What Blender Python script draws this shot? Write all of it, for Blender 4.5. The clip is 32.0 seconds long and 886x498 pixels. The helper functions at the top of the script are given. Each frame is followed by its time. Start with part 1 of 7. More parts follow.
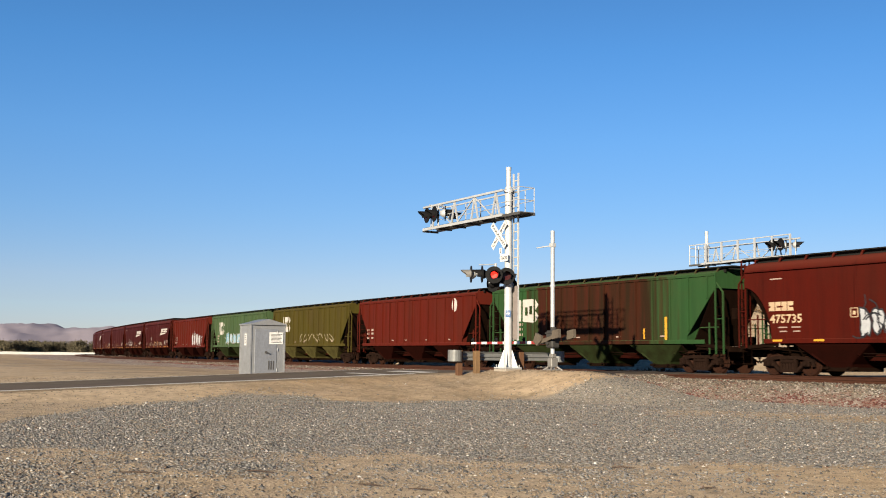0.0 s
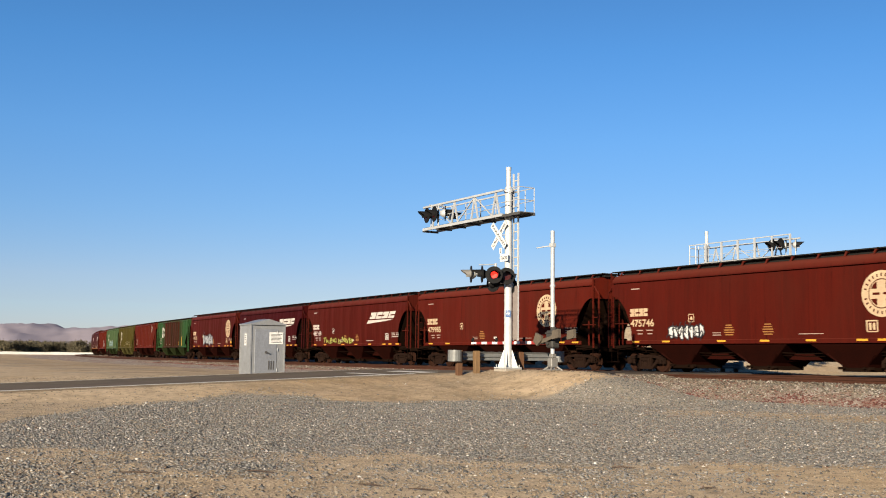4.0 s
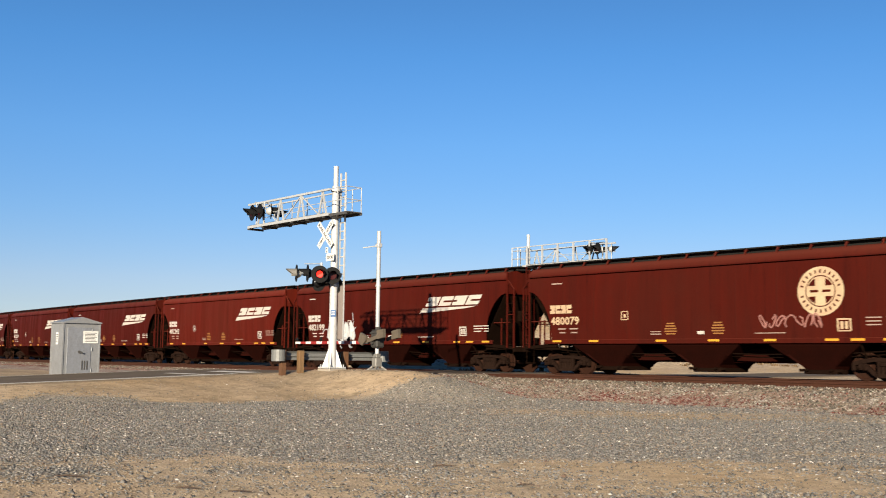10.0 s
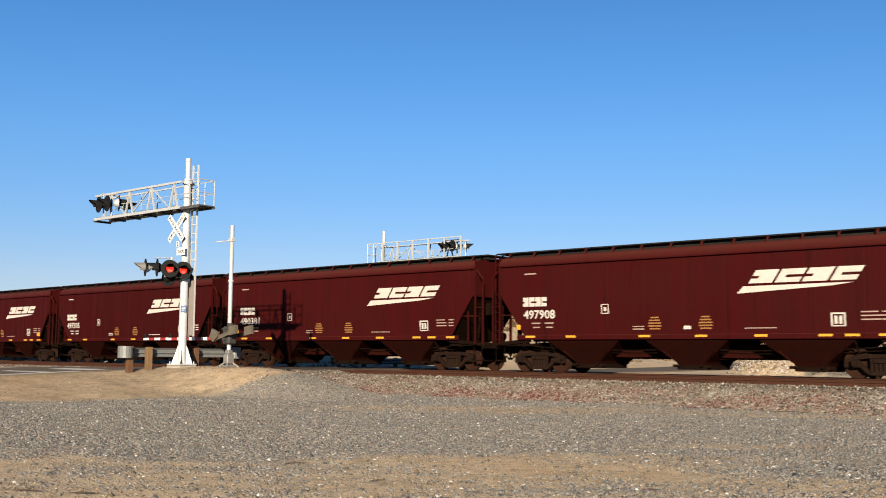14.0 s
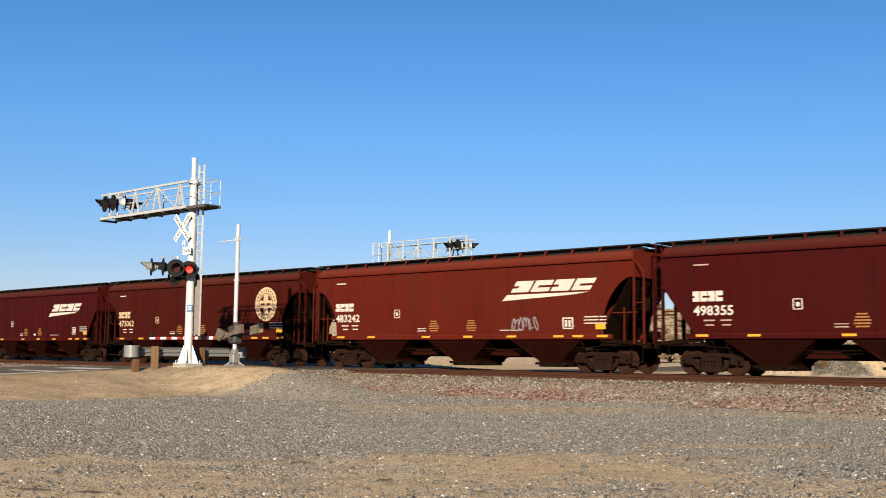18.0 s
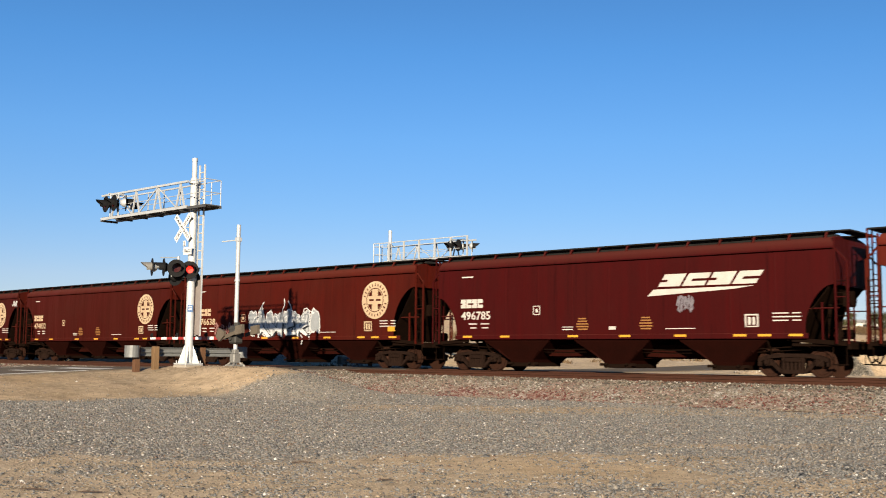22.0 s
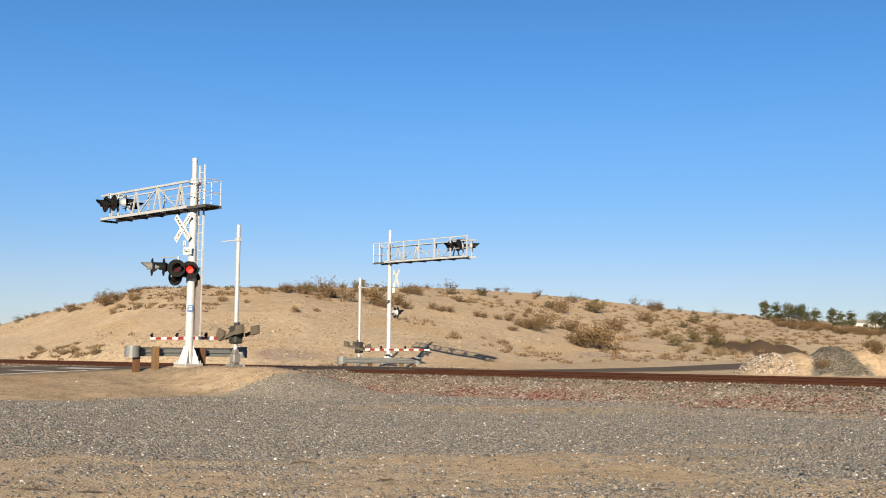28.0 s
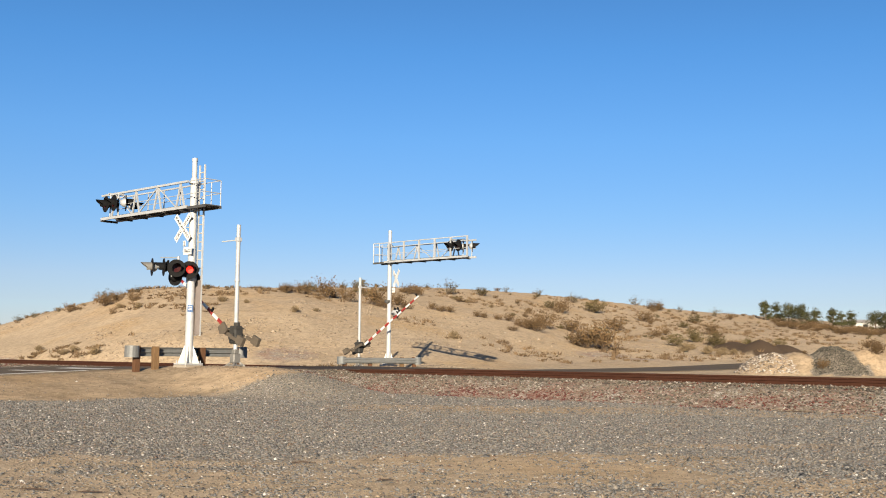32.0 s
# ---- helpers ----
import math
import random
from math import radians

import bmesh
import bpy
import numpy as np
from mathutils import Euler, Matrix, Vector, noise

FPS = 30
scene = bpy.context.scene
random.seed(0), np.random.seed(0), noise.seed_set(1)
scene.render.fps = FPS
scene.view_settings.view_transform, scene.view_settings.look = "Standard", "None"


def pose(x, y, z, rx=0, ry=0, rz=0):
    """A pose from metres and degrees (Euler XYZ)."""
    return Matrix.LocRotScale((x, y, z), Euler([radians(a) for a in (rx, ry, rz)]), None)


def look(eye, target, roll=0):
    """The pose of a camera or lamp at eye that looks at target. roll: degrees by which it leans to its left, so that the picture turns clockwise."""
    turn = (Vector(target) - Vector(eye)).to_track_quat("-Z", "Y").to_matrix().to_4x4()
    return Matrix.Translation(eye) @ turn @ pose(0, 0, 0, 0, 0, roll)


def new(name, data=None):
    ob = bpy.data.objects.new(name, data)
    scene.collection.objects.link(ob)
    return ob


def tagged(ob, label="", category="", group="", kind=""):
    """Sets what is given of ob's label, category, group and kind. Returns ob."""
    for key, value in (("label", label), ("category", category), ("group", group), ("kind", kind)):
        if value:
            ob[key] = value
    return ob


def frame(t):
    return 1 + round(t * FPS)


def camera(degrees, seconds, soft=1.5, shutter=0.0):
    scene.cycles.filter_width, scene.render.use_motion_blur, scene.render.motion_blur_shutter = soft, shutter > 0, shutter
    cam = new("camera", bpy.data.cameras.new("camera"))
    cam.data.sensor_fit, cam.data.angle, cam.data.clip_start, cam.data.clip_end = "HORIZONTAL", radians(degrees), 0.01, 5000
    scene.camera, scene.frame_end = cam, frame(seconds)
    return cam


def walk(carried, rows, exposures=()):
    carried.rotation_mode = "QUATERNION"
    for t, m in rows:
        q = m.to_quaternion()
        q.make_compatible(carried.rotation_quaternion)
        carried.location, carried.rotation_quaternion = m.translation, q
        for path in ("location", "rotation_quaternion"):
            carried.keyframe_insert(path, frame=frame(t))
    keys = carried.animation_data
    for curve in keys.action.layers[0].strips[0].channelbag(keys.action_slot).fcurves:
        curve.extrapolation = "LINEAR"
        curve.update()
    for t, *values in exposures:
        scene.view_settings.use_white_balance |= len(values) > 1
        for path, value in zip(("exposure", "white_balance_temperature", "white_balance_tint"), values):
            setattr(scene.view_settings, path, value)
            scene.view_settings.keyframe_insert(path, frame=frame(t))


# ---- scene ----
# Plan: u runs from the rear track towards the viewer, w along the train's way, both in metres from ORIGIN.
ORIGIN = (-0.353, 47.153)
T_DIR = (-0.74557, 0.66643)
N_DIR = (-0.66643, -0.74557)
TRACK_TH, TRACK_K = 0.729406, 0.000997294
RAIL_Z = 0.76
EYE_Z = 1.40


def xy(u, w):
    return (ORIGIN[0] + u * N_DIR[0] + w * T_DIR[0], ORIGIN[1] + u * N_DIR[1] + w * T_DIR[1])


def uw(x, y):
    dx, dy = x - ORIGIN[0], y - ORIGIN[1]
    return dx * N_DIR[0] + dy * N_DIR[1], dx * T_DIR[0] + dy * T_DIR[1]


def on_track(s, off=0.0):
    """Point on the curved track at s metres, off metres towards the viewer, and its heading."""
    a = TRACK_TH + TRACK_K * s
    x = ORIGIN[0] - (math.sin(a) - math.sin(TRACK_TH)) / TRACK_K - off * math.sin(a)
    y = ORIGIN[1] - (math.cos(a) - math.cos(TRACK_TH)) / TRACK_K - off * math.cos(a)
    return x, y, math.pi - a


def curve_offset(x, y):
    """Signed distance from the rear track (towards the viewer positive) and distance along it."""
    r = 1 / TRACK_K
    cx = ORIGIN[0] + math.sin(TRACK_TH) * r
    cy = ORIGIN[1] + math.cos(TRACK_TH) * r
    dx, dy = x - cx, y - cy
    a = math.atan2(-dx, -dy)
    return math.hypot(dx, dy) - r, (a - TRACK_TH) * r


def eye_pose(yaw, tilt, roll):
    return pose(0, 0, EYE_Z, 90 + tilt, 0, yaw) @ pose(0, 0, 0, 0, 0, roll)


cam = camera(45.55, 32.0, soft=1.0, shutter=0.1)
PATH = [
    (0.0, 16.993, 5.779, 0.603),
    (4.5, 16.993, 5.779, 0.603),
    (8.0, 16.993, 5.779, 0.603),
    (8.5, 16.993, 5.779, 0.603),
    (9.0, 14.117, 5.816, 0.717),
    (9.5, 9.485, 5.851, 0.664),
    (10.0, 7.535, 5.869, 0.631),
    (10.5, 4.653, 5.865, 0.608),
    (11.0, 2.461, 5.849, 0.584),
    (11.5, 1.457, 5.828, 0.543),
    (12.0, 0.112, 5.814, 0.537),
    (12.5, -0.352, 5.799, 0.502),
    (13.0, -0.493, 5.784, 0.493),
    (13.5, -0.398, 5.752, 0.493),
    (15.5, -0.265, 5.730, 0.527),
    (16.0, -0.161, 5.712, 0.557),
    (16.5, -0.107, 5.713, 0.567),
    (17.0, -0.071, 5.713, 0.565),
    (17.5, -0.034, 5.713, 0.566),
    (18.0, -0.034, 5.713, 0.560),
    (19.5, -0.003, 5.716, 0.541),
    (22.0, -0.003, 5.716, 0.541),
    (26.5, -0.003, 5.716, 0.541),
    (32.0, -0.003, 5.716, 0.541),
]
walk(cam, [(t, eye_pose(*v)) for t, *v in PATH], [(0.0, 1.105, 6300, 10), (32.0, 1.105, 6300, 10)])

# ---- daylight ----
SUN_AZ, SUN_EL = radians(185.6), radians(14.5)
world = bpy.data.worlds.new("sky")
scene.world = world
world.use_nodes = True
wn = world.node_tree
sky = wn.nodes.new("ShaderNodeTexSky")
sky.sky_type, sky.sun_disc = "NISHITA", False
sky.sun_elevation, sky.sun_rotation = SUN_EL, SUN_AZ
sky.altitude, sky.air_density, sky.dust_density, sky.ozone_density = 600, 1.0, 0.0, 4.0
deep = wn.nodes.new("ShaderNodeHueSaturation")
deep.inputs["Hue"].default_value, deep.inputs["Saturation"].default_value = 0.512, 1.08
wn.links.new(sky.outputs[0], deep.inputs["Color"])
air = wn.nodes.new("ShaderNodeMix")  # light scattered more than once
air.data_type, air.blend_type = "RGBA", "ADD"
air.inputs[7].default_value = (0.20, 0.74, 1.66, 1)
up = wn.nodes.new("ShaderNodeTexCoord")
high = wn.nodes.new("ShaderNodeSeparateXYZ")
wn.links.new(up.outputs["Generated"], high.inputs[0])
thin = wn.nodes.new("ShaderNodeMapRange")  # the air thins towards the zenith
for i, v in enumerate((0.25, 0.85, 1.0, 0.1)):
    thin.inputs[i + 1].default_value = v
wn.links.new(high.outputs[2], thin.inputs[0])
wn.links.new(thin.outputs[0], air.inputs[0])
wn.links.new(deep.outputs[0], air.inputs[6])
haze = wn.nodes.new("ShaderNodeValToRGB")  # dusty pale horizon under a deeper blue
for el in range(4):
    haze.color_ramp.elements.new(0.5)
for el, (p, c) in zip(haze.color_ramp.elements, ((0.01, (0.74, 0.63, 0.655)), (0.07, (0.90, 0.72, 0.69)), (0.13, (0.83, 0.79, 0.755)), (0.20, (0.78, 0.85, 0.815)), (0.28, (0.66, 0.83, 0.82)), (0.65, (0.42, 0.50, 0.50)))):
    el.position, el.color = p, (*c, 1)
wn.links.new(high.outputs[2], haze.inputs[0])
dusty = wn.nodes.new("ShaderNodeMix")
dusty.data_type, dusty.blend_type = "RGBA", "MULTIPLY"
dusty.inputs[0].default_value = 1.0
wn.links.new(air.outputs[2], dusty.inputs[6])
wn.links.new(haze.outputs[0], dusty.inputs[7])
wn.links.new(dusty.outputs[2], wn.nodes["Background"].inputs[0])
wn.nodes["Background"].inputs[1].default_value = 0.0597
sun_data = bpy.data.lights.new("sun", "SUN")
sun_data.energy, sun_data.angle, sun_data.color = 5.0, radians(0.53), (1.0, 0.85, 0.63)
sun = new("sun", sun_data)
sun_way = Vector((math.sin(SUN_AZ) * math.cos(SUN_EL), math.cos(SUN_AZ) * math.cos(SUN_EL), math.sin(SUN_EL)))
sun.matrix_world = look(sun_way * 50 + Vector((0, 0, 20)), (0, 0, 20))

# ---- materials ----
MATS = {}


def nodes_of(name, rough=0.6, metal=0.0):
    m = bpy.data.materials.new(name)
    m.use_nodes = True
    b = m.node_tree.nodes["Principled BSDF"]
    b.inputs["Roughness"].default_value, b.inputs["Metallic"].default_value = rough, metal
    return m, m.node_tree, b


def add(nt, kind, **props):
    n = nt.nodes.new("ShaderNode" + kind)
    for k, v in props.items():
        if k == "op":
            n.operation = v
        elif k == "blend":
            n.data_type, n.blend_type = "RGBA", v
    return n


def noise_tex(nt, coord, scale, detail=6.0, rough=0.6, stretch=(1, 1, 1)):
    mp = add(nt, "Mapping")
    mp.inputs["Scale"].default_value = stretch
    nt.links.new(coord, mp.inputs["Vector"])
    n = add(nt, "TexNoise")
    n.inputs["Scale"].default_value, n.inputs["Detail"].default_value, n.inputs["Roughness"].default_value = scale, detail, rough
    nt.links.new(mp.outputs[0], n.inputs["Vector"])
    return n.outputs["Fac"]


def ramp(nt, fac, stops):
    r = add(nt, "ValToRGB")
    e = r.color_ramp.elements
    while len(e) < len(stops):
        e.new(0.5)
    for el, (p, c) in zip(e, stops):
        el.position = p
        el.color = (c, c, c, 1) if not isinstance(c, tuple) else (*c, 1)
    nt.links.new(fac, r.inputs[0])
    return r.outputs[0]


def mix(nt, fac, a, b, blend="MIX"):
    m = add(nt, "Mix", blend=blend)
    if isinstance(fac, (int, float)):
        m.inputs[0].default_value = fac
    else:
        nt.links.new(fac, m.inputs[0])
    for v, i in ((a, 6), (b, 7)):
        if isinstance(v, tuple):
            m.inputs[i].default_value = (*v, 1)
        else:
            nt.links.new(v, m.inputs[i])
    return m.outputs[2]


def bump(nt, bsdf, height, strength=0.3, dist=0.02):
    b = add(nt, "Bump")
    b.inputs["Strength"].default_value, b.inputs["Distance"].default_value = strength, dist
    nt.links.new(height, b.inputs["Height"])
    nt.links.new(b.outputs[0], bsdf.inputs["Normal"])


def surface(name, base, dark, rough=0.6, metal=0.0, scale=6.0, fine=60.0, amount=0.6, relief=0.15, dist=0.01, stretch=(1, 1, 1), vary=0.0, gloss=0.3):
    """A painted, rusty, wooden or stony surface: two scales of stain and a fine grain in object space."""
    if name in MATS:
        return MATS[name]
    m, nt, b = nodes_of(name, rough, metal)
    co = add(nt, "TexCoord").outputs["Object"]
    a = ramp(nt, noise_tex(nt, co, scale, 6, 0.65, stretch), [(0.35, 0.0), (0.7, 1.0)])
    c = mix(nt, a, base, mix(nt, amount, base, dark))
    g = ramp(nt, noise_tex(nt, co, fine, 4, 0.7, stretch), [(0.3, 0.78), (0.75, 1.12)])
    c = mix(nt, 1.0, c, g, "MULTIPLY")
    if vary:
        oi = add(nt, "ObjectInfo").outputs["Random"]
        c = mix(nt, 1.0, c, ramp(nt, oi, [(0.0, 1 - vary), (1.0, 1 + vary)]), "MULTIPLY")
    nt.links.new(c, b.inputs["Base Color"])
    b.inputs["Specular IOR Level"].default_value = gloss
    nt.links.new(ramp(nt, a, [(0.0, max(rough - 0.1, 0.05)), (1.0, min(rough + 0.15, 1.0))]), b.inputs["Roughness"])
    bump(nt, b, g, relief, dist)
    MATS[name] = m
    return m


def glow(name, colour, strength):
    m, nt, b = nodes_of(name, 0.4)
    b.inputs["Base Color"].default_value = (*colour, 1)
    b.inputs["Emission Color"].default_value = (*colour, 1)
    b.inputs["Emission Strength"].default_value = strength
    return m


def ground_mat():
    """Sand with pebbles; grey crushed stone on the lot; red and pale ballast by the rails."""
    m, nt, b = nodes_of("desert_ground", 0.95)
    b.inputs["Diffuse Roughness"].default_value = 0.15
    b.inputs["Specular IOR Level"].default_value = 0.1
    geo = add(nt, "NewGeometry").outputs["Position"]
    att = add(nt, "Attribute")
    att.attribute_name = "cover"
    sep = add(nt, "SeparateColor")
    nt.links.new(att.outputs["Color"], sep.inputs[0])
    grav, ball, earth_shade = sep.outputs[0], sep.outputs[1], sep.outputs[2]
    n1 = noise_tex(nt, geo, 0.35, 6, 0.6)
    n2 = noise_tex(nt, geo, 4.0, 8, 0.7)
    sand = mix(nt, ramp(nt, n1, [(0.35, 0.0), (0.65, 1.0)]), (0.3646, 0.2788, 0.1873), (0.3003, 0.2252, 0.1466))
    patch = ramp(nt, noise_tex(nt, geo, 0.22, 9, 0.72, (1, 1, 3)), [(0.46, 0.0), (0.62, 0.5)])
    crumb = ramp(nt, noise_tex(nt, geo, 1.7, 10, 0.8), [(0.34, 0.66), (0.5, 1.0), (0.64, 1.14)])
    layer = ramp(nt, noise_tex(nt, geo, 0.5, 7, 0.7, (0.5, 0.5, 3.5)), [(0.36, 0.78), (0.5, 1.0), (0.66, 1.1)])
    sand = mix(nt, patch, sand, (0.3003, 0.2231, 0.1487))
    sand = mix(nt, 1.0, mix(nt, 1.0, sand, crumb, "MULTIPLY"), layer, "MULTIPLY")
    sand = mix(nt, att.outputs["Alpha"], sand, mix(nt, 1.0, (0.3897, 0.3039, 0.2073), crumb, "MULTIPLY"))
    sand = mix(nt, 1.0, sand, ramp(nt, n2, [(0.34, 0.70), (0.5, 1.0), (0.66, 1.14)]), "MULTIPLY")
    ochre = ramp(nt, noise_tex(nt, geo, 0.11, 6, 0.65, (1, 1, 2)), [(0.50, 0.0), (0.66, 0.7)])
    sand = mix(nt, ochre, sand, mix(nt, 1.0, sand, (1.02, 0.92, 0.74), "MULTIPLY"))
    v = add(nt, "TexVoronoi")
    v.inputs["Scale"].default_value = 26.0
    nt.links.new(geo, v.inputs["Vector"])
    hsv = add(nt, "SeparateColor")
    nt.links.new(v.outputs["Color"], hsv.inputs[0])
    stone = ramp(nt, hsv.outputs[0], [(0.0, (0.1144, 0.1058, 0.09438)), (0.45, (0.193, 0.1787, 0.1587)), (0.8, (0.2574, 0.2252, 0.1787)), (0.985, (0.4147, 0.379, 0.3289))])
    gap = ramp(nt, v.outputs["Distance"], [(0.0, 1.0), (0.55, 1.0), (0.9, 0.55)])
    stone = mix(nt, 1.0, stone, gap, "MULTIPLY")
    v2 = add(nt, "TexVoronoi")
    v2.inputs["Scale"].default_value = 17.0
    nt.links.new(geo, v2.inputs["Vector"])
    s2 = add(nt, "SeparateColor")
    nt.links.new(v2.outputs["Color"], s2.inputs[0])
    pale = ramp(nt, s2.outputs[0], [(0.0, (0.1144, 0.1001, 0.0858)), (0.4, (0.2431, 0.2073, 0.1716)), (0.75, (0.3003, 0.2646, 0.2216)), (0.96, (0.4433, 0.4147, 0.3718))])
    red = ramp(nt, s2.outputs[1], [(0.0, (0.09295, 0.03575, 0.02717)), (0.5, (0.193, 0.08223, 0.05863)), (0.9, (0.286, 0.1859, 0.143))])
    n3 = noise_tex(nt, geo, 0.8, 5, 0.6)
    bal = mix(nt, ramp(nt, n3, [(0.40, 0.0), (0.62, 0.75)]), pale, red)
    c = mix(nt, ramp(nt, mix_math(nt, grav, noise_tex(nt, geo, 3.5, 9, 0.75)), [(0.42, 0.0), (0.60, 0.92)]), sand, stone)
    c = mix(nt, ramp(nt, mix_math(nt, ball, noise_tex(nt, geo, 2.5, 4, 0.6)), [(0.42, 0.0), (0.56, 1.0)]), c, bal)
    # dark earth, and the shade painted on the track beds
    c = mix(nt, earth_shade, c, (0.07007, 0.04862, 0.03289))
    nt.links.new(c, b.inputs["Base Color"])
    h = mix(nt, 0.5, v.outputs["Distance"], n2)
    bump(nt, b, h, 0.7, 0.035)
    return m


def mix_math(nt, a, b):
    """0.72 a + 0.28 b: a soft mask with a ragged edge."""
    m1 = add(nt, "Math", op="MULTIPLY")
    m1.inputs[1].default_value = 0.72
    nt.links.new(a, m1.inputs[0])
    m2 = add(nt, "Math", op="MULTIPLY_ADD")
    m2.inputs[1].default_value = 0.36
    nt.links.new(b, m2.inputs[0])
    nt.links.new(m1.outputs[0], m2.inputs[2])
    return m2.outputs[0]


# ---- mesh helpers ----
def box(bm, x0, x1, y0, y1, z0, z1, bevel=0.0, m=None):
    g = bmesh.ops.create_cube(bm, size=1)["verts"]
    for v in g:
        v.co = Vector(((x0 + x1) / 2 + v.co.x * (x1 - x0), (y0 + y1) / 2 + v.co.y * (y1 - y0), (z0 + z1) / 2 + v.co.z * (z1 - z0)))
    if bevel:
        es = {e for v in g for e in v.link_edges}
        r = bmesh.ops.bevel(bm, geom=list(es), offset=bevel, segments=1, affect="EDGES", profile=0.5)
        g = list({v for f in r["faces"] for v in f.verts} | {v for v in g if v.is_valid})
    if m is not None:
        bmesh.ops.transform(bm, matrix=m, verts=[v for v in g if v.is_valid])
    return g


def rod(bm, a, b, r, seg=8, r2=None):
    """A round bar from a to b."""
    a, b = Vector(a), Vector(b)
    d = b - a
    g = bmesh.ops.create_cone(bm, cap_ends=True, segments=seg, radius1=r, radius2=r if r2 is None else r2, depth=d.length)["verts"]
    q = Vector((0, 0, 1)).rotation_difference(d.normalized()).to_matrix().to_4x4()
    bmesh.ops.transform(bm, matrix=Matrix.Translation((a + b) / 2) @ q, verts=g)
    return g


def bar(bm, a, b, w, h):
    """A square bar from a to b, w across (level) and h high."""
    a, b = Vector(a), Vector(b)
    d = (b - a).normalized()
    side = d.cross(Vector((0, 0, 1)))
    if side.length < 1e-4:
        side = Vector((1, 0, 0))
    side.normalize()
    up = side.cross(d)
    vs = [bm.verts.new(p + side * (sx * w / 2) + up * (sz * h / 2)) for p in (a, b) for sx, sz in ((-1, -1), (1, -1), (1, 1), (-1, 1))]
    for f in ((0, 1, 2, 3), (7, 6, 5, 4), (0, 4, 5, 1), (1, 5, 6, 2), (2, 6, 7, 3), (3, 7, 4, 0)):
        bm.faces.new([vs[i] for i in f])
    return vs


def loft(bm, rings, closed=True, caps=True):
    """Joins rings of points (each of one length) into a skin."""
    rows = [[bm.verts.new(p) for p in r] for r in rings]
    n = len(rows[0])
    for r0, r1 in zip(rows, rows[1:]):
        for i in range(n if closed else n - 1):
            j = (i + 1) % n
            bm.faces.new((r0[i], r0[j], r1[j], r1[i]))
    if caps and closed:
        bm.faces.new(list(reversed(rows[0])))
        bm.faces.new(rows[-1])
    return rows


def finish(bm, name, mat, smooth=False):
    bmesh.ops.recalc_face_normals(bm, faces=bm.faces)
    me = bpy.data.meshes.new(name)
    bm.to_mesh(me)
    bm.free()
    if smooth:
        me.polygons.foreach_set("use_smooth", [True] * len(me.polygons))
        me.set_sharp_from_angle(angle=radians(35))
    me.materials.append(mat)
    return me


def part(name, bm, mat, parent, label="", smooth=False, at=None):
    ob = new(name, finish(bm, name, mat, smooth))
    ob.parent = parent
    if at is not None:
        ob.matrix_basis = at
    if label:
        ob["label"] = label
    return ob


def share(name, me, parent, at=None, label=""):
    ob = new(name, me)
    ob.parent = parent
    if at is not None:
        ob.matrix_basis = at
    if label:
        ob["label"] = label
    return ob


def thing(name, m, label, category, group="", kind=""):
    ob = new(name)
    ob.matrix_basis = m
    ob.empty_display_size = 0.2
    return tagged(ob, label, category, group, kind)


def uw_pose(u, w, z, turn=0.0):
    """A pose whose x axis runs along the train's way (w), y axis towards the viewer (u)."""
    x, y = xy(u, w)
    return pose(x, y, z, 0, 0, math.degrees(math.atan2(T_DIR[1], T_DIR[0])) + turn)


def step(a, b, x):
    t = min(max((x - a) / (b - a), 0.0), 1.0)
    return t * t * (3 - 2 * t)


TEXT_CACHE = {}


def text_outline(body):
    """Triangles of a line of writing in the built-in font, 1 high."""
    if body not in TEXT_CACHE:
        cu = bpy.data.curves.new("writing", "FONT")
        cu.body, cu.size, cu.resolution_u, cu.offset = body, 1.0, 2, 0.022
        ob = bpy.data.objects.new("writing", cu)
        scene.collection.objects.link(ob)
        bpy.context.view_layer.update()
        me = bpy.data.meshes.new_from_object(ob.evaluated_get(bpy.context.evaluated_depsgraph_get()))
        v = [tuple(p.co) for p in me.vertices]
        f = [tuple(p.vertices) for p in me.polygons]
        bpy.data.objects.remove(ob)
        bpy.data.meshes.remove(me)
        bpy.data.curves.remove(cu)
        x0, x1 = min(p[0] for p in v), max(p[0] for p in v)
        y0, y1 = min(p[1] for p in v), max(p[1] for p in v)
        TEXT_CACHE[body] = ([((p[0] - x0) / (x1 - x0), (p[1] - y0) / (y1 - y0)) for p in v], f)
    return TEXT_CACHE[body]


# ---- ground ----
ROAD_W0, ROAD_W1 = 0.9, 8.1
ROAD_BEYOND = ((-3.5, 0.775), (-8.0, 0.62), (-14.0, 0.53), (-22.0, 0.53), (-33.0, 0.63), (-48.0, 0.97), (-75.0, 1.4), (-110.0, 1.8))


def road_z(u):
    if u > 12.0:
        return max(0.80 - 0.0367 * (u - 15.0) if u > 15 else 0.80 + 0.001 * (u - 12), 0.12)
    if u > -3.5:
        return 0.775
    for (a, p), (b, q) in zip(ROAD_BEYOND, ROAD_BEYOND[1:]):
        if u >= b:
            return p + (q - p) * (u - a) / (b - a)
    return ROAD_BEYOND[-1][1]


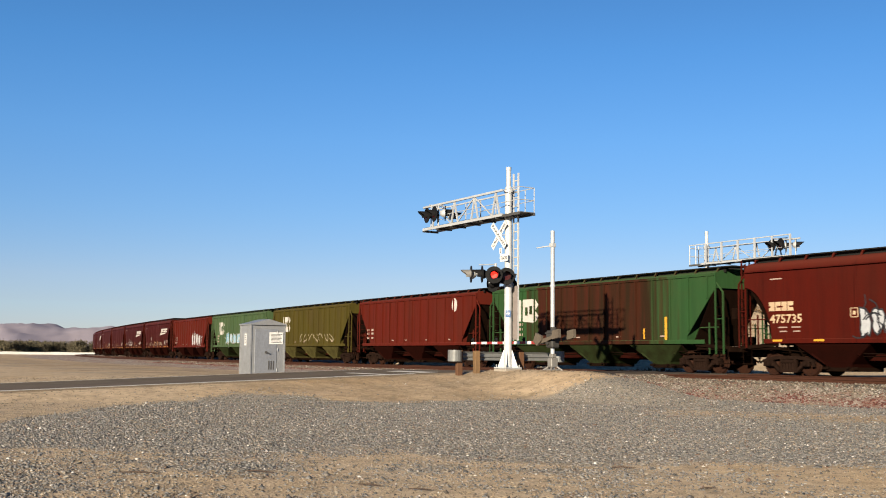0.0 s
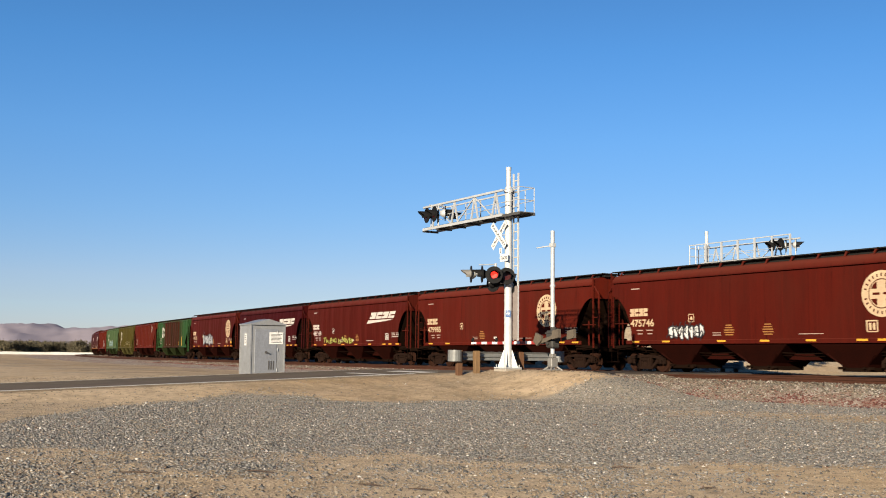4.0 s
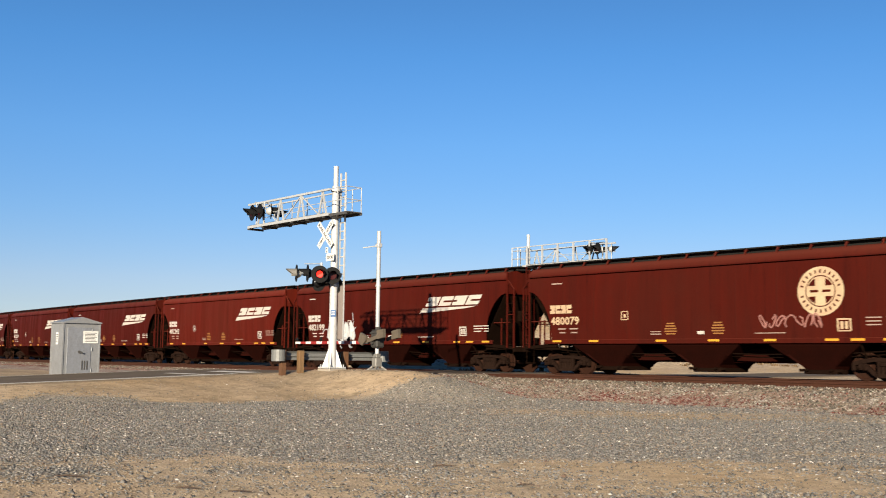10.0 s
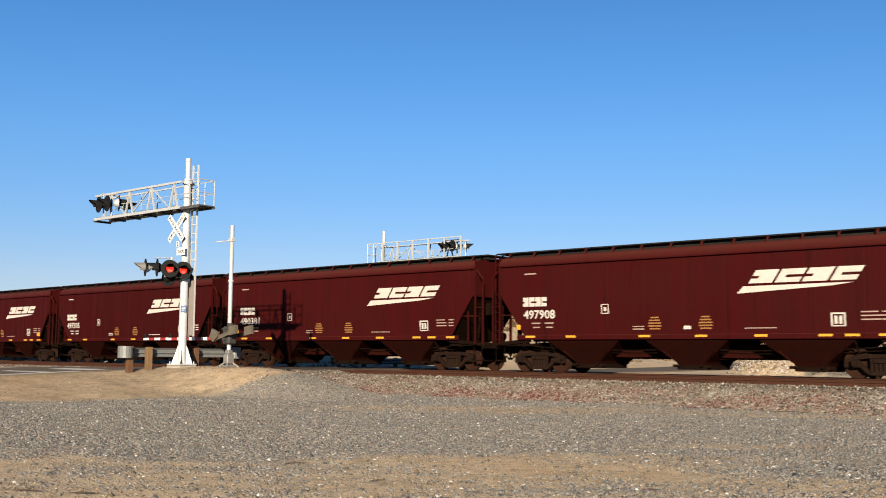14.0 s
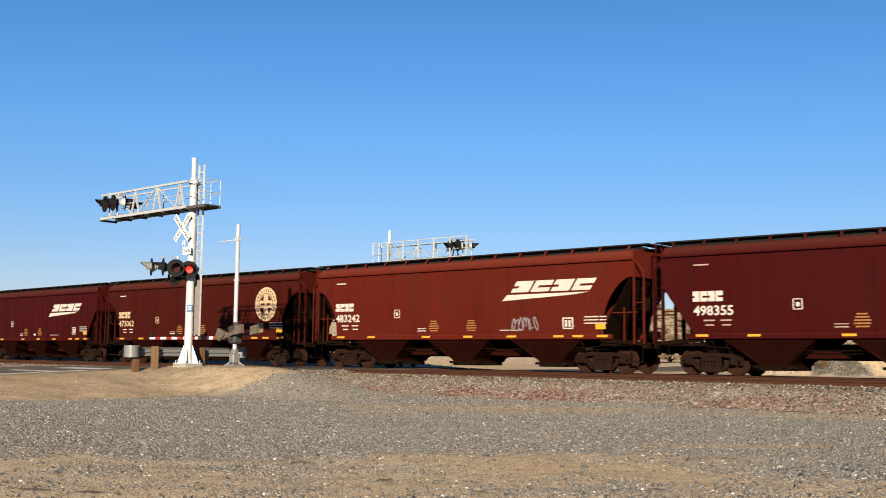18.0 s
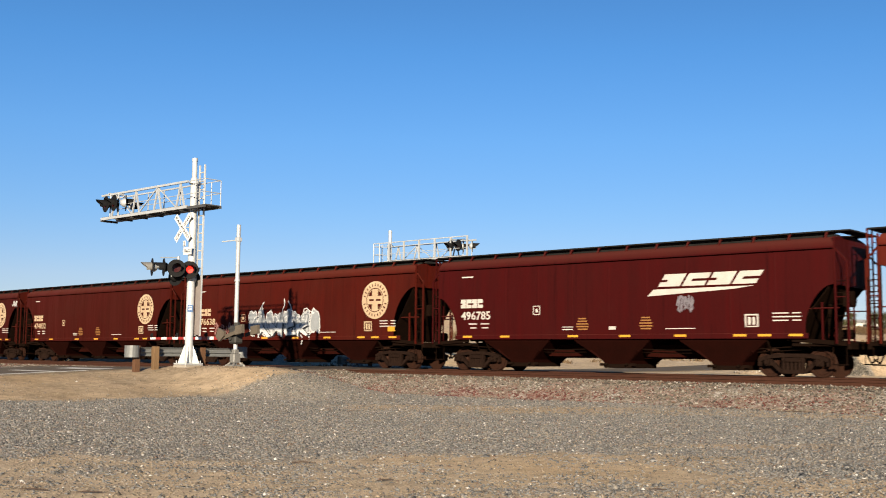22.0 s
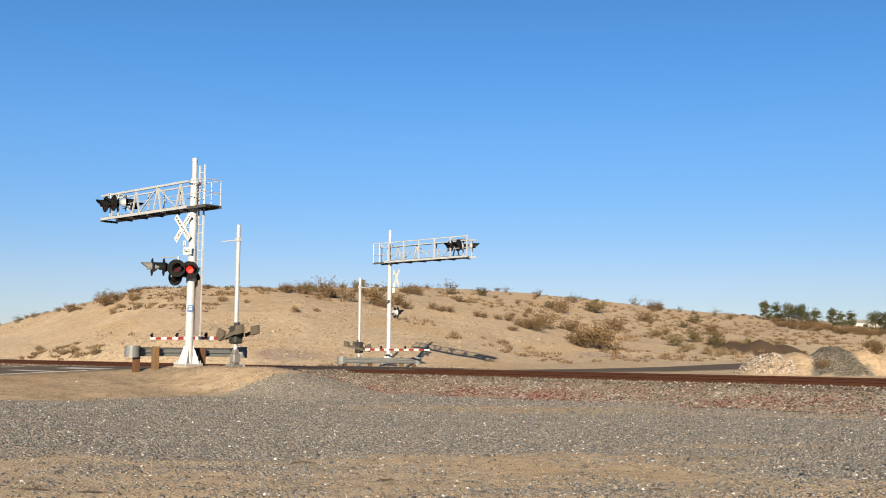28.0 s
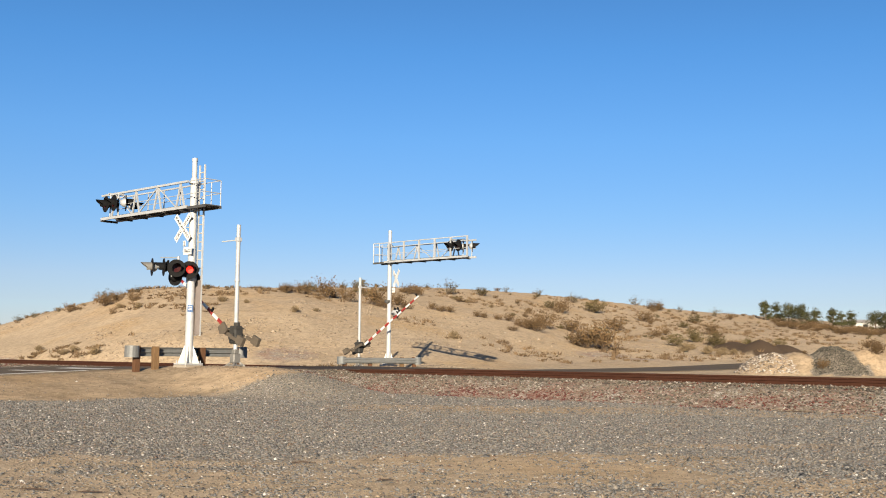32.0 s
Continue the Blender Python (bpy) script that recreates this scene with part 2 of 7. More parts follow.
# bearing from the lot (degrees, right positive), then distance and height of the foot, the bank, the spur and the crest
HILL = [
    (-42, 150, 0.3, 170, 0.4, 210, 0.7, 260, 0.9), (-30, 112, 0.5, 120, 0.7, 145, 1.2, 170, 1.6), (-22.7, 92, 0.79, 96, 1.33, 112, 2.53, 126, 4.27),
    (-19.7, 84, 0.88, 88, 1.69, 100, 3.23, 116, 5.85), (-15.9, 76, 0.89, 80, 2.13, 95, 4.7, 110, 7.77), (-13, 71, 0.88, 75, 2.21, 90, 4.85, 106, 7.89),
    (-10.1, 69, 0.85, 74, 2.05, 90, 5.02, 104, 7.72), (-7.7, 68, 0.81, 73, 1.61, 92, 5.7, 112, 8.3), (-4.3, 68, 0.81, 76, 1.99, 98, 5.59, 124, 9.15),
    (-1.3, 69, 0.8, 80, 2.31, 102, 5.5, 130, 9.69),
]
HILL += [
    (1.8, 72, 0.77, 82, 1.85, 106, 5.26, 138, 9.97), (4.8, 80, 0.78, 90, 1.75, 104, 3.68, 150, 10.2), (7.5, 88, 0.95, 98, 1.82, 112, 2.95, 160, 10.05),
    (10.5, 92, 1.07, 104, 2.01, 125, 3.76, 172, 9.62), (14.3, 98, 1.32, 112, 2.23, 140, 4.46, 190, 9.18), (18.2, 106, 1.49, 125, 2.77, 155, 4.82, 215, 9.09),
    (22.8, 116, 1.7, 135, 2.94, 170, 4.76, 250, 8.67), (32, 170, 1.6, 190, 2.8, 220, 4.5, 270, 8.0), (50, 200, 1.2, 220, 2.0, 250, 3.5, 300, 6.0), (80, 220, 0.4, 240, 0.5, 270, 0.7, 320, 1.0),
]


def hill_row(deg):
    """Distances and heights of the hill's profile along a bearing."""
    for (a, *p), (b, *q) in zip(HILL, HILL[1:]):
        if deg <= b:
            t = min(max((deg - a) / (b - a), 0.0), 1.0)
            return [m + (n - m) * t for m, n in zip(p, q)]
    return list(HILL[-1][1:])


def hill_span(deg):
    """Distances of the hill's foot and crest along a bearing."""
    row = hill_row(deg)
    return row[0], row[6]


def far_land(x, y, u):
    """Height of the land beyond the tracks: a plain that rises to the hill's bank, spur and crest."""
    d = math.hypot(x, y)
    d0, z0, d1, z1, d2, z2, d3, z3 = hill_row(math.degrees(math.atan2(x, y)) if y > 0 else 80.0)
    gap = max(-4.0 - u, 0.0)
    if d <= d0:
        f = gap / (gap + d0 - d + 0.01)
        return 0.42 + (z0 - 0.42) * f * f + 0.05 * noise.noise(Vector((x, y, 0)) * 0.2)
    knots = ((d0, z0), (d1, z1), (d2, z2), (d3, z3), (d3 + 45, z3 - 0.5), (d3 + 420, 0.5))
    z = knots[-1][1]
    for (a, p), (b, q) in zip(knots, knots[1:]):
        if d <= b:
            z = p + (q - p) * (d - a) / (b - a)
            break
    grow = min((d - d0) / 8.0, 1.0) * (1.0 - 0.65 * step(d2, d3, d))
    rough = 0.22 * noise.fractal(Vector((x, y, 0)) * 0.07, 1.0, 2.1, 3) + 0.06 * noise.fractal(Vector((x, y, 3)) * 0.45, 1.0, 2.0, 3)
    gully = -0.35 * max(0.0, 0.22 - abs(noise.noise(Vector((x * 0.16, y * 0.07, 4))))) * step(d3, d2, d)
    return z + (rough + gully) * grow


MOUNDS = [  # x, y, radius x, radius y, height, cover (0 sand, 1 stone, 2 dark earth, 3 broken rock)
    (17.7, 57.2, 1.9, 2.4, 1.15, 3), (19.2, 57.6, 2.0, 2.4, 1.3, 0), (20.9, 57.3, 2.5, 2.8, 1.45, 1), (22.9, 57.6, 2.6, 2.6, 1.5, 0), (24.4, 58.4, 3.0, 3.6, 1.3, 0), (28.5, 60.0, 3.0, 3.5, 1.5, 0),
    (31.85, 105.3, 3.0, 3.6, 1.45, 2), (30.2, 109.0, 2.4, 3.2, 1.05, 2), (34.9, 107.5, 2.6, 3.2, 1.0, 2), (30.5, 70.0, 6.0, 5.0, 0.9, 0),
]


def mound_at(x, y):
    """Height and cover of the highest heap at a place; no heap gives 0 and -1."""
    best = (0.0, -1)
    for mx, my, rx, ry, mh, c in MOUNDS:
        q = ((x - mx) / rx) ** 2 + ((y - my) / ry) ** 2
        if q < 1:
            best = max(best, (mh * ((1 - math.sqrt(q)) ** 0.95 * 0.75 + 0.25 * (1 - q)) if c == 2 else mh * (1 - q) ** 1.25, c))
    return best


def ground_z(x, y):
    u, w = curve_offset(x, y)
    su, sw = uw(x, y)
    # lot and land
    base = 0.03 + 0.03 * noise.noise(Vector((x, y, 0)) * 0.25) + 0.02 * noise.noise(Vector((x, y, 5)) * 0.9)
    base += 0.44 * step(5, 9.6, sw) * step(45, 20, su)
    if u < -2:
        base = far_land(x, y, u)
    # embankment of the road
    rz = road_z(su)
    out = max(ROAD_W0 - sw, sw - ROAD_W1, 0.0)
    bank = rz - 0.05 - 0.13 * max(out - 0.25, 0.0) - 0.08 * max(out - 3.5, 0.0)
    z = max(base, bank) if su > 4 else max(base, rz - 0.05 - 0.2 * max(out - 0.4, 0))
    if su < -6:
        z += (rz - 0.06 - z) * step(8.0, 0.5, out)
    if out == 0.0 and su < 60:
        z = min(z, rz - 0.05)
    # pad of the signal masts
    z += (0.93 - z) * step(4.4, 0.8, math.hypot((su - 12.5) * 1.4, (sw + 2.0) * 0.5)) * (1 if out > 0 else 0)
    # track bed
    if u < 9.5:
        near = (0.56 - (u - 6.3) * 0.27) if u > 6.3 else 0.56
        far = near if u > -2.6 else 0.56 - (-2.6 - u) * 0.3
        z = max(z, min(near, far)) if out > 0.3 else z
    lift, c = mound_at(x, y)
    if lift:
        z += lift * (1 + (0.2 if y < 80 else 0.06) * noise.fractal(Vector((x, y, 9)) * 0.7, 1.0, 2.0, 3))
    return z


# bearing from the viewer and how far the crushed stone of the lot reaches that way
LOT_EDGE = ((-60, 12.0), (-46, 17.0), (-39.8, 20.8), (-34.4, 28.0), (-31.0, 31.0), (-28.0, 32.5), (-25.0, 32.5), (-22.0, 31.5), (-18.5, 31.0), (-14.6, 33.8), (-10.5, 33.6), (-8.0, 34.2), (-6.0, 36.0), (-4.5, 38.0), (-2.0, 60.0), (60.0, 60.0))


def lot_gravel(x, y, d):
    """Crushed stone up to the lot's edge, thinning into long patches of sand near the viewer."""
    edge = lerp_lin(math.degrees(math.atan2(x, y)), LOT_EDGE)
    n = noise.noise(Vector((x * 0.22, y * 0.7, 2.5))) * 0.6 + noise.noise(Vector((x * 0.9, y * 2.0, 6))) * 0.35
    far = d + 3.5 * noise.noise(Vector((x * 0.25, y * 0.4, 8))) + 1.5 * noise.noise(Vector((x * 1.1, y * 1.6, 5)))
    share = 0.27 + 0.9 * n + 0.68 * step(11.5, 19.0, far)
    share -= 0.95 * step(23.5, 26.5, d) * step(31.0, 28.0, d) * step(-12, -4, math.degrees(math.atan2(x, y))) * (0.6 + 1.2 * n)
    ragged = 1.6 * noise.noise(Vector((x, y, 2)) * 0.35) + 0.8 * noise.noise(Vector((x, y, 4)) * 1.1)
    return min(max(share, 0.0), 1.0) * step(edge + 1.3, edge - 1.3, d + ragged)


def lerp_lin(x, table):
    for (x0, a), (x1, b) in zip(table, table[1:]):
        if x <= x1:
            return a + (b - a) * max((x - x0) / (x1 - x0), 0.0)
    return table[-1][1]


def cover_at(x, y):
    """Shares of grey crushed stone, ballast and dark earth, the last also as painted shade under the train."""
    u, w = curve_offset(x, y)
    su, sw = uw(x, y)
    d = math.hypot(x, y)
    g = 0.0
    if u > 0:
        g = step(7.6, 9.0, u) * lot_gravel(x, y, d) if sw < ROAD_W0 else 0.0
    if u > 6 and sw > 8.6:
        g = max(g, (0.12 + 0.6 * noise.noise(Vector((x * 0.12, y * 0.3, 3)))) * step(8.6, 11, sw))
    b = 0.0
    for px, py, pr in ((-10.4, 70.5, 4.2), (14.5, 96.0, 5.0), (17.5, 92.0, 3.0)):
        b = max(b, 0.47 * step(pr, pr * 0.3, math.hypot(x - px, (y - py) * 0.8)))
    b = max(b, step(-4.5, -2.8, u) * step(8.9 + 7 * step(10, 22, sw), 7.6 + 5 * step(10, 22, sw), u))
    dk = 0.3 * step(10.5, 17.0, su) * step(-9, -5, sw) * step(26, 21, su) * min(max(0.5 + 1.2 * noise.noise(Vector((x * 0.3, y * 0.9, 1))), 0), 1) if u > 8 else 0.0
    # track beds coloured dark in place of the train's shade
    dk = max(dk, 0.85 * step(2.9, 1.9, abs(u)), 0.45 * step(1.9, 1.0, abs(u - 4.3)))
    c = mound_at(x, y)[1]
    if c == 1:
        b, g, dk = 0.0, 1.0, 0.4
    elif c == 3 or (c == 0 and y < 62):
        b, g = 0.0, 0.0
    elif c == 2:
        dk = 1.0
    return g, b, dk


def pale_share(x, y):
    """How far pale wind-blown sand covers the near slope of the hill and the foot of the spur."""
    if y < 50 or curve_offset(x, y)[0] > -3:
        return 0.0
    if mound_at(x, y)[1] >= 0:
        return 0.0
    d = math.hypot(x, y)
    row = hill_row(math.degrees(math.atan2(x, y)))
    ragged = 9 * noise.noise(Vector((x, y, 3)) * 0.06)
    return (0.85 - 0.35 * step(row[4] - 4, row[4] + 6, d + ragged)) * (0.8 + 0.5 * noise.noise(Vector((x, y, 6)) * 0.12))


def steps_out(lo, hi, fine, grow, far):
    """Cell edges: fine from lo to hi, then growing outwards to far."""
    mid = [lo + fine * i for i in range(int((hi - lo) / fine) + 1)]
    up, d = [], fine
    while (up[-1] if up else mid[-1]) < far:
        d *= grow
        up.append((up[-1] if up else mid[-1]) + d)
    dn, d = [], fine
    while (dn[-1] if dn else mid[0]) > -far:
        d *= grow
        dn.append((dn[-1] if dn else mid[0]) - d)
    return list(reversed(dn)) + mid + up


def build_ground():
    xs = steps_out(-30, 34, 0.45, 1.05, 2600)
    ys = steps_out(6, 66, 0.45, 1.02, 3200)
    verts = [(x, y, ground_z(x, y)) for y in ys for x in xs]
    nx = len(xs)
    faces = [(j * nx + i, j * nx + i + 1, (j + 1) * nx + i + 1, (j + 1) * nx + i) for j in range(len(ys) - 1) for i in range(nx - 1)]
    me = bpy.data.meshes.new("ground")
    me.from_pydata(verts, [], faces)
    ca = me.color_attributes.new("cover", "FLOAT_COLOR", "POINT")
    flat = []
    for x, y, z in verts:
        flat += [*cover_at(x, y), max(0.7 * step(18, 25, uw(x, y)[0]), pale_share(x, y))]
    ca.data.foreach_set("color", flat)
    me.polygons.foreach_set("use_smooth", [True] * len(me.polygons))
    me.materials.append(ground_mat())
    return tagged(new("ground", me), "pale desert sand with grey crushed stone and ballast", "ground", kind="structure")


ground = build_ground()


def strip(name, w0, w1, us, lift, mat, label, kind="structure"):
    """A paved strip across the tracks that follows the road's rise."""
    bm = bmesh.new()
    rings = []
    for u in us:
        r = []
        for w in (w0, w0 + (w1 - w0) / 3, w1 - (w1 - w0) / 3, w1):
            r.append((*xy(u, w), road_z(u) + lift))
        for w in (w1, w0):
            r.append((*xy(u, w), road_z(u) + lift - (0.09 if lift < 0.003 else 0.003)))
        rings.append(r)
    loft(bm, rings)
    ob = new(name, finish(bm, name, mat))
    return tagged(ob, label, name.replace("_", " "), kind=kind)


ASPHALT = surface("worn_asphalt", (0.1537, 0.123, 0.09295), (0.1072, 0.0858, 0.06435), 0.95, scale=0.6, fine=45, relief=0.4, gloss=0.03)
ROAD_PAINT = surface("worn_road_paint", (0.5904, 0.5576, 0.5084), (0.369, 0.3444, 0.3116), 0.9, scale=3, fine=50, relief=0.2, gloss=0.05)
strip("road", ROAD_W0, ROAD_W1, [60, 45, 36, 31, 27, 23, 20, 18, 16, 14.5, 13, 12, 10.0, 8, 6.6], 0.0, ASPHALT, "worn grey asphalt road ramping up to the tracks")
strip("road_beyond", ROAD_W0, ROAD_W1, [-3.2, -5, -7, -9, -11, -13, -15, -18, -24, -34, -50, -75, -110], 0.0, ASPHALT, "worn asphalt road leading away past the hill").name = "road"
for w0, w1, us, nm in ((0.96, 1.40, [60, 45, 36, 31, 27, 23, 20, 18, 16.2], "edge_line"), (7.65, 7.78, [60, 45, 36, 31, 27, 23, 20, 18, 16, 14], "edge_line"), (1.5, 4.4, [15.55, 14.95], "stop_line"), (1.5, 4.4, [17.3, 17.0], "stop_line")):
    strip(nm, w0, w1, us, 0.006, ROAD_PAINT, "worn white painted road line")


# ---- tracks ----
RAIL_STEEL = surface("rusty_rail", (0.05362, 0.02145, 0.01287), (0.0286, 0.01358, 0.009295), 0.9, 0.0, scale=3, fine=40, relief=0.2, gloss=0.08)
RAIL_HEAD = surface("bright_rail_head", (0.3003, 0.2717, 0.2502), (0.1787, 0.143, 0.1287), 0.3, 0.9, scale=4, fine=40, relief=0.05)
TIE_WOOD = surface("grey_tie_wood", (0.1072, 0.08937, 0.0715), (0.0572, 0.04648, 0.03932), 0.9, scale=3, fine=30, stretch=(0.3, 2, 2))
SLAB = surface("stained_crossing_slab", (0.08223, 0.06578, 0.05362), (0.05005, 0.04004, 0.03289), 0.9, scale=1.5, fine=35, relief=0.3, gloss=0.05)


def build_rail(centre, side):
    """One rail: foot, web and head swept along the curve."""
    prof = [(-0.075, 0.0), (0.075, 0.0), (0.075, 0.012), (0.012, 0.035), (0.012, 0.125), (0.037, 0.14), (0.037, 0.165), (0.028, 0.172), (-0.028, 0.172), (-0.037, 0.165), (-0.037, 0.14), (-0.012, 0.125), (-0.012, 0.035), (-0.075, 0.012)]
    bm = bmesh.new()
    rings = []
    s = -220.0
    while s <= 460:
        rings.append([(*on_track(s, centre + side * 0.755 + o)[:2], RAIL_Z - 0.172 + z) for o, z in prof])
        s += 4.0 if -60 < s < 160 else 10.0
    loft(bm, rings)
    return bm


for centre, word in ((0.0, "rear"), (4.3, "front")):
    track = thing("railway_track", Matrix.Identity(4), "rusty railway track on pale and red ballast", "railway track", "tracks", "structure")
    for side in (-1, 1):
        part("rail", build_rail(centre, side), RAIL_STEEL, track)
    tie_bm = bmesh.new()
    box(tie_bm, -0.115, 0.115, -1.28, 1.28, -0.17, 0.0, 0.01)
    tie_me = finish(tie_bm, "tie", TIE_WOOD)
    for k in range(150):
        s = -40 + k * 0.56
        x, y, h = on_track(s, centre)
        su, sw = uw(x, y)
        if ROAD_W0 - 0.5 < sw < ROAD_W1 + 0.5:
            continue
        share("tie", tie_me, track, pose(x, y, RAIL_Z - 0.176, 0, 0, math.degrees(h)))

crossing = thing("crossing_surface", Matrix.Identity(4), "stained concrete and asphalt slabs between the rails", "crossing", kind="structure")
for a, b in ((-3.15, -0.84), (-0.66, 0.66), (0.84, 3.46), (3.64, 4.96), (5.14, 6.58)):
    for k in range(3):
        bm = bmesh.new()
        w0 = ROAD_W0 + k * 2.4 + 0.01
        box(bm, w0, w0 + 2.38, a, b, -0.15, 0.0, 0.008)
        part("slab", bm, SLAB, crossing, at=uw_pose(0, 0, RAIL_Z + 0.004))

# ---- crossing signals ----
GALV = surface("painted_galvanised_mast", (0.50, 0.51, 0.51), (0.31, 0.30, 0.285), 0.45, 0.15, scale=2.5, fine=35)
ALU = surface("dull_aluminium", (0.42, 0.435, 0.445), (0.27, 0.265, 0.26), 0.5, 0.15, scale=2, fine=30)
BLACK = surface("matt_black_paint", (0.00715, 0.00715, 0.007865), (0.01287, 0.01216, 0.01144), 0.7, scale=5, fine=40, gloss=0.12)
SIGN_WHITE = surface("sign_white", (0.6396, 0.6314, 0.6068), (0.492, 0.4756, 0.451), 0.5, scale=3, fine=40)
SIGN_BLACK = surface("sign_black", (0.02145, 0.02145, 0.02145), (0.03575, 0.03575, 0.03575), 0.5)
BLUE_SIGN = surface("blue_sign", (0.0572, 0.1216, 0.2717), (0.0429, 0.0858, 0.2002), 0.5)
GATE_RED = surface("gate_red", (0.2574, 0.02145, 0.01787), (0.1716, 0.01573, 0.0143), 0.5)
DARK_STEEL = surface("dark_grating", (0.09295, 0.08937, 0.0858), (0.05005, 0.04862, 0.04648), 0.6, 0.3)
CONCRETE = surface("dusty_concrete", (0.3146, 0.2788, 0.2288), (0.2288, 0.193, 0.1573), 0.9, scale=3, fine=40, relief=0.3)
BROWN_STEEL = surface("dusty_brown_counterweight", (0.1037, 0.08437, 0.06292), (0.0572, 0.04433, 0.03432), 0.8, scale=4, fine=40)
DARK_CASE = surface("grimy_dark_casting", (0.04648, 0.04433, 0.04147), (0.02503, 0.0236, 0.02145), 0.7, 0.1, scale=5, fine=40, gloss=0.2)
CASTING = surface("dusty_grey_casting", (0.193, 0.1859, 0.1716), (0.1216, 0.1108, 0.1001), 0.6, 0.2, scale=4, fine=40)
POST_WOOD = surface("weathered_post_wood", (0.1072, 0.05005, 0.02288), (0.0429, 0.02288, 0.0143), 0.9, scale=4, fine=40, stretch=(1, 1, 0.2), relief=0.4)
POST_PALE = surface("paler_post_wood", (0.1573, 0.09295, 0.0429), (0.06435, 0.03932, 0.02145), 0.9, scale=4, fine=40, stretch=(1, 1, 0.2), relief=0.4)
SHIELD = surface("dusty_steel_shield", (0.2145, 0.1823, 0.168), (0.143, 0.1216, 0.1108), 0.7, scale=2, fine=30)
GUARD = surface("dull_guardrail_zinc", (0.1787, 0.1823, 0.1787), (0.1072, 0.1072, 0.1037), 0.5, 0.2, scale=2, fine=30)
LENS_DARK = surface("unlit_red_lens", (0.03932, 0.00286, 0.00286), (0.02503, 0.002145, 0.002145), 0.3, gloss=0.2)
LENS_LIT = glow("lit_red_lamp", (1.0, 0.022, 0.010), 1.25)
SHUTTERS = {"even": [], "odd": []}
GATES = []


def flat_letters(name, body, x0, x1, z0, z1, y, mat, parent, m=None, label=""):
    """Raised writing on a sign that faces +y; reads from +x to -x there."""
    v, f = text_outline(body)
    bm = bmesh.new()
    vs = [bm.verts.new((x0 + (x1 - x0) * a, y, z0 + (z1 - z0) * b)) for a, b in v]
    for p in f:
        bm.faces.new([vs[i] for i in p])
    ob = part(name, bm, mat, parent, label)
    if m is not None:
        ob.matrix_basis = m
    return ob


def lamp_head(parent, x, y, z, turn, beat="", pale_back=False, sunlit_hood=False):
    """A flashing-light unit that faces local +y before turning: target disc, hood, housing, lens."""
    m = pose(x, y, z, 0, 0, turn)
    bm = bmesh.new()
    rod(bm, (0, -0.012, 0), (0, 0.012, 0), 0.305, 28)
    disc = part("target_disc", bm, BLACK, parent, at=m)
    bm = bmesh.new()
    n = 18
    rings = []
    for k in range(n + 1):
        a = math.radians(-35 + 250 * k / n)
        length = 0.16 + 0.22 * max(math.sin(a), 0) ** 0.7
        c, s = math.cos(a), math.sin(a)
        rings.append([(0.165 * c, 0.01, 0.165 * s), (0.155 * c, length, 0.155 * s + 0.0), (0.147 * c, length, 0.147 * s), (0.155 * c, 0.01, 0.155 * s)])
    loft(bm, rings)
    # a sunlit black hood is painted grey instead
    part("hood", bm, CASTING if sunlit_hood else BLACK, disc, smooth=True)
    bm = bmesh.new()
    loft(bm, [[(r * math.cos(2 * math.pi * k / 16), yy, r * math.sin(2 * math.pi * k / 16)) for k in range(16)] for yy, r in ((-0.012, 0.17), (-0.09, 0.16), (-0.17, 0.10), (-0.20, 0.05))])
    part("housing", bm, ALU if pale_back else BLACK, disc, smooth=True)
    bm = bmesh.new()
    rod(bm, (0, 0.012, 0), (0, 0.022, 0), 0.145 if not beat else 0.118, 24)
    if beat:
        rim = bmesh.new()
        rod(rim, (0, 0.010, 0), (0, 0.016, 0), 0.147, 24)
        part("lens_rim", rim, LENS_DARK, disc)
        part("lamp", bm, LENS_LIT, disc, "glowing red lamp")
        # added flap that hides the steady lamp between flashes
        bm = bmesh.new()
        rod(bm, (0, -0.003, -0.146), (0, 0.003, -0.146), 0.146, 20)
        sh = part("shutter", bm, LENS_DARK, disc, "added dark red shutter over the steady lamp", at=pose(0, 0.03, 0.146))
        SHUTTERS[beat].append((sh, pose(0, 0.03, 0.146)))
    else:
        part("lens", bm, LENS_DARK, disc, "unlit red lens")
    return disc


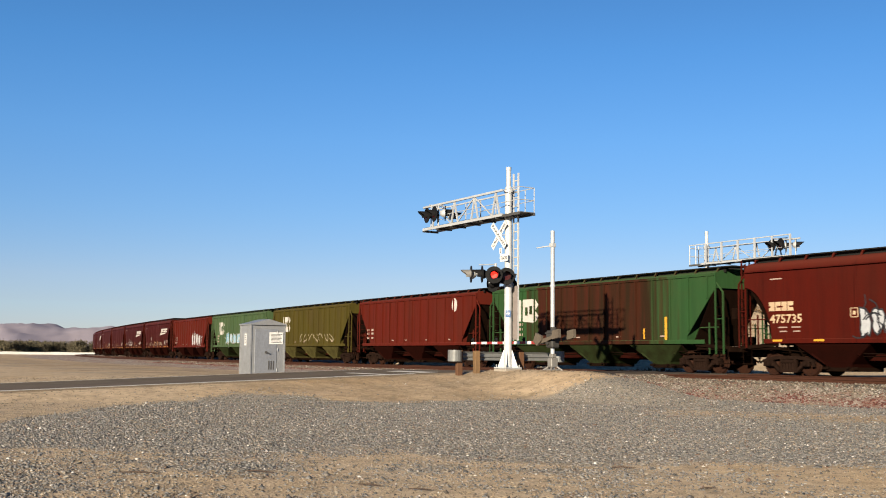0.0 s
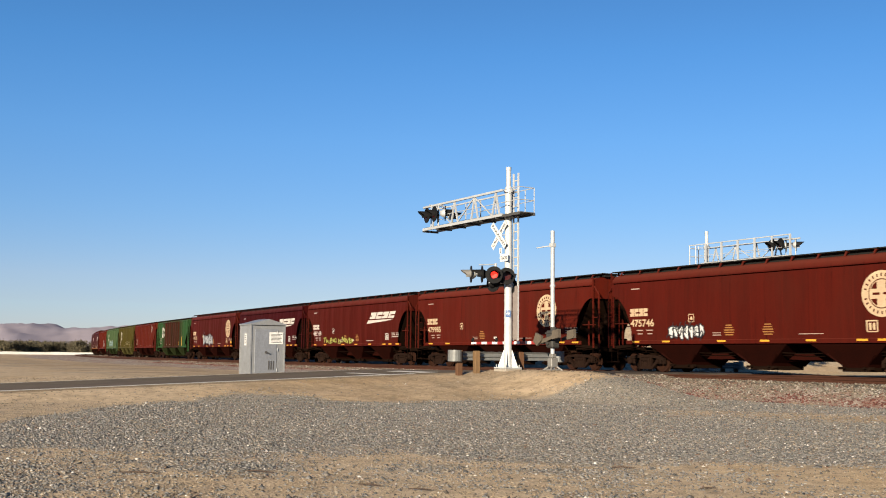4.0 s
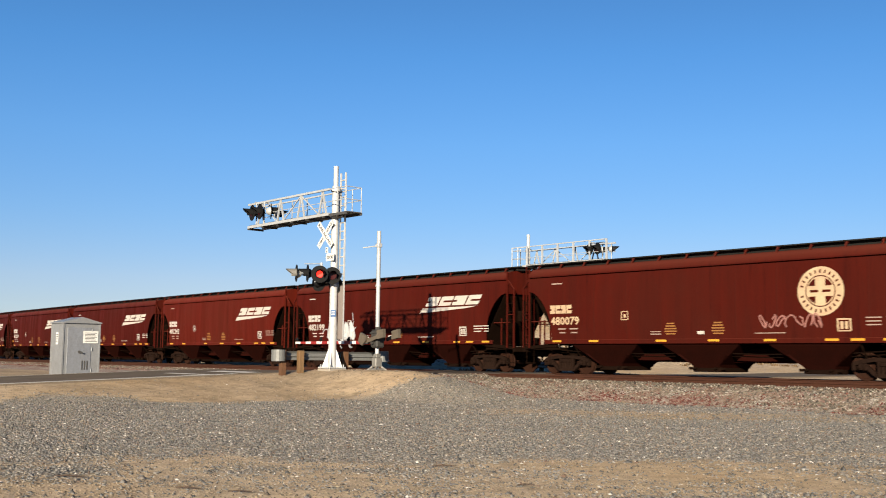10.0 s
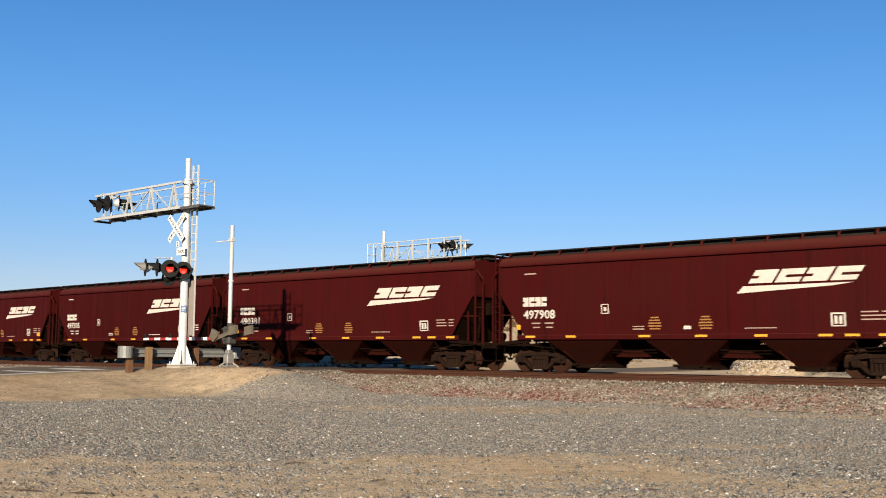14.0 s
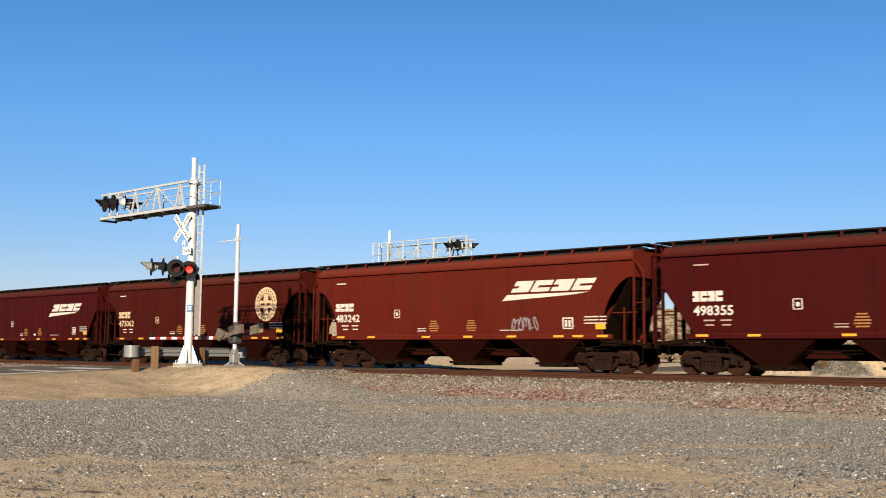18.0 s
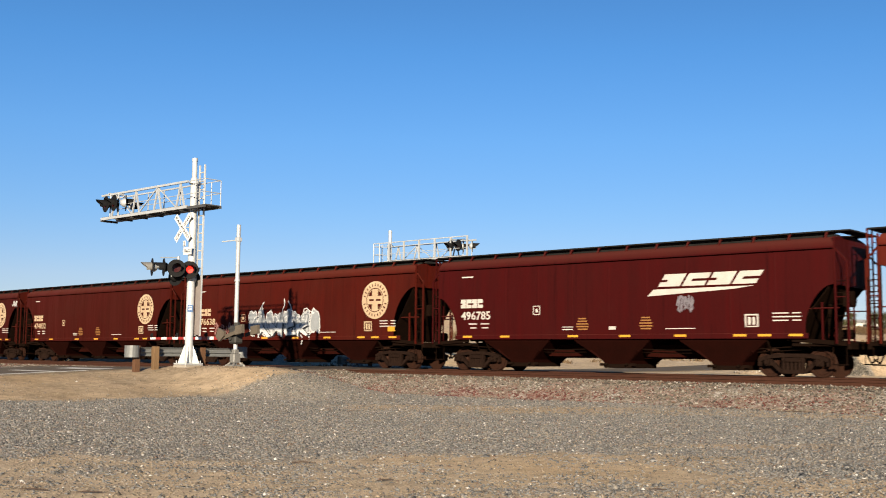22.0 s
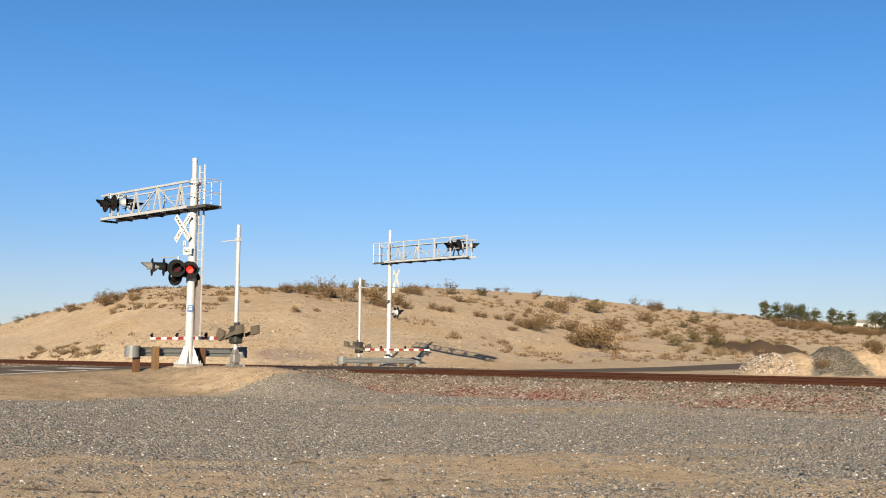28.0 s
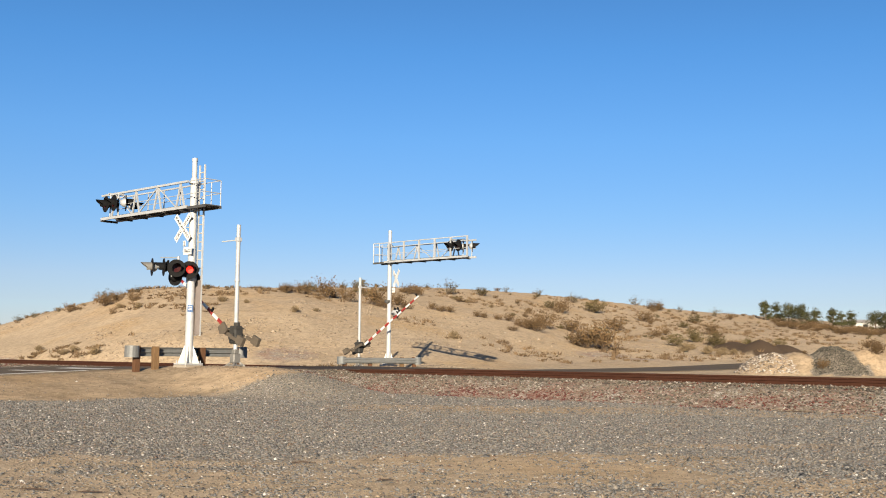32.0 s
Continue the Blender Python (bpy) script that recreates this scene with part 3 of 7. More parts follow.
def signal_mast(m, label, lit):
    """Cantilever mast: x along the arm over the road, y towards oncoming traffic, z from the footing's top."""
    mast = thing("signal_mast", m, label, "crossing signal", "crossing signal masts")
    bm = bmesh.new()
    rod(bm, (0, 0, 0.03 if lit else -0.2), (0, 0, 6.55), 0.145 if lit else 0.125, 20, 0.125 if lit else 0.11)
    rod(bm, (0, 0, 6.55), (0, 0, 7.17), 0.09, 16)
    rod(bm, (0, 0, 7.17), (0, 0, 7.28), 0.10, 16)
    for z in (5.42, 6.36):
        rod(bm, (0, 0, z), (0, 0, z + 0.1), 0.175, 16)
    part("pole", bm, GALV, mast, smooth=True)
    bm = bmesh.new()
    low = 0.0 if lit else -0.21
    box(bm, -0.36, 0.36, -0.36, 0.36, low, low + 0.05, 0.008)
    for k in range(4):
        a = k * math.pi / 2 + math.pi / 4
        c, s = math.cos(a), math.sin(a)
        vs = [bm.verts.new((c * r - s * o, s * r + c * o, z)) for o in (-0.012, 0.012) for r, z in ((0.12, low + 0.05), (0.36, low + 0.05), (0.34, low + 0.12), (0.13, low + 0.72))]
        bm.faces.new(vs[:4]), bm.faces.new(list(reversed(vs[4:])))
        for i in range(4):
            j = (i + 1) % 4
            bm.faces.new((vs[i], vs[i + 4], vs[j + 4], vs[j]))
    part("base_plate", bm, GALV, mast)
    for k in range(4):
        bm = bmesh.new()
        sx, sy = (1, -1)[k % 2] * 0.29, (1, -1)[k // 2] * 0.29
        rod(bm, (sx, sy, low - 0.05), (sx, sy, low + 0.14), 0.022, 8)
        part("bolt", bm, ALU, mast)
    # arm: two faces of truss with a grated walkway between them
    L, back = (5.55, -1.15) if lit else (5.97, -0.98)
    for y in (0.33, -0.33):
        truss = None
        bm = bmesh.new()
        top = 6.40 if lit or y > 0 else 6.56
        bar(bm, (-0.1 if top < 6.5 else back, y, top), (L, y, top), 0.05 if y < 0 else 0.075, 0.05 if y < 0 else 0.075)
        truss = part("top_chord", bm, ALU, mast)
        bm = bmesh.new()
        bar(bm, (-0.1, y, 5.50), (L, y, 5.50), 0.085, 0.10)
        part("bottom_chord", bm, ALU, mast)
        if y > 0:
            for k in range(4):
                x = 0.34 + k * 1.42
                bm = bmesh.new()
                bar(bm, (x - 0.24, y, 5.55), (x, y, 6.37), 0.055, 0.055)
                part("web_bar", bm, ALU, mast)
                bm = bmesh.new()
                bar(bm, (x, y, 6.37), (x + 0.22, y, 5.55), 0.055, 0.055)
                part("web_bar", bm, ALU, mast)
                if k < 3:
                    bm = bmesh.new()
                    bar(bm, (x + 0.05, y, 6.34) if k % 2 else (x + 0.25, y, 5.55), (x + 1.18, y, 5.55) if k % 2 else (x + 1.37, y, 6.34), 0.035, 0.035)
                    part("brace", bm, ALU, mast)
        else:
            for k in range(6):
                bm = bmesh.new()
                gap = 1.05 if lit else 1.135
                bar(bm, (0.25 + k * gap, y, 5.5), (0.25 + k * gap, y, top), 0.032 if lit else 0.085, 0.032 if lit else 0.085)
                part("railing_post", bm, ALU, mast)
        bm = bmesh.new()
        rod(bm, (0.1, y, 5.95), (L, y, 5.95), 0.014, 6)
        part("mid_rail", bm, ALU, mast)
    for k in range(6):
        bm = bmesh.new()
        x = 0.3 + k * 1.05
        bar(bm, (x, -0.36, 5.44), (x, 0.36, 5.44), 0.06, 0.08)
        part("cross_bar", bm, DARK_STEEL, mast)
    for k in range(5):
        bm = bmesh.new()
        for j in range(5):
            y = -0.26 + 0.13 * j
            bar(bm, (0.2 + k * 1.07, y, 5.565), (1.25 + k * 1.07, y, 5.565), 0.10, 0.025)
        part("walkway_grating", bm, DARK_STEEL, mast)
    # platform behind the pole
    for y, w, z, h in [(-0.26 + 0.13 * j, 0.10, 5.50, 0.04) for j in range(5)] + [(0.33, 0.06, 5.46, 0.09), (-0.33, 0.06, 5.46, 0.09)]:
        bm = bmesh.new()
        bar(bm, (back, y, z), (-0.1, y, z), w, h)
        part("platform_slat" if w > 0.08 else "platform_edge", bm, DARK_STEEL, mast)
    for x, y in ((back + 0.03, 0.33), (back + 0.03, -0.33), (back / 2, -0.33), (back / 2, 0.33)):
        bm = bmesh.new()
        rod(bm, (x, y, 5.46), (x, y, 6.40 if lit else 6.56), 0.018 if lit else 0.03, 6)
        part("railing_post", bm, ALU, mast)
    for z in (6.40, 5.95):
        bm = bmesh.new()
        pts = [(0, 0.33, z), (back + 0.03, 0.33, z), (back + 0.03, -0.33, z), (0, -0.33, z)]
        for a, b in zip(pts, pts[1:]):
            rod(bm, a, b, 0.016, 6)
        part("railing", bm, ALU, mast)
    # ladder with its locked shield
    if lit:
        ladder_bm = bmesh.new()
        lx, ly, ax, ay = -0.17, -0.21, 0.99, 0.0
        for d in (-0.15, 0.15):
            bar(ladder_bm, (lx + d * ax, ly + d * ay, 1.0), (lx + d * ax, ly + d * ay, 7.05), 0.05, 0.05)
        ladder = part("ladder", ladder_bm, GALV, mast)
        for k in range(19):
            bm = bmesh.new()
            z = 1.2 + k * 0.31
            rod(bm, (lx - 0.15 * ax, ly - 0.15 * ay, z), (lx + 0.15 * ax, ly + 0.15 * ay, z), 0.024, 6)
            part("rung", bm, GALV, ladder)
        bm = bmesh.new()
        box(bm, -0.33, -0.02, -0.19, -0.165, 1.03, 2.95, 0.004)
        part("ladder_shield", bm, SHIELD, mast, "grey locked ladder shield")
    # crossbuck, track plate, small blue notice
    for a, body in ((-45, "RAILROAD"), (45, "CROSSING")):
        bm = bmesh.new()
        box(bm, -0.61, 0.61, -0.006, 0.006, -0.114, 0.114, 0.0)
        off = 0.0 if a > 0 else 0.016
        tilt = pose(0.28, 0.22, 4.80 if lit else 4.62, 0, 0, 0 if lit else -24) @ pose(0, off, 0, 0, a, 0)
        blade = part("crossbuck_blade", bm, SIGN_WHITE, mast, "white crossbuck blade with black letters", at=tilt)
        flat_letters("letters", body, 0.56, -0.56, -0.052, 0.052, 0.0085, SIGN_BLACK, blade)
    bm = bmesh.new()
    box(bm, -0.26, 0.22, 0.20, 0.212, 3.83, 4.10)
    plate = part("track_plate", bm, SIGN_WHITE, mast, "white plate that counts the tracks")
    flat_letters("letters", "TRACKS", 0.18, -0.22, 3.90, 4.02, 0.2145, SIGN_BLACK, plate)
    bm = bmesh.new()
    box(bm, 0.10, 0.25, 0.205, 0.217, 4.13, 4.33)
    plate = part("digit_plate", bm, SIGN_WHITE, mast)
    flat_letters("digit", "2", 0.215, 0.135, 4.15, 4.31, 0.2195, SIGN_BLACK, plate)
    for z in (3.97, 4.8):
        bm = bmesh.new()
        bar(bm, (0.0, 0.12, z), (0.28, 0.20, z), 0.04, 0.03)
        part("sign_bracket", bm, ALU, mast)
    bm = bmesh.new()
    box(bm, -0.09, 0.09, 0.150, 0.158, 1.83, 2.07, 0.0, pose(0, 0, 0, 0, 0, 55))
    notice = part("notice", bm, BLUE_SIGN, mast, "small blue emergency notice")
    bm = bmesh.new()
    for z in (2.0, 1.95, 1.90):
        box(bm, -0.06, 0.06, 0.1585, 0.160, z, z + 0.02, 0.0, pose(0, 0, 0, 0, 0, 55))
    part("small_print", bm, SIGN_WHITE, notice)
    # lamps over the road
    over = ((4.32, 0.56, -10, False), (4.90, 0.56, -10, False), (3.92, 0.30, 152, True), (4.50, -0.40, 152, True))
    if not lit:
        over = ((5.05, 0.42, -50, True), (5.66, 0.42, -50, True), (4.75, -0.30, 165, False), (5.30, -0.30, 165, False))
    for x, y, turn, pale in over:
        lamp_head(mast, x, y, 6.0 if lit else 6.10, turn, pale_back=pale)
    for x, y, turn, pale in over[:2]:
        bm = bmesh.new()
        rod(bm, (x, 0.36, 6.40), (x, 0.36, 5.55), 0.025, 8)
        part("lamp_post", bm, ALU, mast)
    bm = bmesh.new()
    bar(bm, (4.6, 0.0, 6.44), (5.5, 0.0, 6.44), 0.05, 0.05)
    bar(bm, (4.95, -0.46, 6.44), (4.95, 0.42, 6.44), 0.04, 0.04)
    part("lamp_yoke", bm, ALU, mast)
    # lamps on the mast
    bm = bmesh.new()
    if lit:
        rod(bm, (0, 0, 3.34), (0.1, 1.3, 3.34), 0.032, 10)
        rod(bm, (0, 0.55, 3.30), (-0.28, 0.55, 3.30), 0.03, 8)
        rod(bm, (0, 0.55, 3.05), (0, 0.55, 3.74), 0.045, 10)
        rod(bm, (0, 0.55, 3.70), (0.1, 1.2, 3.66), 0.018, 8)
        rod(bm, (0.1, -0.35, 3.06), (0.1, 0.75, 3.06), 0.03, 8)
        rod(bm, (0, 0, 3.06), (0.1, 0, 3.06), 0.05, 8)
    else:
        rod(bm, (-0.12, 0.46, 2.72), (0.36, 0.22, 2.72), 0.03, 8)
        rod(bm, (0, 0, 2.72), (0.12, 0.34, 2.72), 0.04, 8)
    part("lamp_arm", bm, ALU, mast)
    if lit:
        lamp_head(mast, -0.30, 0.82, 3.30, 60, "odd")
        lamp_head(mast, -0.30, 0.28, 3.28, 60, "even")
        lamp_head(mast, 0.12, 1.05, 3.34, -25)
        lamp_head(mast, 0.42, 1.32, 3.34, -25, pale_back=True, sunlit_hood=True)
        lamp_head(mast, 0.15, 0.55, 3.03, 195)
        lamp_head(mast, 0.05, -0.12, 2.98, 195, pale_back=True)
    else:
        lamp_head(mast, 0.36, 0.30, 2.72, -30, pale_back=True)
        lamp_head(mast, -0.10, 0.55, 2.72, -30, pale_back=True)
    bm = bmesh.new()
    loft(bm, [[(r * math.cos(2 * math.pi * k / 16), -0.16 + r * math.sin(2 * math.pi * k / 16), z) for k in range(16)] for z, r in ((3.20, 0.02), (3.24, 0.13), (3.30, 0.15), (3.40, 0.15), (3.42, 0.05))])
    part("bell", bm, DARK_STEEL, mast, smooth=True)
    return mast


def gate_unit(m, label):
    """Gate machine on its pole: the arm reaches out along +x, y towards oncoming traffic."""
    gate = thing("crossing_gate", m, label, "crossing gate", "crossing gates")
    bm = bmesh.new()
    rod(bm, (0, 0, 0.0), (0, 0, 4.95), 0.075, 14)
    rod(bm, (0, 0, 2.95), (0, 0, 3.02), 0.10, 14)
    part("pole", bm, ALU, gate, smooth=True)
    bm = bmesh.new()
    rod(bm, (0, 0, 4.42), (0.55, 0.30, 4.36), 0.022, 8)
    box(bm, -0.09, 0.09, -0.09, 0.09, 4.36, 4.50, 0.01)
    part("bracket", bm, ALU, gate)
    bm = bmesh.new()
    box(bm, -0.22, 0.22, -0.22, 0.22, 0.0, 0.06, 0.01)
    box(bm, -0.13, 0.13, -0.15, 0.15, 0.10, 0.44, 0.03)
    box(bm, -0.10, 0.10, -0.10, 0.10, 0.44, 0.58, 0.02)
    for sx in (-1, 1):
        for sy in (-1, 1):
            bar(bm, (sx * 0.10, sy * 0.10, 0.14), (sx * 0.26, sy * 0.26, -0.02), 0.05, 0.05)
    part("base_casting", bm, CASTING, gate)
    bm = bmesh.new()
    box(bm, -0.20, 0.18, -0.18, 0.18, 0.78, 1.40, 0.05)
    box(bm, -0.22, 0.20, -0.20, 0.20, 1.28, 1.33, 0.01)
    rod(bm, (-0.05, 0.0, 1.40), (-0.05, 0.0, 1.52), 0.11, 10)
    rod(bm, (0.02, -0.24, 0.98), (0.02, 0.24, 0.98), 0.09, 12)
    for sx in (-0.12, 0.08):
        rod(bm, (sx, 0.20, 1.1), (sx, 0.26, 1.1), 0.05, 10)
    part("machine_case", bm, DARK_CASE, gate)
    pivot = pose(0.02, 0, 0.98)
    arm_bm = bmesh.new()
    for y in (-0.26, 0.26):
        bar(arm_bm, (-0.12, y, 0.12), (0.55, y, -0.02), 0.03, 0.14)
    bar(arm_bm, (0.45, -0.26, 0.0), (0.45, 0.26, 0.0), 0.05, 0.08)
    arm = part("arm_frame", arm_bm, BROWN_STEEL, gate, at=pivot)
    bm = bmesh.new()
    loft(bm, [[(x, y, z) for x, z in ((0.16, 0.22), (0.52, 0.34), (0.66, 0.02), (0.44, -0.12), (0.20, 0.06))] for y in (0.275, 0.36)])
    part("arm_clamp", bm, BROWN_STEEL, arm, "dusty brown arm clamp")
    for y in (-0.36, 0.30):
        bm = bmesh.new()
        bar(bm, (-0.1, y, 0.10), (-0.55, y, 0.22), 0.05, 0.12)
        loft(bm, [[(x, yy, z) for x, z in ((-0.46, 0.10), (-0.82, 0.16), (-0.80, 0.46), (-0.44, 0.40))] for yy in (y - 0.06, y + 0.06)])
        part("counterweight", bm, BROWN_STEEL, arm, "dusty brown counterweight")
    n = 13
    for k in range(n):
        x0, x1 = 0.5 + k * 4.75 / n, 0.5 + (k + 1) * 4.75 / n
        bm = bmesh.new()
        h = 0.115 - 0.035 * k / n
        box(bm, x0, x1, -0.02, 0.02, -h / 2, h / 2)
        part("arm_band", bm, GATE_RED if k % 2 else SIGN_WHITE, arm, "red band" if k % 2 else "white band")
    for x in (1.7, 3.5, 5.15):
        bm = bmesh.new()
        rod(bm, (x, 0, 0.04), (x, 0, 0.20), 0.045, 10)
        rod(bm, (x, 0, 0.06), (x - 0.02, 0.09, 0.12), 0.03, 8)
        part("arm_lamp", bm, BLACK, arm, "small arm lamp")
    GATES.append((arm, pivot))
    return gate


def w_beam(bm, pts, z0, h=0.31):
    """Corrugated guardrail along pts."""
    prof = [(0.0, 0.0), (0.035, 0.02), (0.08, 0.07), (0.08, 0.10), (0.015, 0.14), (0.015, 0.17), (0.08, 0.21), (0.08, 0.24), (0.035, 0.29), (0.0, 0.31), (-0.006, 0.305), (0.03, 0.28), (0.074, 0.235), (0.074, 0.215), (0.009, 0.175), (0.009, 0.135), (0.074, 0.095), (0.074, 0.075), (0.03, 0.03), (-0.006, 0.005)]
    rings = []
    for i, (x, y) in enumerate(pts):
        xa, ya = pts[max(i - 1, 0)]
        xb, yb = pts[min(i + 1, len(pts) - 1)]
        d = Vector((xb - xa, yb - ya, 0)).normalized()
        n = Vector((-d.y, d.x, 0))
        rings.append([(x + n.x * o, y + n.y * o, z0 + z) for o, z in prof])
    loft(bm, rings)


def guard_rail(m, label, marked):
    """Short guardrail round the signal; x along the road's width, y along the road."""
    rail = thing("guardrail", m, label, "guardrail", "guardrails")
    bm = bmesh.new()
    pts = [(0, 2.15), (0, 1.1), (0, 0), (0, -1.1), (0, -2.15)]
    w_beam(bm, pts, 0.44)
    part("beam", bm, GUARD, rail)
    for k, y in enumerate((1.95, 1.25, -0.55, -1.95)):
        bm = bmesh.new()
        box(bm, -0.26, -0.06, y - 0.10, y + 0.10, -0.85, 0.80 - 0.02 * k, 0.012)
        part("post", bm, POST_PALE if k == 1 else POST_WOOD, rail)
        bm = bmesh.new()
        box(bm, -0.06, 0.0, y - 0.08, y + 0.08, 0.46, 0.74, 0.008)
        part("block", bm, POST_PALE if k == 1 else POST_WOOD, rail)
    for sgn in (1, -1):
        bm = bmesh.new()
        arc = [(-0.17 + r * math.cos(a), sgn * (2.12 + r * math.sin(a))) for r, ks in ((0.25, range(-2, 11)), (0.242, range(10, -3, -1))) for a in [math.pi * k / 8 for k in ks]]
        loft(bm, [[(x, y, z) for x, y in arc] for z in (0.40, 0.80)])
        part("end_buffer", bm, GUARD, rail, "rounded zinc end buffer")
    if not marked:
        return rail
    bm = bmesh.new()
    for k in range(5):
        box(bm, 0.082, 0.086, -1.75 + k * 0.16, -1.67 + k * 0.16, 0.47, 0.72)
    part("reflector_patch", bm, SIGN_WHITE, rail)
    return rail


def flip_over(u, w):
    """The place opposite, half a turn about the middle of the crossing."""
    return 2 * 3.28 - u, 2 * 4.49 - w


def footing(m, size, label):
    bm = bmesh.new()
    box(bm, -size, size, -size, size, -0.5, 0.0, 0.02)
    ob = new("footing", finish(bm, "footing", CONCRETE))
    ob.matrix_basis = m
    return tagged(ob, label, "footing", "signal footings")


PAD_Z = 0.97
for side in (0, 1):
    pu, pw = (13.25, -0.48) if not side else flip_over(13.25, -0.48)
    gu, gw = (12.2, -1.73) if not side else flip_over(12.2, -1.73)
    ru, rw = (12.95, 0.12) if not side else flip_over(12.05, 0.12)
    pad = PAD_Z if not side else 0.70
    turn = 0 if not side else 180
    footing(uw_pose(pu, pw, pad - 0.01, turn), 0.37, "dusty concrete footing under the signal mast")
    footing(uw_pose(gu, gw, pad - 0.05, turn), 0.34, "dusty concrete footing under the crossing gate")
    signal_mast(uw_pose(pu, pw, pad if not side else pad + 0.27, turn), "white cantilever crossing signal mast with black lamps" if not side else "white cantilever signal mast beyond the tracks", not side)
    gate_unit(uw_pose(gu, gw, pad - 0.04, turn), "crossing gate with red and white striped arm" if not side else "crossing gate with striped arm beyond the tracks")
    guard_rail(uw_pose(ru, rw, pad - 0.16 if not side else 0.45, turn - (6 if not side else 28)), "dented zinc guardrail on weathered wooden posts", not side)

# ---- signal cabinet ----
CAB = surface("dull_cabinet_aluminium", (0.286, 0.2931, 0.3003), (0.2145, 0.2145, 0.2145), 0.42, 0.35, scale=1.6, fine=20, amount=0.8)
CAB_DOOR = surface("cabinet_door_aluminium", (0.2574, 0.2717, 0.3003), (0.2002, 0.2073, 0.2216), 0.38, 0.35, scale=1.6, fine=20, amount=0.8)


def cabinet():
    """Aluminium signal cabinet: x along the tracks, y towards the road's approach."""
    cab = thing("signal_cabinet", uw_pose(18.4, 10.05, ground_z(*xy(18.4, 10.05)) - 0.01), "dented aluminium signal cabinet with a peaked roof", "cabinet")
    bm = bmesh.new()
    box(bm, -0.65, 0.65, -0.80, 0.80, 0.0, 2.02, 0.012)
    part("case", bm, CAB, cab)
    bm = bmesh.new()
    for y in (-0.80, 0.80):
        box(bm, -0.68, -0.63, y - 0.03, y + 0.03, 0.02, 2.02)
        box(bm, 0.63, 0.68, y - 0.03, y + 0.03, 0.02, 2.02)
    part("corner_trim", bm, CAB, cab)
    bm = bmesh.new()
    loft(bm, [[(x, y, 2.02), (x, y, 2.06), (x, 0.0, 2.06 + (0.20 if y > 0 else 0.20)), (x, -y, 2.06), (x, -y, 2.02)] for x in (-0.74, 0.74) for y in (0.86,)])
    part("roof", bm, CAB, cab)
    bm = bmesh.new()
    box(bm, -0.672, -0.652, -0.42, 0.62, 0.12, 1.86, 0.006)
    door = part("door", bm, CAB_DOOR, cab, "dull aluminium door")
    bm = bmesh.new()
    box(bm, -0.682, -0.674, -0.72, -0.06, 1.28, 1.74)
    sign = part("notice", bm, SIGN_WHITE, cab, "white warning notice with small print")
    bm = bmesh.new()
    for k in range(7):
        box(bm, -0.6845, -0.683, -0.66 + (k % 3) * 0.04, -0.14, 1.34 + k * 0.052, 1.36 + k * 0.052)
    part("small_print", bm, SIGN_BLACK, sign)
    bm = bmesh.new()
    rod(bm, (-0.68, 0.10, 0.95), (-0.74, 0.10, 0.95), 0.05, 10)
    bar(bm, (-0.74, 0.16, 0.97), (-0.74, -0.06, 0.90), 0.03, 0.05)
    part("handle", bm, DARK_STEEL, door, "dark door handle")
    for k in range(3):
        bm = bmesh.new()
        box(bm, -0.690, -0.672, -0.30 + k * 0.11, -0.25 + k * 0.11, 0.28, 0.62)
        part("vent_slot", bm, DARK_STEEL, door)
    for z in (0.2, 1.0, 1.7):
        bm = bmesh.new()
        rod(bm, (-0.685, -0.45, z), (-0.685, -0.45, z + 0.12), 0.02, 8)
        part("hinge", bm, ALU, cab)
    bm = bmesh.new()
    box(bm, -0.10, 0.14, 0.802, 0.808, 1.22, 1.68)
    side = part("side_notice", bm, SIGN_WHITE, cab, "white notice with small print")
    bm = bmesh.new()
    for k in range(5):
        box(bm, -0.06, 0.10, 0.809, 0.8105, 1.30 + k * 0.07, 1.33 + k * 0.07)
    part("small_print", bm, SIGN_BLACK, side)
    return cab


cabinet().scale = (0.92, 0.92, 1.05)


# ---- the grain train ----
CAR_MESH = {}
BODY_E, SILL_Z, EAVE_Z = 8.55, 1.33, 4.13
TRUCK_X, WHEEL_R, AXLE_X = 6.95, 0.475, 0.89


def half_width(z):
    return lerp_lin(z, ((1.3, 1.555), (2.0, 1.60), (2.8, 1.62), (3.6, 1.61), (4.22, 1.57), (5.0, 1.57)))


def car_mesh(name, mat, build, smooth=False):
    if name not in CAR_MESH:
        bm = bmesh.new()
        build(bm)
        CAR_MESH[name] = finish(bm, name, mat, smooth)
    return CAR_MESH[name]


def paint(ob, mat):
    ob.material_slots[0].link = "OBJECT"
    ob.material_slots[0].material = mat
    return ob


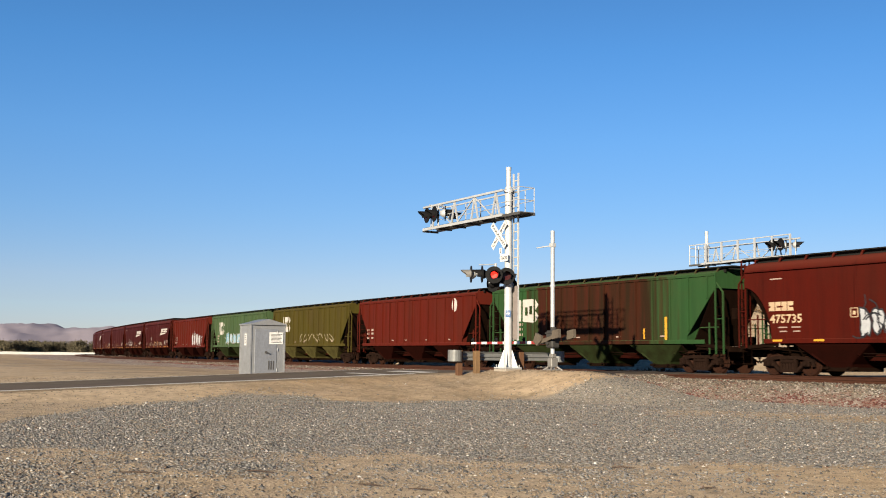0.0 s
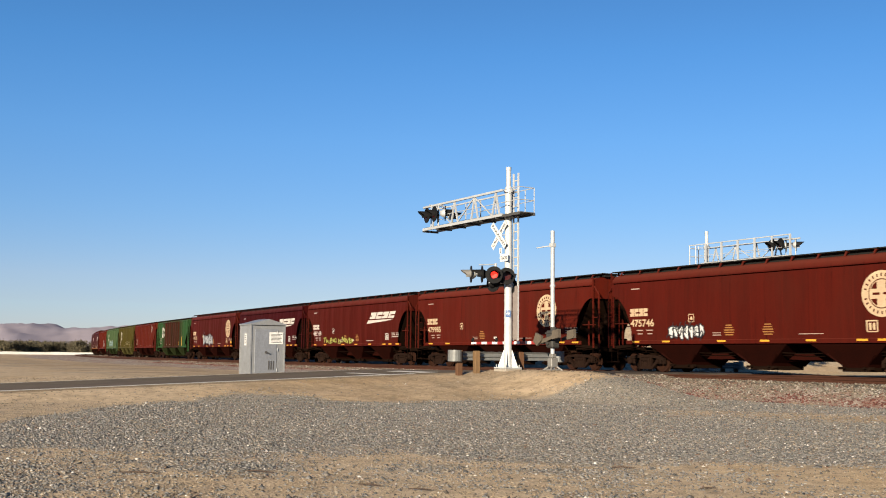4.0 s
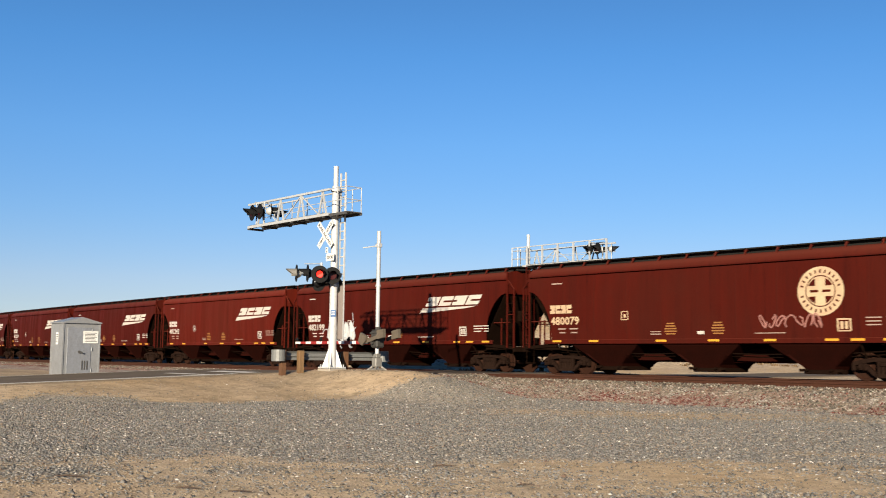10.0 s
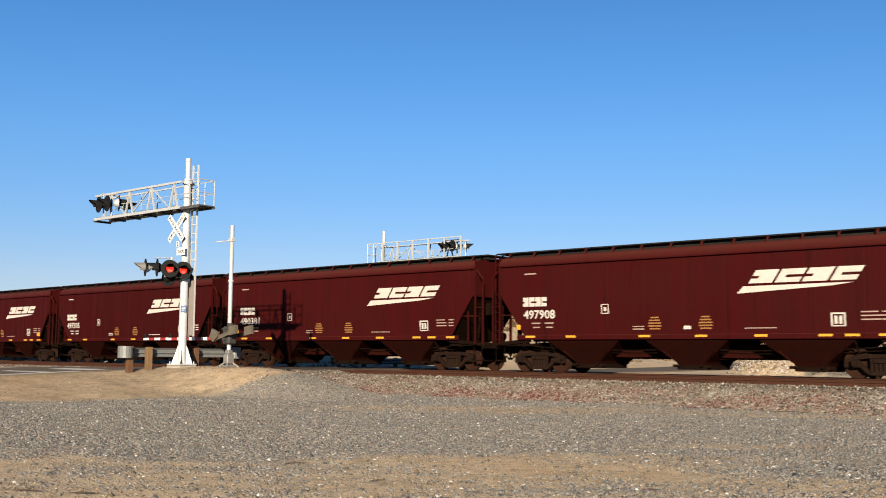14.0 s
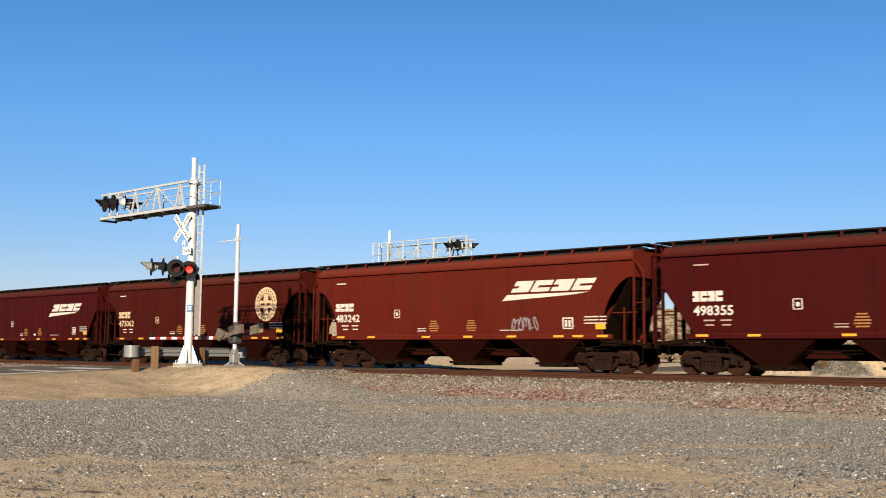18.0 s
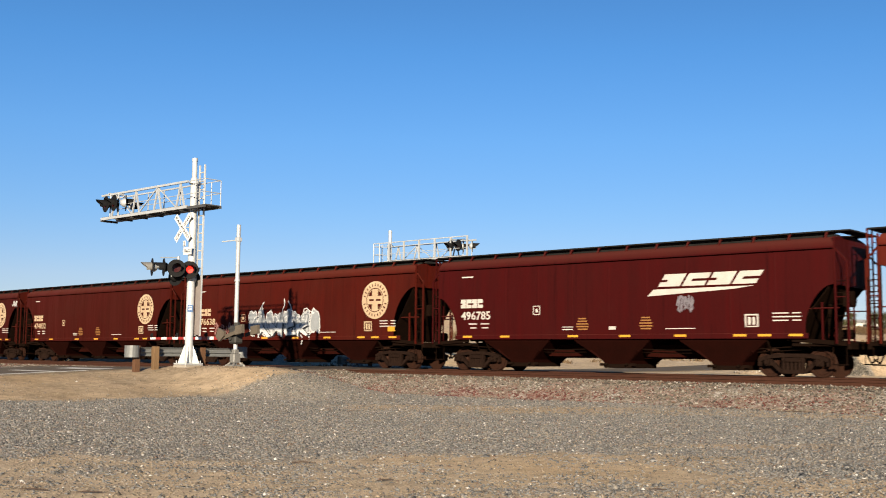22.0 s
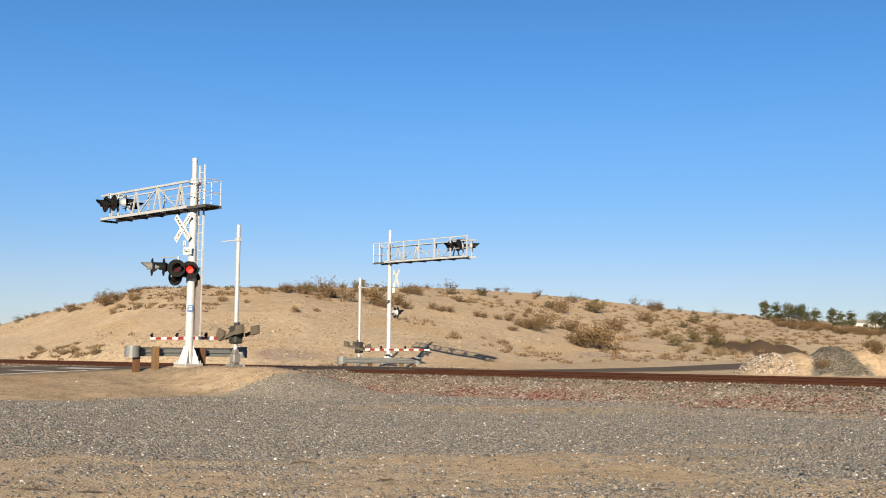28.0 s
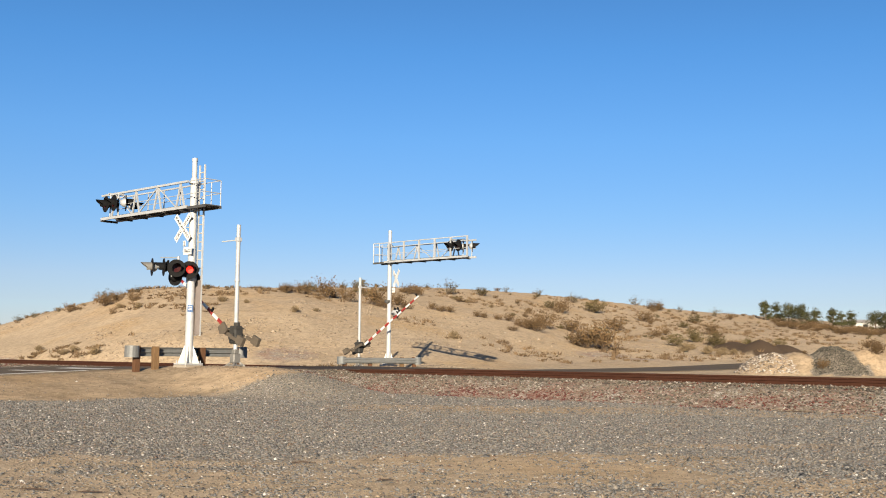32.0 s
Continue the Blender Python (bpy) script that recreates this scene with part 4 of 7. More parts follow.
def car_paint(name, base, dark, grime, rust=0.0, shift=0.0):
    """Weathered car paint: streaks that run down, a dusty highlight painted on upward faces, fine grain; rust patches
    where asked.
    """
    m, nt, b = nodes_of(name, 0.55)
    co = add(nt, "TexCoord").outputs["Object"]
    mv = add(nt, "Mapping")
    mv.inputs["Location"].default_value = (shift * 31.7, 0, shift * 7.3)
    nt.links.new(co, mv.inputs["Vector"])
    co = mv.outputs[0]
    streak = noise_tex(nt, co, 1.0, 8, 0.66, (1.7, 1.7, 0.14))
    broad = noise_tex(nt, co, 0.45, 5, 0.6)
    fine = noise_tex(nt, co, 38.0, 4, 0.7)
    drip = noise_tex(nt, co, 1.0, 5, 0.7, (5.5, 5.5, 0.10))
    dusty_highlight = tuple(0.75 * v + 0.25 * w for v, w in zip((v * 2.0 for v in base), (0.115, 0.072, 0.05)))
    c = mix(nt, ramp(nt, streak, [(0.36, 0.0), (0.70, 0.8)]), base, dark)
    c = mix(nt, ramp(nt, broad, [(0.42, 0.0), (0.75, 0.55)]), c, grime)
    c = mix(nt, ramp(nt, drip, [(0.58, 0.0), (0.70, 0.7)]), c, mix(nt, 1.0, dark, (0.6, 0.6, 0.6), "MULTIPLY"))
    if rust:
        along = add(nt, "SeparateXYZ")
        nt.links.new(add(nt, "TexCoord").outputs["Object"], along.inputs[0])
        reach = add(nt, "Math", op="ABSOLUTE")
        nt.links.new(along.outputs[0], reach.inputs[0])
        ragged = add(nt, "Math", op="MULTIPLY_ADD")
        ragged.inputs[1].default_value = 9.0
        nt.links.new(noise_tex(nt, co, 1.0, 6, 0.6, (1.6, 1.6, 0.05)), ragged.inputs[0])
        nt.links.new(reach.outputs[0], ragged.inputs[2])
        band = add(nt, "MapRange")
        for k, v in enumerate((8.7, 10.0, 0.95, 0.0)):
            band.inputs[k + 1].default_value = v
        nt.links.new(ragged.outputs[0], band.inputs[0])
        c = mix(nt, band.outputs[0], c, mix(nt, ramp(nt, streak, [(0.4, 0.0), (0.6, 1.0)]), (0.0400, 0.0088, 0.0052), (0.0190, 0.0085, 0.0045)))
    c = mix(nt, 1.0, c, ramp(nt, fine, [(0.3, 0.86), (0.75, 1.1)]), "MULTIPLY")
    # upward faces painted lighter: dusty, plus the roof shoulder's highlight
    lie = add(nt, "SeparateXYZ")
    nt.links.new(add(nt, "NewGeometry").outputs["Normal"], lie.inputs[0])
    c = mix(nt, ramp(nt, lie.outputs[2], [(0.16, 0.0), (0.6, 0.42), (0.95, 0.75)]), c, dusty_highlight)
    tone = 0.92 + 0.16 * ((shift * 0.618) % 1.0)
    c = mix(nt, 1.0, c, (tone, tone, tone), "MULTIPLY")
    nt.links.new(c, b.inputs["Base Color"])
    nt.links.new(ramp(nt, streak, [(0.3, 0.5), (0.7, 0.78)]), b.inputs["Roughness"])
    b.inputs["Specular IOR Level"].default_value = 0.05
    bump(nt, b, streak, 0.12, 0.02)
    return m


PAINTS = {
    "oxide": ("oxide_red_paint", (0.0548, 0.0057, 0.0028), (0.0309, 0.0040, 0.0023), (0.0424, 0.0085, 0.0048)),
    "bright": ("faded_red_paint", (0.0716, 0.0077, 0.0036), (0.0456, 0.0061, 0.0032), (0.0561, 0.0115, 0.0064)),
    "maroon": ("maroon_paint", (0.0351, 0.0026, 0.0024), (0.0227, 0.0022, 0.0021), (0.0297, 0.0044, 0.0036)),
    "brown": ("brown_red_paint", (0.0432, 0.0049, 0.0025), (0.0256, 0.0037, 0.0021), (0.0338, 0.0071, 0.0040)),
    "green": ("green_paint_with_rust", (0.02145, 0.0572, 0.01859), (0.0143, 0.03575, 0.01287), (0.03217, 0.0429, 0.01716), 0.75),
    "leaf": ("faded_green_paint", (0.04719, 0.07722, 0.03289), (0.03217, 0.05291, 0.02288), (0.0572, 0.06792, 0.03575)),
    "olive": ("olive_paint", (0.05627, 0.04426, 0.008222), (0.03446, 0.02781, 0.006721), (0.04876, 0.03375, 0.01316)),
    "rust_red": ("rusty_red_paint", (0.08308, 0.01037, 0.005505), (0.05491, 0.008437, 0.004719), (0.06471, 0.01459, 0.008651)),
}
# near-black: grime, with the shade beneath the cars put into the colour
UNDER = surface("grimy_shaded_undercarriage", (0.01001, 0.005362, 0.003575), (0.005005, 0.00286, 0.002145), 0.95, scale=4, fine=40, relief=0.3, gloss=0.0)
TRUCK_STEEL = surface("rusty_truck_steel", (0.01716, 0.009295, 0.006435), (0.006435, 0.003575, 0.00286), 0.88, scale=5, fine=50, relief=0.3, gloss=0.02)
WHEEL_STEEL = surface("worn_wheel_steel", (0.0286, 0.01072, 0.00572), (0.01144, 0.00572, 0.003575), 0.75, 0.1, scale=6, fine=60, gloss=0.1)
WALK_STEEL = surface("dark_galvanised_grating", (0.01573, 0.01502, 0.0143), (0.00858, 0.007865, 0.00715), 0.8, 0.1, scale=3, fine=40, gloss=0.08)
DECAL_WHITE = surface("weathered_white_lettering", (0.475, 0.445, 0.40), (0.32, 0.27, 0.235), 0.6, scale=2, fine=30, amount=0.5)
DECAL_CREAM = surface("weathered_cream_lettering", (0.46, 0.345, 0.215), (0.27, 0.16, 0.10), 0.6, scale=2, fine=30, amount=0.5)
DECAL_YELLOW = surface("yellow_reflector", (0.5412, 0.2706, 0.0205), (0.3936, 0.205, 0.0246), 0.45, scale=5, fine=30)
DECAL_FAINT = surface("faded_small_lettering", (0.3146, 0.2359, 0.193), (0.2288, 0.143, 0.1144), 0.6, scale=5, fine=30)
DECAL_ORANGE = surface("faded_orange_stencil", (0.2574, 0.118, 0.0286), (0.1573, 0.06435, 0.02503), 0.6, scale=5, fine=30)


def shell_section(zb, top=EAVE_Z):
    pts = [(half_width(zb + (top - zb) * i / 6), zb + (top - zb) * i / 6) for i in range(7)]
    pts += [(1.50, top + 0.004), (1.50, top + 0.046), (1.612, top + 0.048), (1.612, top + 0.075), (1.598, top + 0.12), (1.56, top + 0.22), (1.49, top + 0.315), (1.38, top + 0.395), (1.15, top + 0.455), (0.70, top + 0.50), (0.0, top + 0.53)]
    return pts + [(-y, z) for y, z in reversed(pts[:-1])]


END_TOP, TUB_X = {"round": 3.55, "arch": 3.0, "angle": 3.05, "ribbed": 3.66}, 6.6


def end_edge(kind, z):
    """How far the side sheet reaches at a height below the end wall: an arch, or a straight slant on angular cars."""
    top = END_TOP[kind]
    if kind in ("round", "arch"):
        lo, z0 = (7.32, 1.80) if kind == "round" else (7.62, 1.62)
        t = max((z - z0) / (top - z0), 0.0)
        return lo + (BODY_E - lo) * (1 - max(1 - t ** 1.7, 0) ** 0.62)
    if kind == "ribbed":
        return TUB_X + 0.02 + (8.3 - TUB_X) * max((z - 1.6) / (3.66 - 1.6), 0.0)
    return 7.25 + (BODY_E - 7.25) * (z - SILL_Z) / (top - SILL_Z)


def ribbed_section(zb):
    pts = [(1.50, zb + (4.18 - zb) * i / 4) for i in range(5)] + [(1.56, 4.19), (1.56, 4.30), (1.45, 4.34), (0.8, 4.50), (0, 4.52)]
    return pts + [(-y, z) for y, z in reversed(pts[:-1])]


def build_tub(bm, kind):
    section = ribbed_section if kind == "ribbed" else shell_section
    loft(bm, [[(TUB_X * k / 7, y, z) for y, z in section(SILL_Z)] for k in range(-7, 8)])


def build_end_top(bm, kind, sgn):
    section, z1, far = (ribbed_section, 3.66, 8.3) if kind == "ribbed" else (shell_section, END_TOP[kind], BODY_E)
    loft(bm, [[(sgn * x, y, z) for y, z in section(z1)] for x in (TUB_X + 0.001, far, far + 0.07)])


def build_sheet(bm, kind, sgn, sy):
    """Side sheet beside the slanting end of the hopper, cut back over the truck."""
    z1 = END_TOP[kind]
    rings = []
    for i in range(13):
        z = SILL_Z + (z1 - SILL_Z) * (1 - (1 - i / 12) ** 1.5)
        y = 1.50 if kind == "ribbed" else half_width(z)
        x = end_edge(kind, z)
        rings.append([(sgn * (TUB_X + 0.001), sy * y, z), (sgn * x, sy * y, z), (sgn * x, sy * (y - 0.03), z), (sgn * (TUB_X + 0.001), sy * (y - 0.03), z)])
    loft(bm, rings)


def build_bay(bm):
    rings = []
    for x, y, z in ((1.75, 1.50, 1.345), (1.62, 1.44, 1.18), (0.62, 1.08, 0.48), (0.54, 1.02, 0.34)):
        rings.append([(-x, -y, z), (x, -y, z), (x, y, z), (-x, y, z)])
    loft(bm, rings)
    for sx in (-1, 1):
        bar(bm, (sx * 1.05, 1.28, 0.86), (sx * 0.60, 1.07, 0.5), 0.05, 0.08)


def build_gate(bm):
    box(bm, -0.60, 0.60, -0.85, 1.04, 0.20, 0.36, 0.02)
    for sx in (-0.45, 0.45):
        rod(bm, (sx, 1.0, 0.34), (sx, 1.16, 0.34), 0.05, 8)
    bar(bm, (-0.8, 1.0, 0.33), (0.8, 1.0, 0.33), 0.04, 0.10)


def build_truck_frame(bm):
    """One cast side frame: arched chords, columns, springs in the window, bearing ends."""
    def chain(pts, w, h):
        for p, q in zip(pts, pts[1:]):
            bar(bm, p, q, w, h)
    chain([(-1.22, 0, 0.56), (-0.95, 0, 0.66), (-0.45, 0, 0.72), (0.45, 0, 0.72), (0.95, 0, 0.66), (1.22, 0, 0.56)], 0.15, 0.13)
    chain([(-0.80, 0, 0.52), (-0.42, 0, 0.18), (0.42, 0, 0.18), (0.80, 0, 0.52)], 0.15, 0.12)
    for sx in (-1, 1):
        bar(bm, (sx * 0.34, 0, 0.16), (sx * 0.34, 0, 0.72), 0.10, 0.12)
        box(bm, sx * AXLE_X - 0.15, sx * AXLE_X + 0.15, -0.06, 0.10, 0.36, 0.60, 0.03)
        bar(bm, (sx * 1.2, 0, 0.58), (sx * 1.2, 0, 0.36), 0.12, 0.10)
        rod(bm, (sx * AXLE_X, 0.02, 0.475), (sx * AXLE_X, 0.17, 0.475), 0.105, 12)
        rod(bm, (sx * AXLE_X, 0.17, 0.475), (sx * AXLE_X, 0.20, 0.475), 0.07, 10)
    for k in (-1.5, -0.5, 0.5, 1.5):
        rod(bm, (k * 0.14, 0.02, 0.22), (k * 0.14, 0.02, 0.50), 0.058, 8)
    box(bm, -0.28, 0.28, -0.05, 0.12, 0.50, 0.64, 0.02)


def build_bolster(bm):
    box(bm, -0.22, 0.22, -1.0, 1.0, 0.48, 0.70, 0.03)
    rod(bm, (0, 0, 0.70), (0, 0, 0.84), 0.18, 12)
    for sx in (-0.42, 0.42):
        rod(bm, (sx, -0.8, 0.42), (sx, 0.8, 0.42), 0.05, 6)


def build_wheelset(bm):
    rod(bm, (0, -1.15, 0), (0, 1.15, 0), 0.08, 10)
    for sy in (-1, 1):
        prof = [(0.70, 0.08), (0.70, WHEEL_R + 0.028), (0.73, WHEEL_R + 0.028), (0.745, WHEEL_R), (0.83, WHEEL_R - 0.006), (0.83, 0.40), (0.79, 0.37), (0.78, 0.18), (0.82, 0.14), (0.82, 0.08)]
        seg = 24
        rings = [[(r * math.cos(2 * math.pi * k / seg), sy * y, r * math.sin(2 * math.pi * k / seg)) for y, r in prof] for k in range(seg)]
        loft(bm, rings + [rings[0]], closed=False, caps=False)


def build_end_sill(bm):
    box(bm, 7.05, 9.04, -1.35, 1.35, 1.02, 1.12, 0.015)
    box(bm, 8.96, 9.08, -1.50, 1.50, 0.92, 1.16, 0.02)
    box(bm, 6.2, 8.7, -0.33, 0.33, 0.70, 1.02, 0.02)
    for sy in (-1, 1):
        bar(bm, (7.1, sy * 1.42, 1.24), (9.0, sy * 1.42, 1.10), 0.06, 0.14)
        bar(bm, (7.6, sy * 1.30, 1.04), (7.6, sy * 0.3, 0.8), 0.08, 0.1)
        box(bm, 8.45, 8.95, sy * 1.40 - 0.06, sy * 1.40 + 0.06, 0.42, 0.46)
        rod(bm, (8.48, sy * 1.42, 0.44), (8.48, sy * 1.42, 1.0), 0.016, 5)
        rod(bm, (8.92, sy * 1.42, 0.44), (8.92, sy * 1.42, 1.0), 0.016, 5)
    rod(bm, (8.9, 0.35, 0.85), (9.05, 0.38, 0.48), 0.03, 6)
    rod(bm, (9.05, 0.38, 0.48), (9.28, 0.30, 0.62), 0.03, 6)


def build_coupler(bm):
    box(bm, 8.6, 9.12, -0.11, 0.11, 0.76, 0.94, 0.03)
    box(bm, 9.08, 9.31, -0.19, 0.17, 0.72, 0.98, 0.05)


def build_ladder(bm):
    for x in (8.60, 9.0):
        bar(bm, (x, 1.50, 1.05), (x, 1.50, 4.2 if x < 8.7 else 3.2), 0.035, 0.035)
    for k in range(6):
        rod(bm, (8.60, 1.525, 1.25 + k * 0.37), (9.0, 1.525, 1.25 + k * 0.37), 0.014, 5)


def build_corner_post(bm):
    bar(bm, (8.65, 1.54, 1.1), (8.65, 1.54, 4.55), 0.06, 0.06)
    bar(bm, (9.04, 1.50, 1.1), (9.04, 1.50, 3.75), 0.06, 0.06)
    bar(bm, (9.04, 1.50, 3.73), (8.66, 1.50, 4.15), 0.05, 0.05)
    bar(bm, (9.02, 1.48, 2.6), (8.6, 1.48, 2.6), 0.035, 0.035)
    bar(bm, (8.14, 1.40, 1.1), (8.14, 1.40, 2.45), 0.05, 0.05)
    rod(bm, (7.6, 1.40, 2.25), (8.74, 1.46, 2.25), 0.025, 6)


def build_end_ladder(bm):
    for y in (0.85, 1.32):
        bar(bm, (9.04, y, 1.1), (9.04, y, 4.74), 0.05, 0.05)
    for k in range(10):
        rod(bm, (9.05, 0.85, 1.3 + k * 0.36), (9.05, 1.32, 1.3 + k * 0.36), 0.016, 5)


def build_slope(bm, top):
    """Slanting end plate of the hopper and its braces."""
    x1, x0, y1 = (8.28, 6.90, 1.46) if top > 3.6 else (8.50, 6.95, 1.50)
    v = [bm.verts.new(p) for p in ((x1, -y1, top + 0.02), (x1, y1, top + 0.02), (x0, y1 - 0.05, 1.20), (x0, 0.05 - y1, 1.20))]
    f = bm.faces.new(v)
    r = bmesh.ops.extrude_face_region(bm, geom=[f])
    bmesh.ops.translate(bm, vec=(-0.02, 0, 0.02), verts=[e for e in r["geom"] if isinstance(e, bmesh.types.BMVert)])
    for y in (-0.55, 0.55):
        bar(bm, (7.9, y, 1.1), (8.1, y, 2.45), 0.08, 0.10)


def build_train_line(bm):
    """Air pipe and brake rods that sag between the hoppers."""
    for y, z in ((1.18, 0.92), (0.95, 0.82)):
        pts = [(-7.6, y, z + 0.12), (-5.6, y, z), (-2.3, y, z - 0.05), (0, y, z + 0.02), (2.3, y, z - 0.05), (5.6, y, z), (7.6, y, z + 0.12)]
        for p, q in zip(pts, pts[1:]):
            rod(bm, p, q, 0.022, 5)
    for x in (-6.2, 6.2):
        bar(bm, (x, 1.45, 1.3), (x, 1.0, 0.75), 0.05, 0.05)
        bar(bm, (x + 0.5, 1.45, 1.3), (x + 0.5, 1.2, 0.9), 0.04, 0.04)


def build_brake(bm):
    rod(bm, (8.90, -0.7, 2.55), (8.93, -0.7, 2.55), 0.28, 16)
    box(bm, 8.60, 8.90, -0.85, -0.55, 2.3, 2.8, 0.03)


def build_reservoir(bm):
    rod(bm, (7.75, 0.75, 1.45), (8.35, 0.75, 1.45), 0.16, 12)


def build_walk(bm):
    box(bm, -8.55, 8.55, 0.66, 1.27, 4.735, 4.785, 0.006)
    # dark upright strip added where shade lies under the walk
    box(bm, -8.50, 8.50, 1.0, 1.03, 4.54, 4.735)


def build_bracket(bm):
    bar(bm, (0, 0.68, 4.715), (0, 1.28, 4.715), 0.05, 0.04)
    bar(bm, (0, 1.26, 4.72), (0, 1.40, 4.48), 0.07, 0.04)
    bar(bm, (0, 0.75, 4.72), (0, 0.75, 4.64), 0.05, 0.05)


def build_hatch(bm):
    box(bm, -0.95, 0.95, -0.42, 0.42, 4.66, 4.80, 0.04)
    for x in (-0.7, 0.7):
        bar(bm, (x, -0.46, 4.81), (x, 0.46, 4.81), 0.06, 0.03)


def build_cross_walk(bm):
    box(bm, 8.56, 9.08, -1.25, 1.25, 4.735, 4.785, 0.006)


def decal(name, polys, mat, parent, kind="round", label="", lift=0.014):
    """Flat lettering or painted shapes on the viewer's side, laid on its curve; polys in x (to the front) and z."""
    bm = bmesh.new()
    for p in polys:
        bm.faces.new([bm.verts.new((x, 0, z)) for x, z in p])
    if any(max(z for _, z in p) - min(z for _, z in p) > 0.3 for p in polys):
        for k in range(12):
            bmesh.ops.bisect_plane(bm, geom=bm.verts[:] + bm.edges[:] + bm.faces[:], plane_co=(0, 0, 1.5 + 0.22 * k), plane_no=(0, 0, 1))
    for v in bm.verts:
        v.co.y = (half_width(v.co.z) if kind != "ribbed" else 1.50) + lift
    bmesh.ops.triangulate(bm, faces=bm.faces[:])
    ob = part(name, bm, mat, parent, label)
    if len(polys) > 4:
        ob["kind"] = "stuff"
    return ob


def rect(x0, x1, z0, z1, slant=0.0):
    return [(x0 - slant * 0, z0), (x1, z0), (x1 - slant, z1), (x0 - slant, z1)]


def writing_on_car(name, body, x0, x1, z0, z1, mat, parent, kind, label=""):
    v, f = text_outline(body)
    bm = bmesh.new()
    vs = []
    for a, b in v:
        z = z0 + (z1 - z0) * b
        vs.append(bm.verts.new((x0 + (x1 - x0) * a, (half_width(z) if kind != "ribbed" else 1.50) + 0.014, z)))
    for p in f:
        if len(set(p)) > 2:
            bm.faces.new([vs[i] for i in p])
    return part(name, bm, mat, parent, label)


def mark_blocks(x0, x1, z0, z1, slant, n=4):
    """n plain slanting blocks, each with a short slot, where a company's mark stands."""
    w, h = (x1 - x0) / n, z1 - z0
    out = []
    for i in range(n):
        a, s = x0 + w * (i + 0.04), w * 0.90

        def pt(p, t):
            return (a + s * p + slant * t, z0 + h * t)
        p, q = (0.0, 0.30) if i % 2 else (0.30, 1.0)
        out += [[pt(0, 0), pt(1, 0), pt(1, 0.36), pt(0, 0.36)], [pt(0, 0.56), pt(1, 0.56), pt(1, 1), pt(0, 1)], [pt(p, 0.36), pt(q, 0.36), pt(q, 0.56), pt(p, 0.56)]]
    return out


def emblem(parent, mat, body_mat, x, z, r, kind):
    ring = [(x + r * 0.99 * math.cos(a * math.pi / 16), z + r * math.sin(a * math.pi / 16)) for a in range(32)]
    decal("round_emblem", [ring], mat, parent, kind, "weathered cream round emblem with a cross")
    dark = []
    for q in range(4):
        a0 = q * math.pi / 2
        p = [(0.21, 0.21)] + [(0.56 * math.cos(a), 0.56 * math.sin(a)) for a in [0.40 + k * (math.pi / 2 - 0.80) / 5 for k in range(6)]]
        dark.append([(x + r * (px * math.cos(a0) - pz * math.sin(a0)), z + r * (px * math.sin(a0) + pz * math.cos(a0))) for px, pz in p])
    for k in range(40):
        a, b = k * 2 * math.pi / 40, (k + 1) * 2 * math.pi / 40
        dark.append([(x + r * rr * math.cos(t), z + r * rr * math.sin(t)) for rr, t in ((0.60, a), (0.645, a), (0.645, b), (0.60, b))])
    for k in range(24):
        a = k * 2 * math.pi / 24
        if k in (0, 12):
            continue
        c, s = math.cos(a), math.sin(a)
        dark.append([(x + r * (rr * c - tt * s), z + r * (rr * s + tt * c)) for rr, tt in ((0.74, -0.035), (0.88, -0.035), (0.88, 0.035), (0.74, 0.035))])
    dark += [rect(x - r * 0.44, x - r * 0.08, z - r * 0.05, z + r * 0.05), rect(x + r * 0.08, x + r * 0.44, z - r * 0.05, z + r * 0.05)]
    decal("emblem_mark", dark, body_mat, parent, kind, lift=0.02)


TAGS = {}


def tag_mat(name, c):
    if name not in TAGS:
        TAGS[name] = surface("spray_paint_" + name, c, tuple(v * 0.7 for v in c), 0.5, scale=3, fine=25)
    return TAGS[name]


